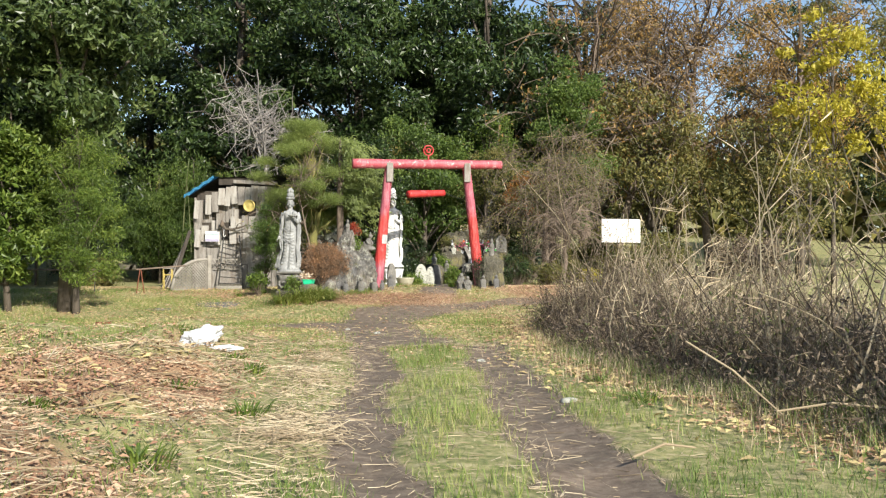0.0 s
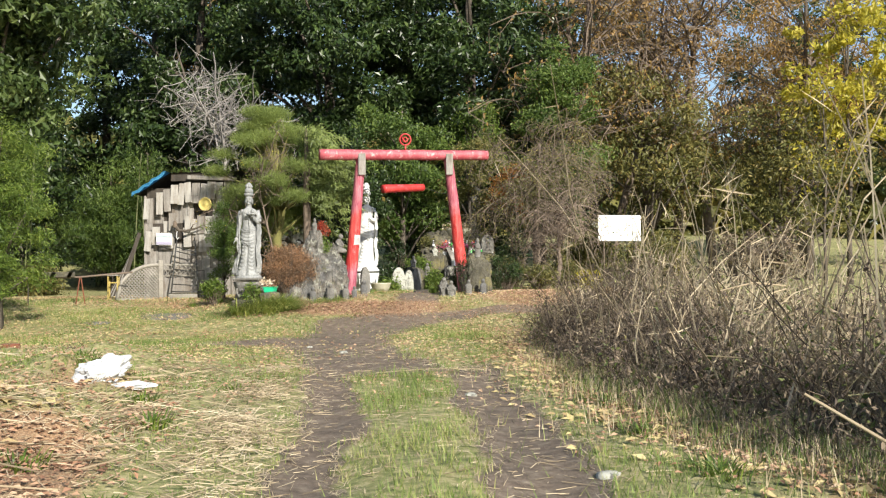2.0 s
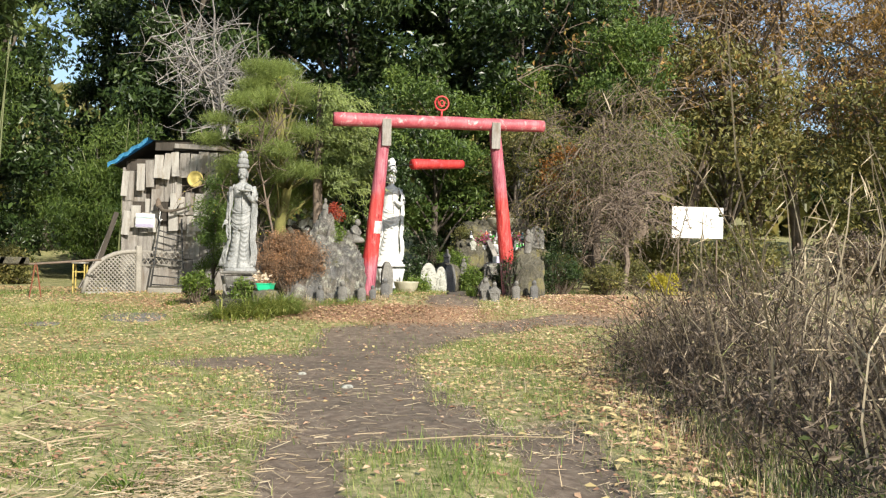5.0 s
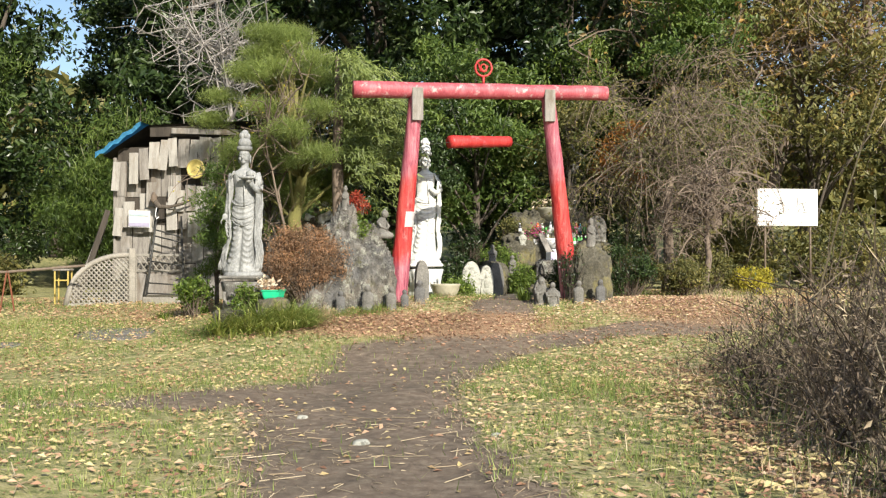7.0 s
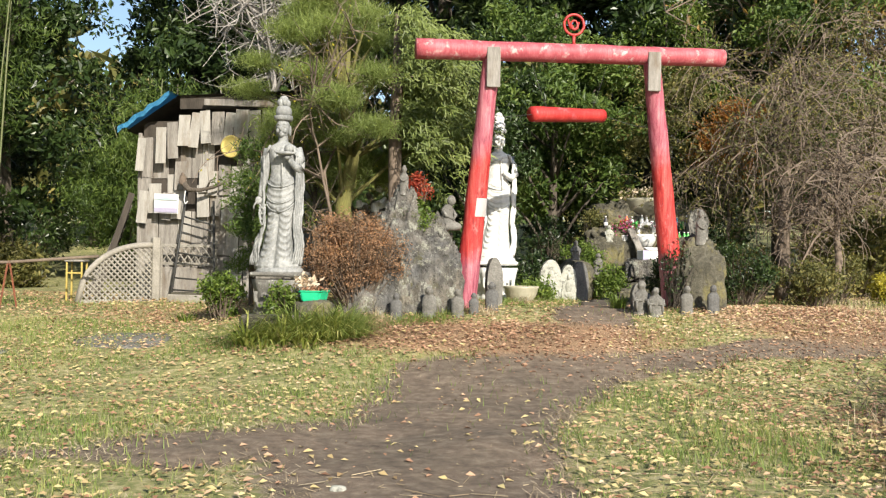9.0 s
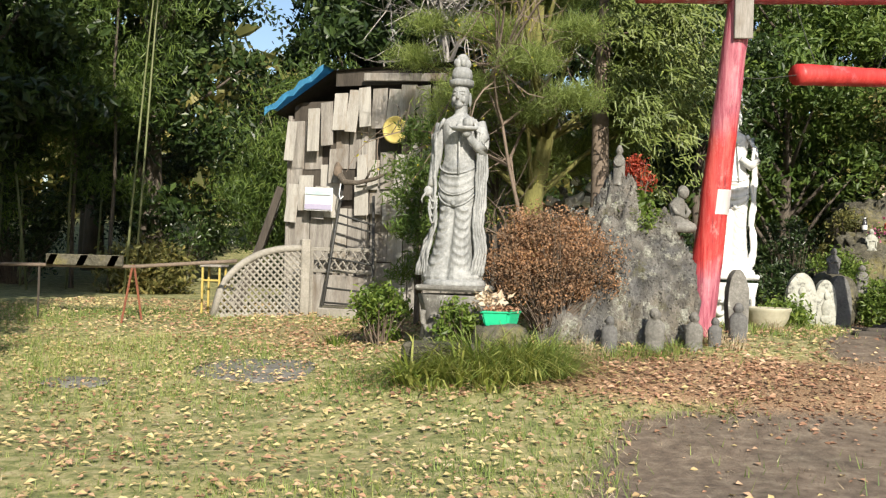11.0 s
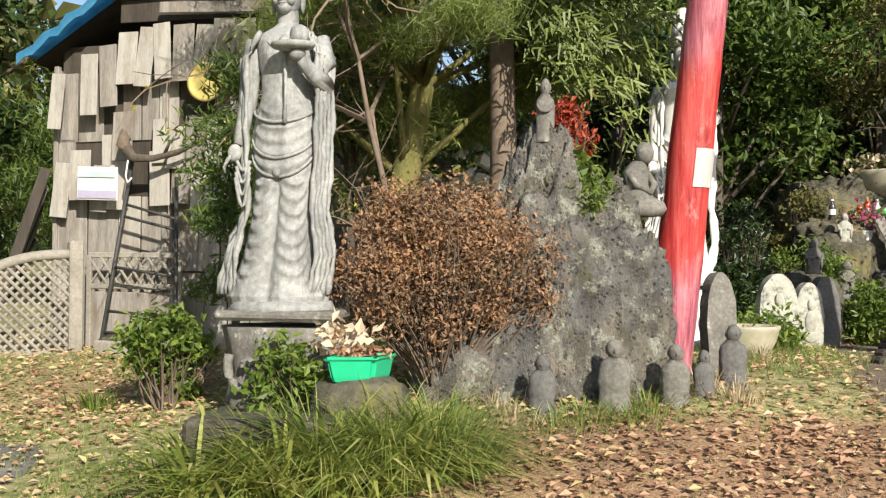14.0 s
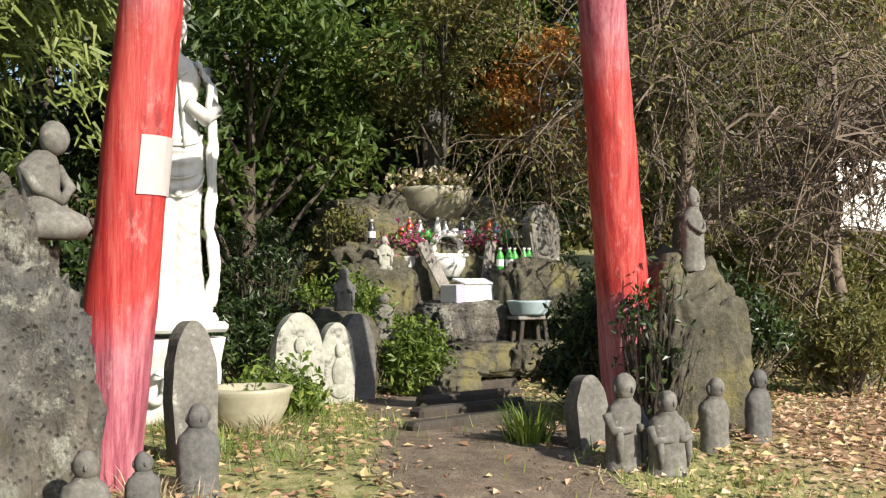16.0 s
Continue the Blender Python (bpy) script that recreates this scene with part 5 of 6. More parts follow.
make_stele(-0.05, 1.9, 0.60, 0.33, 0.62, "pale lichened stone tablet with a carved figure", "lichen", 6, seed=2)
make_stele(0.22, 1.97, 0.60, 0.25, 0.55, "small lichened stone tablet with a carved figure", "lichen", 10, seed=3)
make_stele(0.42, 2.15, 0.60, 0.26, 0.60, "dark slate tablet standing among shrubs", "darkjizo", 14, False, 4)
make_stele(-0.97, 0.12, 0.58, 0.22, 0.66, "narrow grey stone tablet behind the gate post", "jizo", 20, False, 5)
make_stele(0.84, -0.18, 0.58, 0.19, 0.37, "little pointed stone tablet beside the path", "jizo", 10, False, 6)
make_stele(2.47, 3.30, 1.58, 0.38, 0.50, "stone tablet with a seated figure in a halo", "jizo", 18, True, 7)


# ---- altar ----
for i, (x, y, z, s, lab) in enumerate([(1.66, 3.25, 1.05, (0.36, 0.28, 0.20), "squared grey stone block under the offerings"), (2.36, 3.25, 1.34, (0.36, 0.26, 0.25), "mossy rock under the halo tablet"), (1.75, 2.85, 0.80, (0.30, 0.18, 0.13), "dark rough stone step below the altar"), (2.15, 2.78, 0.80, (0.28, 0.18, 0.13), "dark rough stone step below the altar"),
                                       (1.42, 2.75, 0.78, (0.20, 0.16, 0.10), "dark rough stone step below the altar"), (1.15, 2.2, 0.68, (0.17, 0.15, 0.12), "stone edging the steps"), (2.35, 2.35, 0.74, (0.22, 0.2, 0.2), "dark stone edging the steps"), (1.55, 3.95, 1.35, (0.75, 0.35, 0.44), "flat rock ledge crowded with bottles"), (1.0, 3.6, 1.2, (0.3, 0.25, 0.4), "mossy rock of the altar mound"), (2.2, 3.9, 1.3, (0.5, 0.35, 0.45), "mossy rock of the altar mound"), (1.8, 4.6, 1.5, (0.9, 0.6, 0.7), "mossy rock of the altar mound"), (0.6, 3.3, 0.95, (0.35, 0.3, 0.35), "mossy rock of the altar mound")]):
    make_rock("altar_stone", x, y, z, s, lab, "mossrock" if i > 0 else "rock", 30 + i, 0.22, 0.0, 5, "stone", 0, 0.5)
for k in range(4):
    e = thing("log_step", 0.62 + 0.22 * k, 0.75 + 0.48 * k, gz(0.6, 0.8 + 0.4 * k) - 0.02, "worn wooden step set in the leafy path", "step", "path steps", 18)
    part("riser", rough_up(box((0.85, 0.12, 0.07 + 0.02 * k), pose(0, 0, 0.03), 0.02), 0.008, 6), M["darkwood"], e)


def add_vessel(bm, prof, n=20):
    return add_loft(bm, [(z, r, r, 0, 0) for z, r in prof], n)


def make_vessel(name, x, y, z, prof, mat, label, category):
    e = thing(name, x, y, z, label, category)
    bm = bmesh.new()
    add_vessel(bm, prof, 28)
    part("vessel", bm, mat, e, smooth=True)
    return e


fb = make_vessel("stone_bowl", 1.80, 4.2, 1.98, [(0, .2), (.03, .24), (.12, .33), (.24, .37), (.27, .385), (.30, .38), (.30, .33), (.22, .3)], M["ivorypaint"], "wide weathered stone bowl planted with flowers", "bowl")
rng = rng_of(7)
c = rng.normal(size=(420, 3)) * np.array([0.2, 0.13, 0.05]) + np.array([0, 0, 0.36])
v, f = leaf_arrays(rng, c, 0.07, 0.6)
np_mesh("leaves", v, f, M["olive"], fb)
M["pinkflower"] = foliage("pink_petals", [(0.1, (0.35, 0.04, 0.12)), (0.6, (0.55, 0.12, 0.28)), (1, (0.75, 0.5, 0.5))], 0.3, 0.6, 8)
M["creamflower"] = foliage("cream_petals", [(0.1, (0.6, 0.45, 0.3)), (1, (0.8, 0.72, 0.58))], 0.3, 0.6, 8)
c = rng.normal(size=(160, 3)) * np.array([0.22, 0.13, 0.05]) + np.array([0, -0.05, 0.38])
v, f = leaf_arrays(rng, c, 0.06, 0.8)
np_mesh("petals", v, f, M["creamflower"], fb)

bcols = {"amber": (0.6, 0.12, 0.02), "clear": (0.7, 0.72, 0.7), "leaf_green": (0.08, 0.42, 0.08), "dark": (0.05, 0.05, 0.06), "sky_blue": (0.1, 0.35, 0.5), "white": (0.8, 0.8, 0.78)}
for key, col in bcols.items():
    M["b_" + key] = surface("bottle_" + key, [(0.3, tuple(0.8 * k for k in col)), (0.7, col)], 8, 0.25, 30, 0.05)


def make_bottle(x, y, z, h, col, label, can=False):
    e = thing("drink_can" if can else "drink_bottle", x, y, z, label, "can" if can else "bottle", "drink offerings")
    bm = bmesh.new()
    r = 0.033
    if can:
        add_vessel(bm, [(0, r * .8), (.01, r), (h - .01, r), (h, r * .8)], 14)
        part("body", bm, M["b_" + col], e, smooth=True)
    else:
        add_vessel(bm, [(0, r * .85), (.01, r), (h * .6, r), (h * .72, r * .8), (h * .85, r * .42), (h * .92, r * .4)], 14)
        body = part("body", bm, M["b_" + col], e, smooth=True)
        bm = bmesh.new()
        add_vessel(bm, [(h * .92, r * .48), (h, r * .48)], 10)
        part("cap", bm, M["b_white"], body, "white screw cap")
        bm = bmesh.new()
        add_vessel(bm, [(h * .22, r * 1.03), (h * .5, r * 1.03)], 14)
        part("label", bm, M["b_white" if col != "white" else "b_leaf_green"], body)


names = {"amber": "orange drink", "clear": "clear water", "leaf_green": "green tea", "dark": "dark cola", "sky_blue": "blue drink", "white": "white drink"}
seq = ["dark", "amber", "amber", "white", "leaf_green", "clear", "white", "clear", "dark", "clear", "leaf_green", "amber", "sky_blue", "leaf_green", "dark"]
for k, col in enumerate(seq):
    can = k % 3 == 1
    make_bottle(1.05 + k * 0.083 + (0.18 if k > 0 else 0), 3.72 - 0.03 * (k % 2), 1.755, 0.13 if can else 0.20 + 0.015 * (k % 3), col, ("can of " if can else "plastic bottle of ") + names[col] + " on the rock ledge", can)
for k in range(5):
    make_bottle(2.02 + k * 0.068, 3.22 - 0.04 * (k % 2), 1.50, 0.20, "leaf_green", "plastic bottle of green tea beside the halo tablet")

# incense burner, pots with flowers, boards, white box
e = thing("incense_burner", 1.70, 3.62, 1.45, "white glazed incense burner with an arched hood", "incense burner")
bm = bmesh.new()
add_vessel(bm, [(0, .09), (.02, .11), (.10, .16), (.17, .165), (.18, .14)], 24)
part("bowl", bm, M["whitestone"], e, smooth=True)
bm = bmesh.new()
add_tube(bm, [(.13 * math.cos(t), 0, .27 + .12 * math.sin(t)) for t in np.linspace(0, 2 * math.pi, 25)], .032, 10, False)
part("hood", bm, M["whitestone"], e, "rounded white arch", True)
part("tray", box((.34, .2, .035), pose(0, 0, .195), .01), M["whitestone"], e)
for x in (1.34, 2.02):
    pt = make_vessel("flower_pot", x, 3.66, 1.42, [(0, .075), (.02, .08), (.2, .10), (.22, .105), (.22, .085)], M["whitestone"], "white square pot with pink flowers", "flower pot")
    c = rng.normal(size=(260, 3)) * np.array([0.09, 0.08, 0.06]) + np.array([0, 0, 0.33])
    v, f = leaf_arrays(rng, c, 0.05, 0.5)
    np_mesh("leaves", v, f, M["bright"], pt)
    c = rng.normal(size=(220, 3)) * np.array([0.09, 0.07, 0.05]) + np.array([0, -0.03, 0.36])
    v, f = leaf_arrays(rng, c, 0.04, 0.9)
    np_mesh("petals", v, f, M["pinkflower"], pt)
for x, ang in ((1.50, -24), (2.0, 14)):
    e = thing("wooden_plaque", x, 3.42, 1.35, "weathered wooden board leaning by the incense burner", "board")
    part("board", box((0.10, 0.025, 0.46), pose(0, 0, 0.20, -12, ang, 0)), M["greywood"], e)
e = thing("offering_box", 1.72, 3.22, 1.245, "white box with papers on the altar stone", "box", "", 18)
part("box_body", box((0.44, 0.2, 0.15), pose(0, 0, 0.075), 0.008), M["white"], e)
part("side_panel", box((0.10, 0.004, 0.15), pose(-0.17, -0.104, 0.075), 0), M["violet"], e, "faded printed panel")
part("paper", rough_up(box((0.36, 0.16, 0.012), pose(0.04, -0.04, 0.175, 14), 0), 0.006, 9), M["white"], e)
e = thing("stool", 2.10, 2.86, 0.88, "low wooden stool holding a basin", "stool")
part("seat", box((0.30, 0.22, 0.03), pose(0, 0, 0.24), 0.006), M["greywood"], e)
for x in (-0.1, 0.1):
    for y in (-0.07, 0.07):
        part("leg", box((0.035, 0.035, 0.25), pose(x * 1.1, y, 0.12, 0, 6 if x < 0 else -6, 0), 0.004), M["darkwood"], e)
M["basin"] = surface("pale_blue_basin", [(0.3, (0.3, 0.4, 0.45)), (0.7, (0.5, 0.6, 0.63))], 5, 0.4, 20, 0.1)
make_vessel("basin", 2.10, 2.86, 1.14, [(0, .14), (.02, .155), (.10, .175), (.115, .185), (.12, .17), (.05, .15)], M["basin"], "pale blue plastic basin on a stool", "basin")
make_vessel("planter_bowl", -0.55, 1.05, 0.60, [(0, .13), (.03, .16), (.14, .22), (.21, .235), (.235, .25), (.25, .245), (.25, .2), (.18, .19)], M["ivorypaint"], "wide beige planter bowl with withered plants", "planter")
make_jizo(1.06, 3.42, 0.28, "little stone figure among the altar shrubs", "lichen", z=1.52, seed=21)
make_jizo(0.36, 2.25, 0.30, "little dark stone figure among shrubs", "darkjizo", z=1.22, seed=22)
make_jizo(0.75, 2.55, 0.34, "little grey stone figure among shrubs", "jizo", z=1.0, kind=2, seed=23)
make_rock("mossy_rock", 0.4, 2.5, 0.85, (0.30, 0.25, 0.42), "mossy rock among the shrubs", "mossrock", 51, 0.2, 0, 3)


def make_pagoda(x, y, z):
    e = thing("stone_lantern", x, y, z, "tall grey stone lantern in the shade behind the altar", "stone lantern")
    # dark stone colour stands in for the shade on this grey lantern
    bm = bmesh.new()
    add_loft(bm, [(0, .22, .22, 0, 0), (.1, .2, .2, 0, 0), (.15, .11, .11, 0, 0), (.9, .09, .09, 0, 0), (.98, .2, .2, 0, 0), (1.05, .2, .2, 0, 0)], 6)
    part("shaft", bm, M["darkjizo"], e)
    part("fire_box", box((.24, .24, .26), pose(0, 0, 1.18), .01), M["darkjizo"], e)
    bm = bmesh.new()
    add_loft(bm, [(1.31, .32, .32, 0, 0), (1.36, .30, .30, 0, 0), (1.5, .08, .08, 0, 0)], 6)
    part("roof", bm, M["darkjizo"], e)
    bm = bmesh.new()
    add_ball(bm, (0, 0, 1.56), (.07, .07, .1), 10)
    part("finial", bm, M["darkjizo"], e, smooth=True)


make_pagoda(2.45, 5.7, 2.1)
make_rock("mossy_rock", 2.35, 5.4, 1.7, (0.7, 0.6, 0.55), "mossy rock under the stone lantern", "mossrock", 53, 0.2, 0, 3)


# ---- garden round the statues ----
make_rock("pedestal_stone", -3.5, -0.9, 0.38, (0.58, 0.46, 0.16), "flat dark stone under the pedestal", "mossrock", 61, 0.12, 0, 3, "stone")
e = thing("stone_trough", -3.52, -1.62, 0.34, "low weathered concrete trough overgrown with grass", "trough", "", -5)
part("slab", rough_up(box((0.74, 0.30, 0.20), pose(0, 0, 0.12), 0.03), 0.01, 7), M["mossrock"], e)
make_rock("tub_stone", -3.1, -1.43, 0.56, (0.24, 0.17, 0.17), "rough dark stone under the green tub", "mossrock", 62, 0.12, 0, 3, "stone", 0, 0.5)
e = thing("plastic_tub", -3.1, -1.45, 0.715, "bright green plastic tub with withered offerings", "tub", "", -6)
bm = bmesh.new()
add_loft(bm, [(0, .17, .10, 0, 0), (.02, .18, .11, 0, 0), (.10, .20, .125, 0, 0), (.11, .215, .14, 0, 0), (.122, .215, .14, 0, 0), (.122, .19, .118, 0, 0), (.05, .18, .11, 0, 0)], 4)
bmesh.ops.rotate(bm, cent=(0, 0, 0), matrix=Matrix.Rotation(radians(45), 3, "Z"), verts=bm.verts)
bmesh.ops.bevel(bm, geom=[ed for ed in bm.edges if abs((ed.verts[0].co - ed.verts[1].co).z) > 0.01], offset=0.02, segments=3, affect="EDGES")
part("tub", bm, M["green"], e)
rng = rng_of(31)
c = rng.normal(size=(90, 3)) * np.array([0.07, 0.04, 0.02]) + np.array([0, 0, 0.13])
v, f = leaf_arrays(rng, c, 0.06, 0.5)
np_mesh("dead_leaves", v, f, M["litter"], e)
e = thing("crumpled_offering", -3.18, -1.42, 0.80, "crumpled pale cloth flowers in the green tub", "offering")
c = rng.normal(size=(70, 3)) * np.array([0.07, 0.045, 0.045]) + np.array([0, 0, 0.12])
v, f = leaf_arrays(rng, c, 0.075, 0.6)
np_mesh("petals", v, f, M["creamflower"], e)

bush("azalea_bush", -2.72, -0.74, "rounded azalea bush with rusty brown autumn leaves", "russet", (0.80, 0.44, 0.60), 140, 26000, 0.028, 5, 220, 0.55, 0.17, 0.68, twig="twig")
bush("nandina_bush", -4.42, -0.25, "small bright green leafy bush", "bright", (0.34, 0.3, 0.30), 16, 2200, 0.06, 6, 60, 0.5, 0.16)
bush("nandina_bush", -3.42, -1.28, "sparse yellow-green shrub before the pedestal", "bright", (0.32, 0.2, 0.34), 12, 900, 0.06, 7, 60, 0.5, 0.14)
tree("loquat_tree", -4.32, 1.2, 2.6, "narrow olive-green willowy shrub beside the shed", "bamboo", 0.36, 0.10, 34, 5200, 0.09, 0.035, 8, aspect=0.2, clump_r=0.24)
bush("maple_shrub", -1.98, -0.12, "small shrub with bright red autumn leaves", "red", (0.32, 0.24, 0.16), 16, 900, 0.05, 9, 40, 0.5, 0.12, 1.95)
bush("pine_shrub", -1.86, -0.50, "small bright green cypress on the lava rock", "bright", (0.22, 0.18, 0.17), 14, 1600, 0.045, 10, 30, 0.3, 0.10, 1.48)
bush("broadleaf_shrub", -2.02, -0.45, "broad light-green leaves on the lava rock", "bright", (0.2, 0.16, 0.14), 8, 240, 0.10, 11, 20, 0.6, 0.12, 1.68)
for i, (x, y, r, h, m) in enumerate([(0.62, 2.85, 0.5, 0.52, "bright"), (-0.25, 2.7, 0.5, 0.4, "evergreen"), (1.45, 0.75, 0.36, 0.42, "evergreen"), (2.5, 0.9, 0.5, 0.5, "evergreen"), (0.9, 2.3, 0.25, 0.25, "bright"), (-0.3, 1.4, 0.25, 0.15, "bright"), (3.0, 2.2, 0.6, 0.5, "olive"), (2.9, 3.9, 0.5, 0.6, "evergreen"), (3.4, 0.8, 0.5, 0.35, "olive"), (0.1, 3.6, 0.6, 0.75, "evergreen"), (0.9, 4.2, 0.5, 0.9, "olive"), (4.2, 2.0, 0.7, 0.5, "olive"), (4.6, 1.0, 0.4, 0.25, "yellow")]):
    bush("garden_shrub", x, y, "leafy evergreen shrub of the shrine garden" if m == "evergreen" else "light leafy shrub of the shrine garden", m, (r, r * 0.8, h), 20, 3200, 0.055, 150 + i, 60, 0.42, 0.18)


def make_pine(x, y):
    rng = rng_of(44)
    z0 = gz(x, y)
    e = thing("pine_tree", x, y, z0, "spreading garden pine with layered needle pads", "tree")
    bm = bmesh.new()
    pts = [Vector(q) for q in ((0, 0, -.1), (0.05, 0, .6), (-.05, .05, 1.3), (.08, .05, 2.0), (-.05, 0, 2.7), (0.0, 0, 3.5))]
    add_tube(bm, pts, [.16, .13, .115, .09, .06, .03], 10)
    pads = []
    for k in range(40):
        z = rng.uniform(2.2, 4.45)
        rad = 1.95 * math.sqrt(max(0.04, 1 - ((z - 2.2) / 2.0) ** 2)) * rng.uniform(0.3, 1.0)
        a = rng.uniform(0, 2 * math.pi)
        pads.append((rad * math.cos(a) - 0.2, rad * math.sin(a) * 0.8, z - 0.12 * rad))
    for k in range(16):
        pads.append((rng.uniform(-1.2, 1.3), rng.uniform(0.35, 1.3), rng.uniform(1.75, 2.6)))
    pads = [c for c in pads if (c[0] > -0.75 or c[2] > 2.75 or c[1] > 0.3) and (c[0] < 0.45 or c[1] > 0.5 or c[2] > 3.3)]
    for c in pads:
        t = pts[max(1, min(4, int(c[2] / 0.75)))]
        add_tube(bm, [t, t.lerp(Vector(c), .55) + Vector((0, 0, .12)), Vector(c)], [.035, .022, .008], 6)
    part("trunk", bm, M["mossbark"], e, smooth=True)
    n = 85000
    i = rng.integers(0, len(pads), n)
    b = np.array(pads)[i] + in_ball(rng, n, 0.1) * np.array([.42, .42, .17])
    d = unit(rng.normal(size=(n, 3)) * 0.8 + np.array([0, -0.1, 0.7]))
    side = unit(np.cross(d, rng.normal(size=(n, 3)))) * 0.0033
    v = np.stack([b - side, b + side, b + d * rng.uniform(.09, .2, (n, 1))], 1).reshape(-1, 3)
    f = np.arange(3 * n).reshape(n, 3)
    np_mesh("needles", v, f, M["pine"], e)


make_pine(-3.02, 1.25)
tree("young_conifer", -3.55, 1.9, 3.1, "feathery light-green young conifer behind the statue", "pine", 0.75, 0.32, 44, 10000, 0.11, 0.045, 98, aspect=0.12, clump_r=0.34)
e = thing("cedar_trunk", -2.34, 1.1, gz(-2.3, 1.1), "straight grey cedar trunk with drooping sprays", "tree")
bm = bmesh.new()
add_tube(bm, [(0, 0, -.1), (.02, 0, 1.4), (0, .02, 2.3), (.03, 0, 3.2), (0, 0, 4.0)], [.13, .10, .09, .08, .03], 12)
part("trunk", bm, M["twig"], e, smooth=True)
rng = rng_of(46)
fr = []
for k in range(70):
    a = rng.uniform(-1.2, 1.6)
    b0 = np.array([[0, 0, rng.uniform(2.4, 4.0)]])
    arr, tip = spray(rng, b0, np.array([[math.cos(a), math.sin(a), 0.1]]), np.array([rng.uniform(.9, 1.7)]), 7, .22, .012, .004)
    nodes = arr[0].reshape(-1, 6, 3).mean(1)
    m = 150
    pos = nodes[rng.integers(1, len(nodes), m)] + rng.normal(size=(m, 3)) * np.array([.09, .09, .04])
    fr.append(prisms(pos, pos + unit(rng.normal(size=(m, 3)) + np.array([math.cos(a), math.sin(a), -.9])) * .11, .010, .004))
    fr.append(arr)
v, f = join_arrays(fr)
np_mesh("sprays", v, f, M["pine"], e)
bare_tree("bare_tree", -4.35, 4.2, 6.0, "leafless pale grey tree with fine twigs", 47, (-0.3, 0), -0.05, 12, 8, 5, 0.08, 0.30, start=0.6, thin=1.6, wood="paletwig")
bare_tree("slender_tree", -2.95, 0.7, 3.6, "slender leaning tree nearly without leaves", 48, (-0.6, -0.3), 0.0, 9, 6, 4, 0.026, 0.35, 260, "yellow", 0.04, 0.3)
bare_tree("weeping_tree", 3.75, 3.1, 4.9, "weeping tree with tangled brown twigs and shrivelled leaves", 49, (0.1, 0), 0.34, 22, 12, 6, 0.10, 0.34, 10000, "olive", 0.06, 0.5, 0.9)
bare_tree("weeping_tree", 3.9, 1.5, 2.9, "low weeping shrub with tangled bare twigs", 50, (0.2, 0), 0.30, 14, 10, 5, 0.06, 0.42, 1600, "thicket", 0.05, 0.4)
e = thing("stacked_rubble", -2.55, 2.6, gz(-2.5, 2.6), "heap of pale broken stones on a dark wall", "rubble")
part("wall", rough_up(box((1.5, 0.4, 1.35), pose(0, 0.2, 0.67), 0.03), 0.02, 4), M["rock"], e)
rr = random.Random(9)
for k in range(34):
    bm = box((rr.uniform(.08, .2), rr.uniform(.05, .12), rr.uniform(.06, .16)), pose(rr.uniform(-.6, .55), -0.08 + rr.uniform(-.05, .05), 1.3 + rr.uniform(-.12, .5), rr.uniform(-40, 40), rr.uniform(-40, 40), rr.uniform(0, 90)), 0.015)
    part("broken_stone", bm, M["whitestone" if k % 3 else "rock"], e)


def straps(name, x, y, label, n, length, seed, mat="lily", width=0.014, spread=0.16, arch=0.9):
    """A tuft of arching strap leaves."""
    rng = rng_of(seed)
    e = thing(name, x, y, gz(x, y), label, "grass clump", "strap-leaf clumps")
    a = rng.uniform(0, 2 * math.pi, n)
    out = np.stack([np.cos(a), np.sin(a), np.zeros(n)], 1)
    side = np.stack([-np.sin(a), np.cos(a), np.zeros(n)], 1)
    base = out * rng.uniform(0, spread, (n, 1))
    L = length * rng.uniform(0.6, 1.15, n)[:, None]
    k = rng.uniform(0.35, 1.0, n)[:, None] * arch
    pts = []
    for t, w in ((0, 1), (.35, 1.15), (.7, .9), (1, .1)):
        p = base + out * L * k * t * (0.5 + 0.5 * t) + np.array([0, 0, 1.0]) * L * (t * 0.95 - k * t * t * 0.75)
        pts += [p - side * width * w / 2, p + side * width * w / 2]
    v = np.stack(pts, 1).reshape(-1, 3)
    o = np.arange(n)[:, None] * 8
    f = np.concatenate([o + np.array([[2 * j, 2 * j + 1, 2 * j + 3, 2 * j + 2]]) for j in range(3)], 0)
    np_mesh("leaves", v, f, M[mat], e)
    return e


for i, (x, y, n, L) in enumerate([(-3.75, -1.92, 110, .42), (-3.35, -1.98, 130, .45), (-3.0, -1.95, 140, .42), (-2.78, -1.82, 120, .40), (-3.55, -2.08, 60, .38), (-3.2, -1.75, 120, .48), (-2.9, -1.65, 100, .45), (-3.7, -1.70, 60, .5), (-3.1, -2.12, 50, .36)]):
    straps("grass_clump", x, y - 0.12, "arching clump of green and straw-coloured strap leaves", int(n * 0.42), L * 1.3, 200 + i, "lily", 0.018, 0.13, 1.15)
for i, (x, y, L) in enumerate([(-3.25, -1.8, .5), (-2.95, -1.78, .52), (-2.72, -1.68, .48), (-3.5, -1.86, .42), (-2.85, -1.98, .42), (-3.15, -2.02, .4), (-2.6, -1.85, .38)]):
    straps("fine_grass_clump", x, y, "bushy tuft of fine olive-green grass", 360, L * 1.2, 260 + i, "lily" if i % 2 else "grass", 0.0055, 0.15, 1.15)
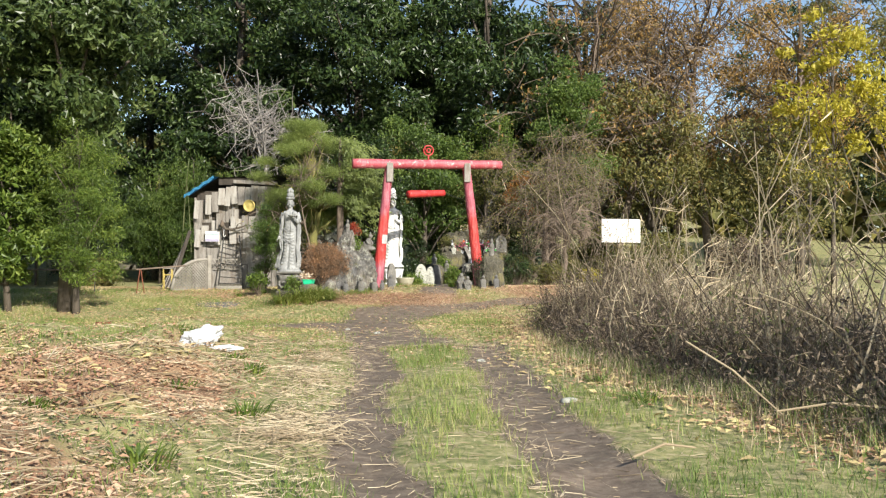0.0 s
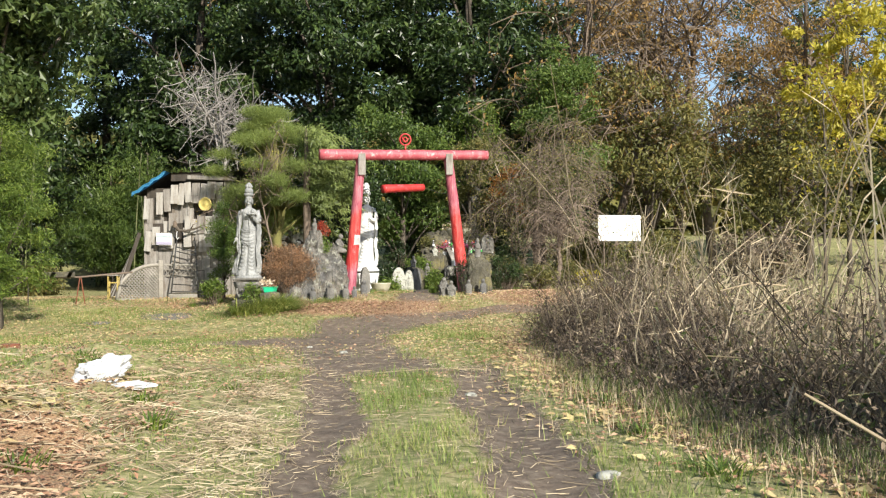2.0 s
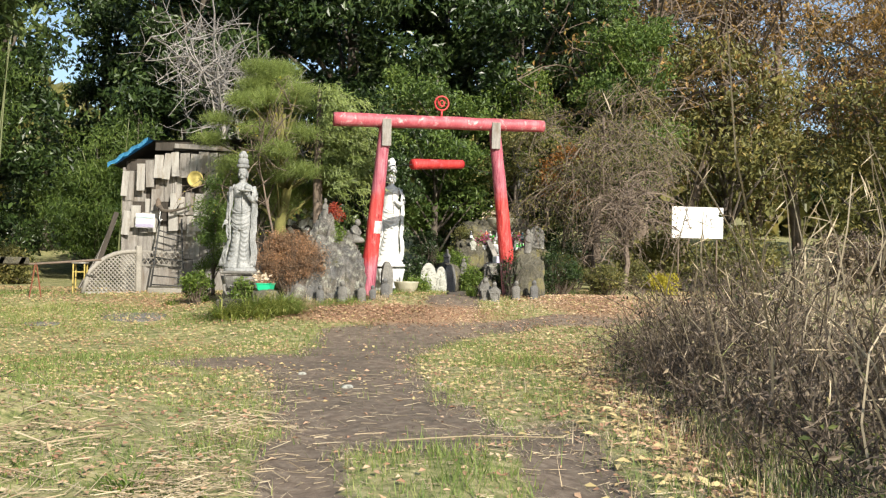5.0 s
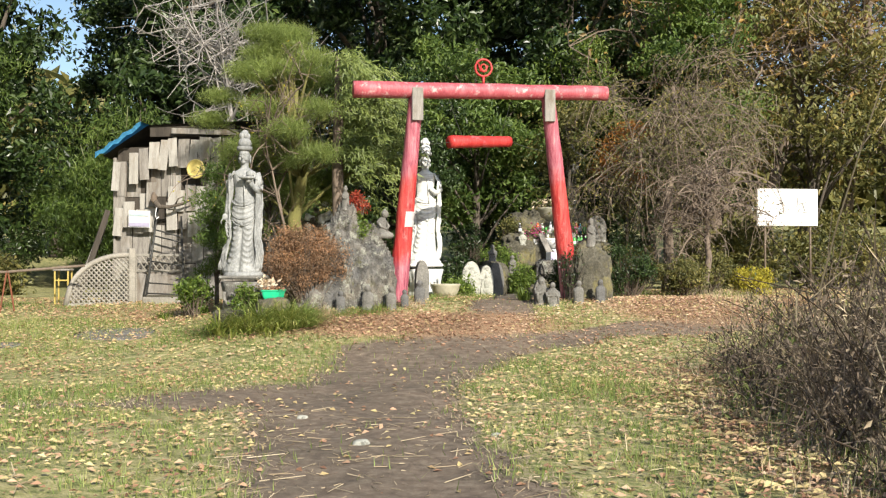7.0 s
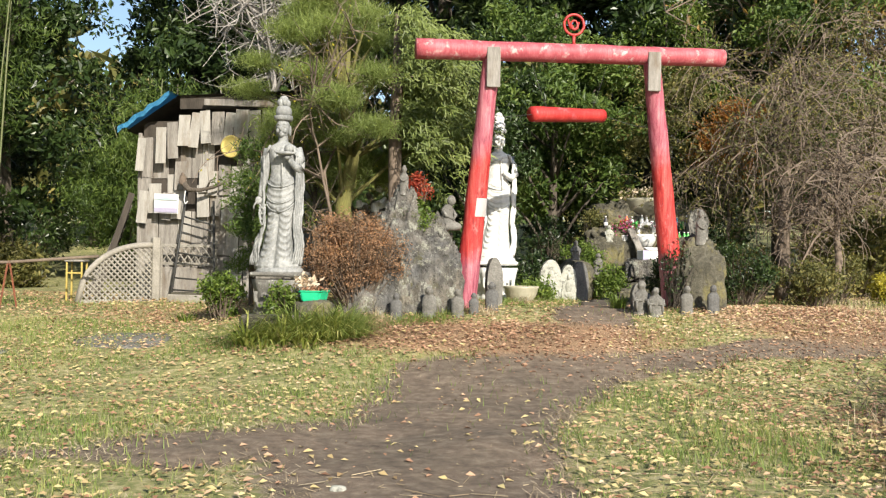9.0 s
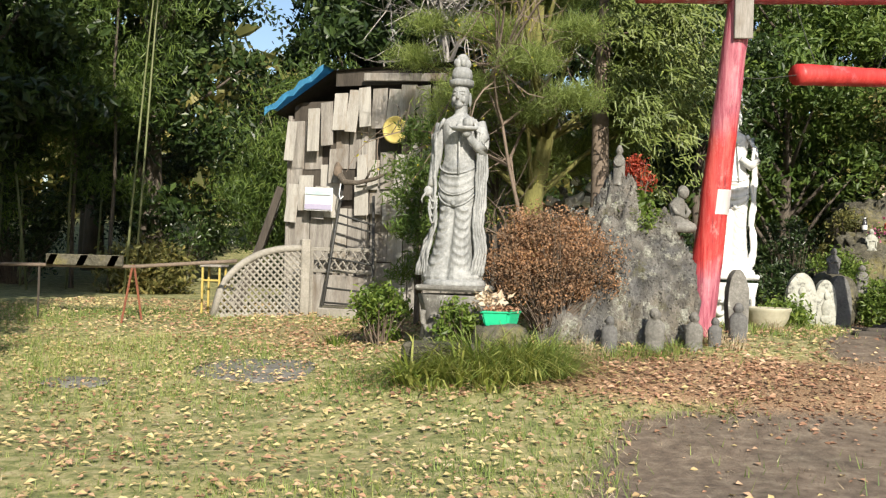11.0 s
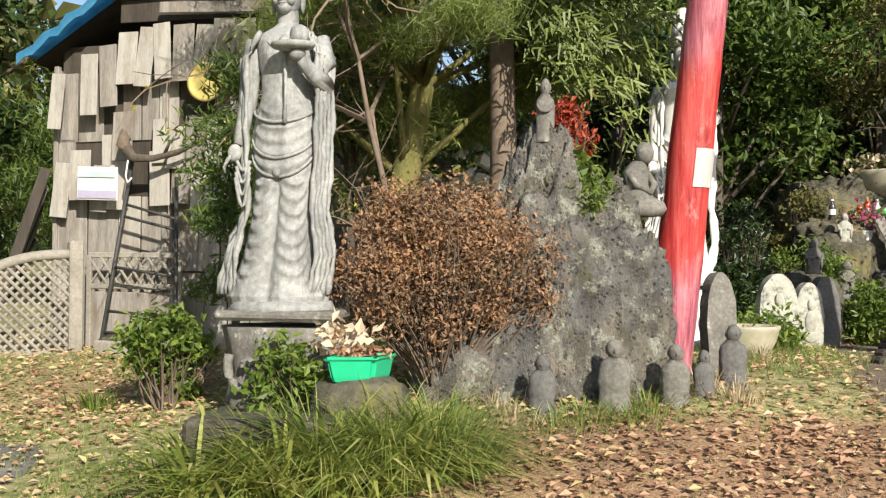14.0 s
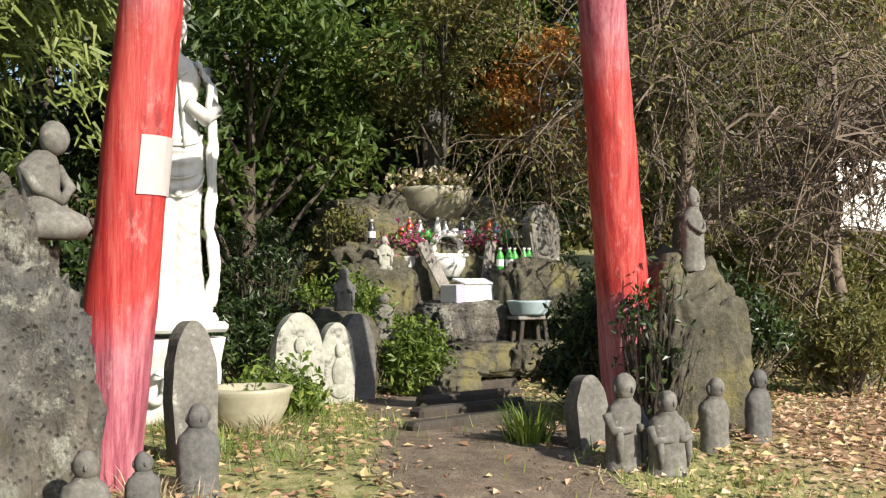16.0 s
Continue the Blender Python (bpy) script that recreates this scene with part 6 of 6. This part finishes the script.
for i, (x, y) in enumerate([(-3.6, -14.2), (-4.3, -13.2), (-3.3, -15.6), (-4.9, -15.0), (-3.8, -17.2), (-3.1, -18.3), (-5.2, -17.4), (-4.4, -19.3), (-3.5, -20.4), (-2.9, -13.0), (-4.6, -12.2), (-5.6, -13.6), (0.35, -16.0), (0.5, -14.6), (0.3, -17.6), (0.75, -12.8)]):
    straps("weed_tuft", x, y, "fresh green weed tuft among straw and dead leaves", 80, 0.13 + 0.03 * (i % 3), 280 + i, "bright", 0.011, 0.24, 1.0)
for i, (x, y) in enumerate([(-2.35, -1.15), (-2.0, -1.15), (-1.6, -1.0), (-1.2, -0.5), (-2.6, -1.2), (-0.8, 0.3), (-0.5, 0.8), (-1.62, -0.75), (-0.2, 1.2), (-1.1, -0.75), (-2.15, -1.3), (-1.75, -1.2), (-2.45, -0.9)]):
    straps("dry_grass_clump", x, y, "tuft of dry brownish grass at the rock's foot", 90, 0.19, 220 + i, "straw" if i % 3 == 0 else "grass", 0.005, 0.26, 0.9)
bush("vine_shrub", 1.36, 0.06, "sparse dark-leaved climber round the gate post", "evergreen", (0.2, 0.16, 0.5), 16, 420, 0.05, 171, 70, 0.5, 0.16, twig="bark")
straps("green_tuft", 0.62, 0.02, "dark green grass tuft at the path's edge", 170, 0.26, 240, "bright", 0.008, 0.12, 0.7)
straps("green_tuft", -4.9, -0.1, "green grass tuft on the lawn", 90, 0.2, 241, "bright", 0.008, 0.2, 0.7)

tree("maple_tree", 2.25, 5.0, 4.3, "light maple with yellow-green leaves shading the lantern", "olive", 0.9, 0.50, 26, 5200, 0.075, 0.05, 96, clump_r=0.32)

# left cypress and shrub at the clearing's edge
BX, BY = -8.3, -2.8
tree("cypress_bush", BX, BY, 4.9, "dense bright green conifer bush at the clearing's edge", "bright", 1.05, 0.0, 80, 24000, 0.09, 0.08, 300, aspect=0.2, droop=0.2, clump_r=0.36)
tree("cypress_bush", BX - 1.6, BY + 0.4, 5.2, "tall leafy bush with yellow-green tips", "bright", 1.2, 0.0, 60, 12000, 0.17, 0.08, 301, aspect=0.4, clump_r=0.40)

# third bush, beyond the left edge of view, added to widen the shade
tree("cypress_bush", BX - 3.4, BY - 0.2, 6.0, "tall leafy evergreen bush added past the view's edge for shade", "evergreen", 1.4, 0.0, 80, 22000, 0.13, 0.1, 302, clump_r=0.55)


# tree out of view, added so that its shadow darkens the thicket
tree("unseen_shade_tree", 5.6, -24.2, 5.4, "unseen leafy tree added beside the track to shade the thicket", "olive", 1.8, 0.15, 50, 7000, 0.13, 0.1, 303, clump_r=0.6)


# ---- signboard ----
e = thing("signboard", 6.13, 3.2, gz(6.1, 3.2), "plain white signboard on two thin metal legs", "sign", "", 8)
part("panel", box((1.26, 0.03, 0.70), pose(0, 0, 1.62), 0.006), M["white"], e)
part("border", box((1.28, 0.02, 0.72), pose(0, 0.012, 1.62), 0.004), M["concrete"], e)
for x, z, w, h, a in ((0.2, 1.72, 0.02, 0.2, 8), (0.31, 1.70, 0.17, 0.018, -12), (0.33, 1.62, 0.02, 0.16, -20), (0.38, 1.52, 0.14, 0.016, 4), (0.22, 1.55, 0.016, 0.12, 30), (-0.1, 1.66, 0.1, 0.012, 3)):
    part("faded_stroke", box((w, 0.004, h), pose(x, -0.018, z, 0, a, 0), 0), M["jizo"], e)
for x in (-0.45, 0.5):
    bm = bmesh.new()
    add_tube(bm, [(x, 0.04, -0.1), (x, 0.04, 1.9)], 0.02, 8)
    part("leg", bm, M["twig"], e, "thin grey metal leg", True)


# ---- thicket, reeds, grass and litter ----
def make_thicket():
    rng = rng_of(70)
    n = 5200
    y = rng.uniform(-26, -3.6, n)
    w = rng.beta(1.0, 1.9, n) * np.interp(y, [-26, -8, -4], [7, 7, 3.6])
    x = thicket_edge(y) + w + rng.normal(size=n) * 0.12
    z = ground_z(x, y)
    h = np.clip(rng.normal(1.0, 0.32, n) * np.clip(0.35 + w / 0.9, 0.35, 1.25), 0.15, 1.9)
    lump = np.array([noise.noise((p_ * 0.7, q_ * 0.7, 7.0)) for p_, q_ in zip(x, y)])
    h = h * np.clip(0.9 + 1.1 * lump, 0.3, 1.5) * np.interp(y, [-24, -14, -9, -4], [0.62, 0.66, 1.0, 0.95])
    h = h * np.interp(w, [0, 0.9, 2.0, 7], [1, 1, 0.72, 0.5])
    p0 = np.stack([x, y, z], 1)
    d = unit(np.stack([rng.normal(size=n) * .45, rng.normal(size=n) * .45, np.ones(n)], 1))
    arr, tips = spray(rng, p0, d, h, 4, 0.14, 0.008, 0.004)
    nodes = arr[0].reshape(-1, 6, 3).mean(1)
    m = 19000
    b = nodes[rng.integers(0, len(nodes), m)]
    arr2, t2 = spray(rng, b, unit(rng.normal(size=(m, 3)) + np.array([0, 0, 0.35])), rng.uniform(.12, .4, m), 2, 0.05, 0.004, 0.002)
    v, f = join_arrays([arr, arr2])
    far = v[f[:, 0], 0] - thicket_edge(v[f[:, 0], 1]) > 1.7 + 0.5 * patchy(v[f[:, 0], 0], v[f[:, 0], 1], 0.6, 33)
    ob = np_mesh("pale_stalks", v, f[far], M["dry"])
    tagged(ob, "bleached dry weed stalks behind the thicket", "weeds", kind="stuff")
    ob = np_mesh("thicket_stems", v, f[~far], M["thicket"])
    tagged(ob, "tangle of withered brown weed stems beside the track", "thicket", kind="stuff")
    nodes2 = arr2[0].reshape(-1, 6, 3).mean(1)
    m = 62000
    pos = nodes2[rng.integers(0, len(nodes2), m)] + rng.normal(size=(m, 3)) * .035
    leafy = smooth01(0.3 + 1.6 * patchy(pos[:, 0], pos[:, 1], 0.8, 30)) * np.interp(pos[:, 1], [-18, -12, -9, -5], [0.2, 0.35, 0.9, 0.8])
    green = rng.uniform(0, 1, m) < leafy
    v, f = leaf_arrays(rng, pos[green], 0.055, 0.45, 0.3)
    ob = np_mesh("weed_leaves", v, f, M["weedgreen"])
    tagged(ob, "olive green leaves still on the weed thicket", "leaves", kind="stuff")
    v, f = leaf_arrays(rng, pos[~green], 0.06, 0.4, 0.6)
    ob = np_mesh("withered_leaves", v, f, M["thicket"])
    tagged(ob, "curled brown leaves hanging in the weed thicket", "leaves", kind="stuff")
    n = 420
    y = rng.uniform(-24, -7, n)
    x = thicket_edge(y) + 0.2 + rng.beta(1.2, 1.6, n) * 6.0
    p0 = np.stack([x, y, ground_z(x, y)], 1)
    d = unit(np.stack([rng.normal(size=n) * .3, rng.normal(size=n) * .25, np.ones(n)], 1))
    arr, tips = spray(rng, p0, d, rng.gamma(5, .3, n), 5, 0.02, 0.011, 0.005)
    parts = [arr]
    k = tips[rng.integers(0, n, 1600)] - np.array([0, 0, 1]) * rng.uniform(0, .5, (1600, 1))
    parts.append(leaf_arrays(rng, k, 0.26, 0.05, 0.7)[0:2])
    v, f = join_arrays(parts)
    ob = np_mesh("reeds", v, f, M["dry"])
    tagged(ob, "tall pale dry reed stalks above the thicket", "reeds", kind="stuff")
    # bent stalks lying out of the thicket
    for i, (a, b) in enumerate([((2.1, -14.8, 1.05), (1.35, -15.1, 1.02)), ((2.15, -14.7, 1.02), (1.75, -15.0, 0.86)), ((0.33, -18.6, 0.61), (0.84, -19.2, 0.12)), ((-0.61, -20.3, 0.05), (-0.22, -20.3, 0.1)), ((0.75, -19.3, 0.16), (1.5, -19.5, 0.2)), ((3.2, -6.8, 1.5), (3.5, -7.4, 0.5))]):
        e = thing("fallen_reed", *a[:2], a[2], "pale dry reed stalk bent out of the thicket", "reed", "bent reeds")
        bm = bmesh.new()
        add_tube(bm, [(0, 0, 0), Vector(b) * 0.5 - Vector(a) * 0.5 + Vector((0, 0, .05)), Vector(b) - Vector(a)], [.008, .009, .006], 6)
        part("stalk", bm, M["straw"], e)


make_thicket()


def make_grass():
    rng = rng_of(80)
    n = 640000
    x, y = rng.uniform(-12, 9, n), -24 + 26 * rng.uniform(0, 1, n)
    p = 1 - 0.97 * dirt_amount(x, y)
    p = p * (1 - 0.55 * litter_amount(x, y))
    patch = 0.6 * patchy(x, y, 0.9, 7) + 0.35 * patchy(x, y, 2.6, 8)
    p = p * (1 - 0.75 * smooth01((x - thicket_edge(y) + 1.3) / 0.9))
    p *= np.clip(0.45 + 1.5 * patch + 0.5 * patchy(x, y, 5.5, 9), 0.05, 1.0)
    p *= np.clip(0.6 + (y + 22) / 30, 0.5, 1.0)
    k = rng.uniform(0, 1, n) < p * 0.75
    x, y, patch = x[k], y[k], patch[k]
    n = len(x)
    z = ground_z(x, y) - 0.01
    tall = np.clip(0.045 + 0.05 * patch + rng.gamma(2, .012, n), 0.02, 0.2)
    strip = np.exp(-((x - (rut_x(y, 0) + rut_x(y, 1)) / 2) / 0.35) ** 2) * (y < -9)
    tall = tall * (1 + 0.5 * strip)
    a = rng.uniform(0, 2 * math.pi, n)
    out = np.stack([np.cos(a), np.sin(a), np.zeros(n)], 1)
    side = np.stack([-np.sin(a), np.cos(a), np.zeros(n)], 1) * 0.0040
    b = np.stack([x, y, z], 1)
    t = b + out * (tall * rng.uniform(.2, 1.1, n))[:, None] + np.array([0, 0, 1.0]) * tall[:, None]
    v = np.stack([b - side, b + side, t], 1).reshape(-1, 3)
    ob = np_mesh("grass", v, np.arange(3 * n).reshape(n, 3), M["grass"])
    tagged(ob, "short worn grass with yellowed blades", "grass", kind="stuff")
    n = 260000
    x, y = rng.uniform(-9, 5, n), rng.uniform(-24, 0, n)
    q = dirt_amount(x, y)
    k = rng.uniform(0, 1, n) < np.clip(4 * q * (1 - q), 0, 1) * 0.6 + 0.16 * (q < 0.5) * smooth01(0.45 + 1.4 * patchy(x, y, 1.3, 31)) + 0.012 * (q > 0.9)
    x, y = x[k], y[k]
    n = len(x)
    a = rng.uniform(0, 2 * math.pi, n)
    out = np.stack([np.cos(a), np.sin(a), np.zeros(n)], 1)
    side = np.stack([-np.sin(a), np.cos(a), np.zeros(n)], 1) * 0.0036
    b = np.stack([x, y, ground_z(x, y) + 0.004], 1)
    L = rng.uniform(.03, .11, n)[:, None]
    t = b + out * L + np.array([0, 0, 1.0]) * L * rng.uniform(.1, .5, (n, 1))
    v = np.stack([b - side, b + side, t], 1).reshape(-1, 3)
    ob = np_mesh("dry_grass", v, np.arange(3 * n).reshape(n, 3), M["straw"])
    tagged(ob, "bleached dry grass lying along the bare earth", "grass", kind="stuff")
    # taller weeds at the edges
    n = 30000
    y = np.where(rng.uniform(0, 1, n) < 0.8, rng.uniform(-24, -11, n), rng.uniform(-11, 1.5, n))
    side_x = np.where(rng.uniform(0, 1, n) < .7, thicket_edge(y) - rng.gamma(1.2, .26, n) + 0.35, -8.5 - rng.gamma(1.5, .8, n))
    x = side_x
    z = ground_z(x, y)
    tall = rng.uniform(.05, .22, n)
    a = rng.uniform(0, 2 * math.pi, n)
    out = np.stack([np.cos(a), np.sin(a), np.zeros(n)], 1)
    side = np.stack([-np.sin(a), np.cos(a), np.zeros(n)], 1) * 0.004
    b = np.stack([x, y, z - .01], 1)
    t = b + out * (tall * rng.uniform(.1, .8, n))[:, None] + np.array([0, 0, 1.0]) * tall[:, None]
    v = np.stack([b - side, b + side, t], 1).reshape(-1, 3)
    h_ = n // 2
    ob = np_mesh("dry_weeds", v[3 * h_:], np.arange(3 * (n - h_)).reshape(n - h_, 3), M["straw"])
    tagged(ob, "dry straw-coloured weeds along the edges", "weeds", kind="stuff")
    n = h_
    ob = np_mesh("weeds", v[:3 * n], np.arange(3 * n).reshape(n, 3), M["grass"])
    tagged(ob, "taller green and yellow weeds along the edges", "weeds", kind="stuff")


make_grass()


def make_litter():
    rng = rng_of(90)

    def strew(name, n, amount, mat, size, label, aspect=0.62, base=0.0, lift=0.018):
        x, y = rng.uniform(-10, 8, n), rng.uniform(-24, 4.5, n)
        k = rng.uniform(0, 1, n) < np.maximum(amount(x, y), base)
        x, y = x[k], y[k]
        c = np.stack([x, y, ground_z(x, y) + lift * (1 - 0.7 * dirt_amount(x, y)) + rng.uniform(0, .02, len(x)) * (1 - 0.6 * dirt_amount(x, y))], 1)
        v, f = leaf_arrays(rng, c, size, aspect, 0.0, 0.85, 0.6, 0.14)
        ob = np_mesh(name, v, f, M[mat])
        tagged(ob, label, "leaf litter", kind="stuff")

    strew("fallen_leaves", 340000, lambda x, y: litter_amount(x, y) * (1 - 0.65 * dirt_amount(x, y) * smooth01((y + 1.6) / 0.8)), "litter", 0.042, "thick layer of rust-brown fallen leaves")
    strew("scattered_leaves", 150000, lambda x, y: 0.42 * (1 - 0.9 * dirt_amount(x, y)) * smooth01((y + 12) / 5), "paleleaf", 0.044, "scattered pale yellow fallen leaves", 0.6)
    strew("brown_leaves", 110000, lambda x, y: 0.36 * (1 - 0.88 * dirt_amount(x, y)) * smooth01((y + 16) / 5), "litter", 0.042, "scattered small brown fallen leaves")
    strew("large_dead_leaves", 90000, lambda x, y: 0.7 * np.exp(-((x - thicket_edge(y) + 0.3) / 0.5) ** 2) * (y < -5) + 0.35 * smooth01((-3.4 - x) / 0.8) * smooth01((-12.5 - y) / 2) * smooth01(0.4 + 1.6 * patchy(x, y, 0.8, 2)), "paleleaf", 0.085, "large pale curled dead leaves beside the track", 0.5)
    # straw on the rut sides and the left heap
    n = 24000
    y = -24 + 14.5 * rng.beta(1, 1.5, n)
    x = np.where(rng.uniform(0, 1, n) < 0.6, -3.2 - rng.gamma(1.4, 1.3, n), rut_x(y, 0) - 0.62 + rng.normal(size=n) * 0.22)
    keep = rng.uniform(0, 1, n) < 0.3 + 0.7 * smooth01(0.5 + 1.2 * patchy(x, y, 0.9, 6))
    x, y, n = x[keep], y[keep], int(keep.sum())
    c = np.stack([x, y, ground_z(x, y) + 0.015 + rng.uniform(0, .03, n)], 1)
    a = rng.uniform(0, 2 * math.pi, n)
    d = np.stack([np.cos(a), np.sin(a), rng.normal(size=n) * .18], 1)
    L = rng.gamma(1.6, .028, n)[:, None]
    v, f = prisms(c - d * L, c + d * L, .0034, .0024)
    ob = np_mesh("straw", v, f, M["straw"])
    tagged(ob, "cut straw and dry stalks strewn by the ruts", "straw", kind="stuff")
    n = 2800
    y = rng.uniform(-24, -7, n)
    x = np.where(rng.uniform(0, 1, n) < 0.5, rut_x(y, 0), rut_x(y, 1)) + rng.normal(size=n) * 0.55
    c = np.stack([x, y, ground_z(x, y) + 0.012], 1)
    a = rng.uniform(0, 2 * math.pi, n)
    d = np.stack([np.cos(a), np.sin(a), rng.normal(size=n) * .08], 1)
    L = rng.gamma(2.0, .022, n)[:, None]
    v, f = prisms(c - d * L, c + d * L, .0028, .0018)
    ob = np_mesh("straw_crumbs", v, f, M["straw"])
    tagged(ob, "short straw bits trodden into the wheel ruts", "straw", kind="stuff")
    n = 90
    y = rng.uniform(-22, -11, n)
    x = -3.2 - rng.gamma(1.5, .9, n)
    c = np.stack([x, y, ground_z(x, y) + 0.05], 1)
    a = rng.uniform(0, 2 * math.pi, n)
    d = np.stack([np.cos(a), np.sin(a), rng.normal(size=n) * .15], 1)
    v, f = prisms(c - d * .2, c + d * .2, .006, .004)
    ob = np_mesh("dry_sticks", v, f, M["straw"])
    tagged(ob, "thick dry stalks lying on the leaf heap", "sticks", kind="stuff")


make_litter()
e = thing("plastic_bag", -4.05, -13.6, gz(-4.05, -13.6) - 0.02, "crumpled translucent white plastic bag on the grass", "plastic bag")
bm = bmesh.new()
bmesh.ops.create_icosphere(bm, subdivisions=4, radius=1.0)
for v_ in bm.verts:
    q = v_.co * 1.8
    v_.co = v_.co * (0.8 + 0.35 * noise.noise(q) + 0.25 * abs(noise.noise(q * 2.6)))
    v_.co = Vector((v_.co.x * .27 + 0.10 * v_.co.z, v_.co.y * .17, v_.co.z * .17 + .12))
M["film"] = surface("crumpled_plastic_film", [(0.3, (0.45, 0.46, 0.46)), (0.7, (0.66, 0.67, 0.67))], 8, 0.35, 30, 0.6, 0.02)
part("sheet", bm, M["film"], e)
bm = bmesh.new()
bmesh.ops.create_icosphere(bm, subdivisions=3, radius=1.0)
for v_ in bm.verts:
    q = v_.co * 2.2 + Vector((4, 1, 0))
    v_.co = v_.co * (0.75 + 0.45 * noise.noise(q) + 0.2 * abs(noise.noise(q * 2.6)))
    v_.co = Vector((v_.co.x * .24 + .30, v_.co.y * .11 - .22, v_.co.z * .05 + .01))
part("torn_flap", bm, M["film"], e, "torn trailing flap of plastic film")
sx, sy = -6.44, -8.39
e = thing("tree_stump", sx, sy, gz(sx, sy) - 0.03, "short reddish-brown stump at the edge of the lawn", "stump")
bm = bmesh.new()
add_loft(bm, [(0, .17, .16, 0, 0), (.06, .145, .14, 0, 0), (.2, .13, .125, .01, 0), (.235, .125, .12, .01, 0), (.24, .08, .08, .01, 0)], 20, lambda a, q: 1 + 0.07 * math.sin(5 * a))
rough_up(bm, 0.012, 9)
part("trunk", bm, M["rust"], e, smooth=True)
rng = rng_of(77)
e = thing("brush_heap", sx + 1.05, sy - 0.25, gz(sx + 1.05, sy - 0.25), "low heap of dark cut twigs on the grass", "brush heap")
c = rng.normal(size=(160, 3)) * np.array([0.2, 0.14, 0.035]) + np.array([0, 0, 0.07])
d = unit(rng.normal(size=(160, 3)) * np.array([1, 1, 0.35]))
v, f = prisms(c - d * 0.14, c + d * 0.14, .006, .003)
np_mesh("twigs", v, f, M["bark"], e)
e = thing("fallen_stick", -0.9, -11.6, gz(-0.9, -11.6) + 0.02, "thin pale stick lying across the ruts", "stick")
bm = bmesh.new()
add_tube(bm, [(-.5, 0, 0), (.1, .03, .03), (.75, 0.02, .02)], [.006, .006, .004], 6)
part("stick", bm, M["straw"], e)
for i, (x, y, s) in enumerate([(-1.7, -8.6, .07), (-0.75, -8.4, .05), (-2.2, -7.4, .05), (-0.55, -13.4, .07), (-0.35, -17.5, .08)]):
    make_rock("pebble", x, y, gz(x, y), (s, s * .8, s * .5), "small pale stone on the bare earth", "lichen", 70 + i, 0.15, 0, 2, "stone")
for i, (x, y, s) in enumerate([(-5.2, -1.3, .66), (-6.6, -2.1, .3)]):
    slab = make_rock("paving_slab", x, y, gz(x, y), (s, s * .7, .02), "flat grey stone slab sunk in the lawn", "jizo", 80 + i, 0.1, 0, 3, "paving stone")
    slope = math.degrees(math.atan2(gz(x, y + 0.4) - gz(x, y - 0.4), 0.8))
    slab.matrix_world = pose(x, y, gz(x, y) + 0.004, slope, 0, 0)

# distant hill and woods that close the view
rng = rng_of(99)
n = 26000
a = rng.uniform(-1.25, 1.25, n)
rad = rng.uniform(45, 62, n)
cx, cy = np.sin(a) * rad, np.cos(a) * rad - 8
hz = rng.uniform(0, 1, n) ** 0.8 * (9.0 + 1.3 * np.sin(a * 9) + 0.9 * np.sin(a * 23))
v, f = leaf_arrays(rng, np.stack([cx, cy, 1.5 + hz], 1), 1.3, 0.6)
ob = np_mesh("far_woods", v, f, M["olive"])
tagged(ob, "far wooded hill beyond the grove", "woods", kind="stuff")
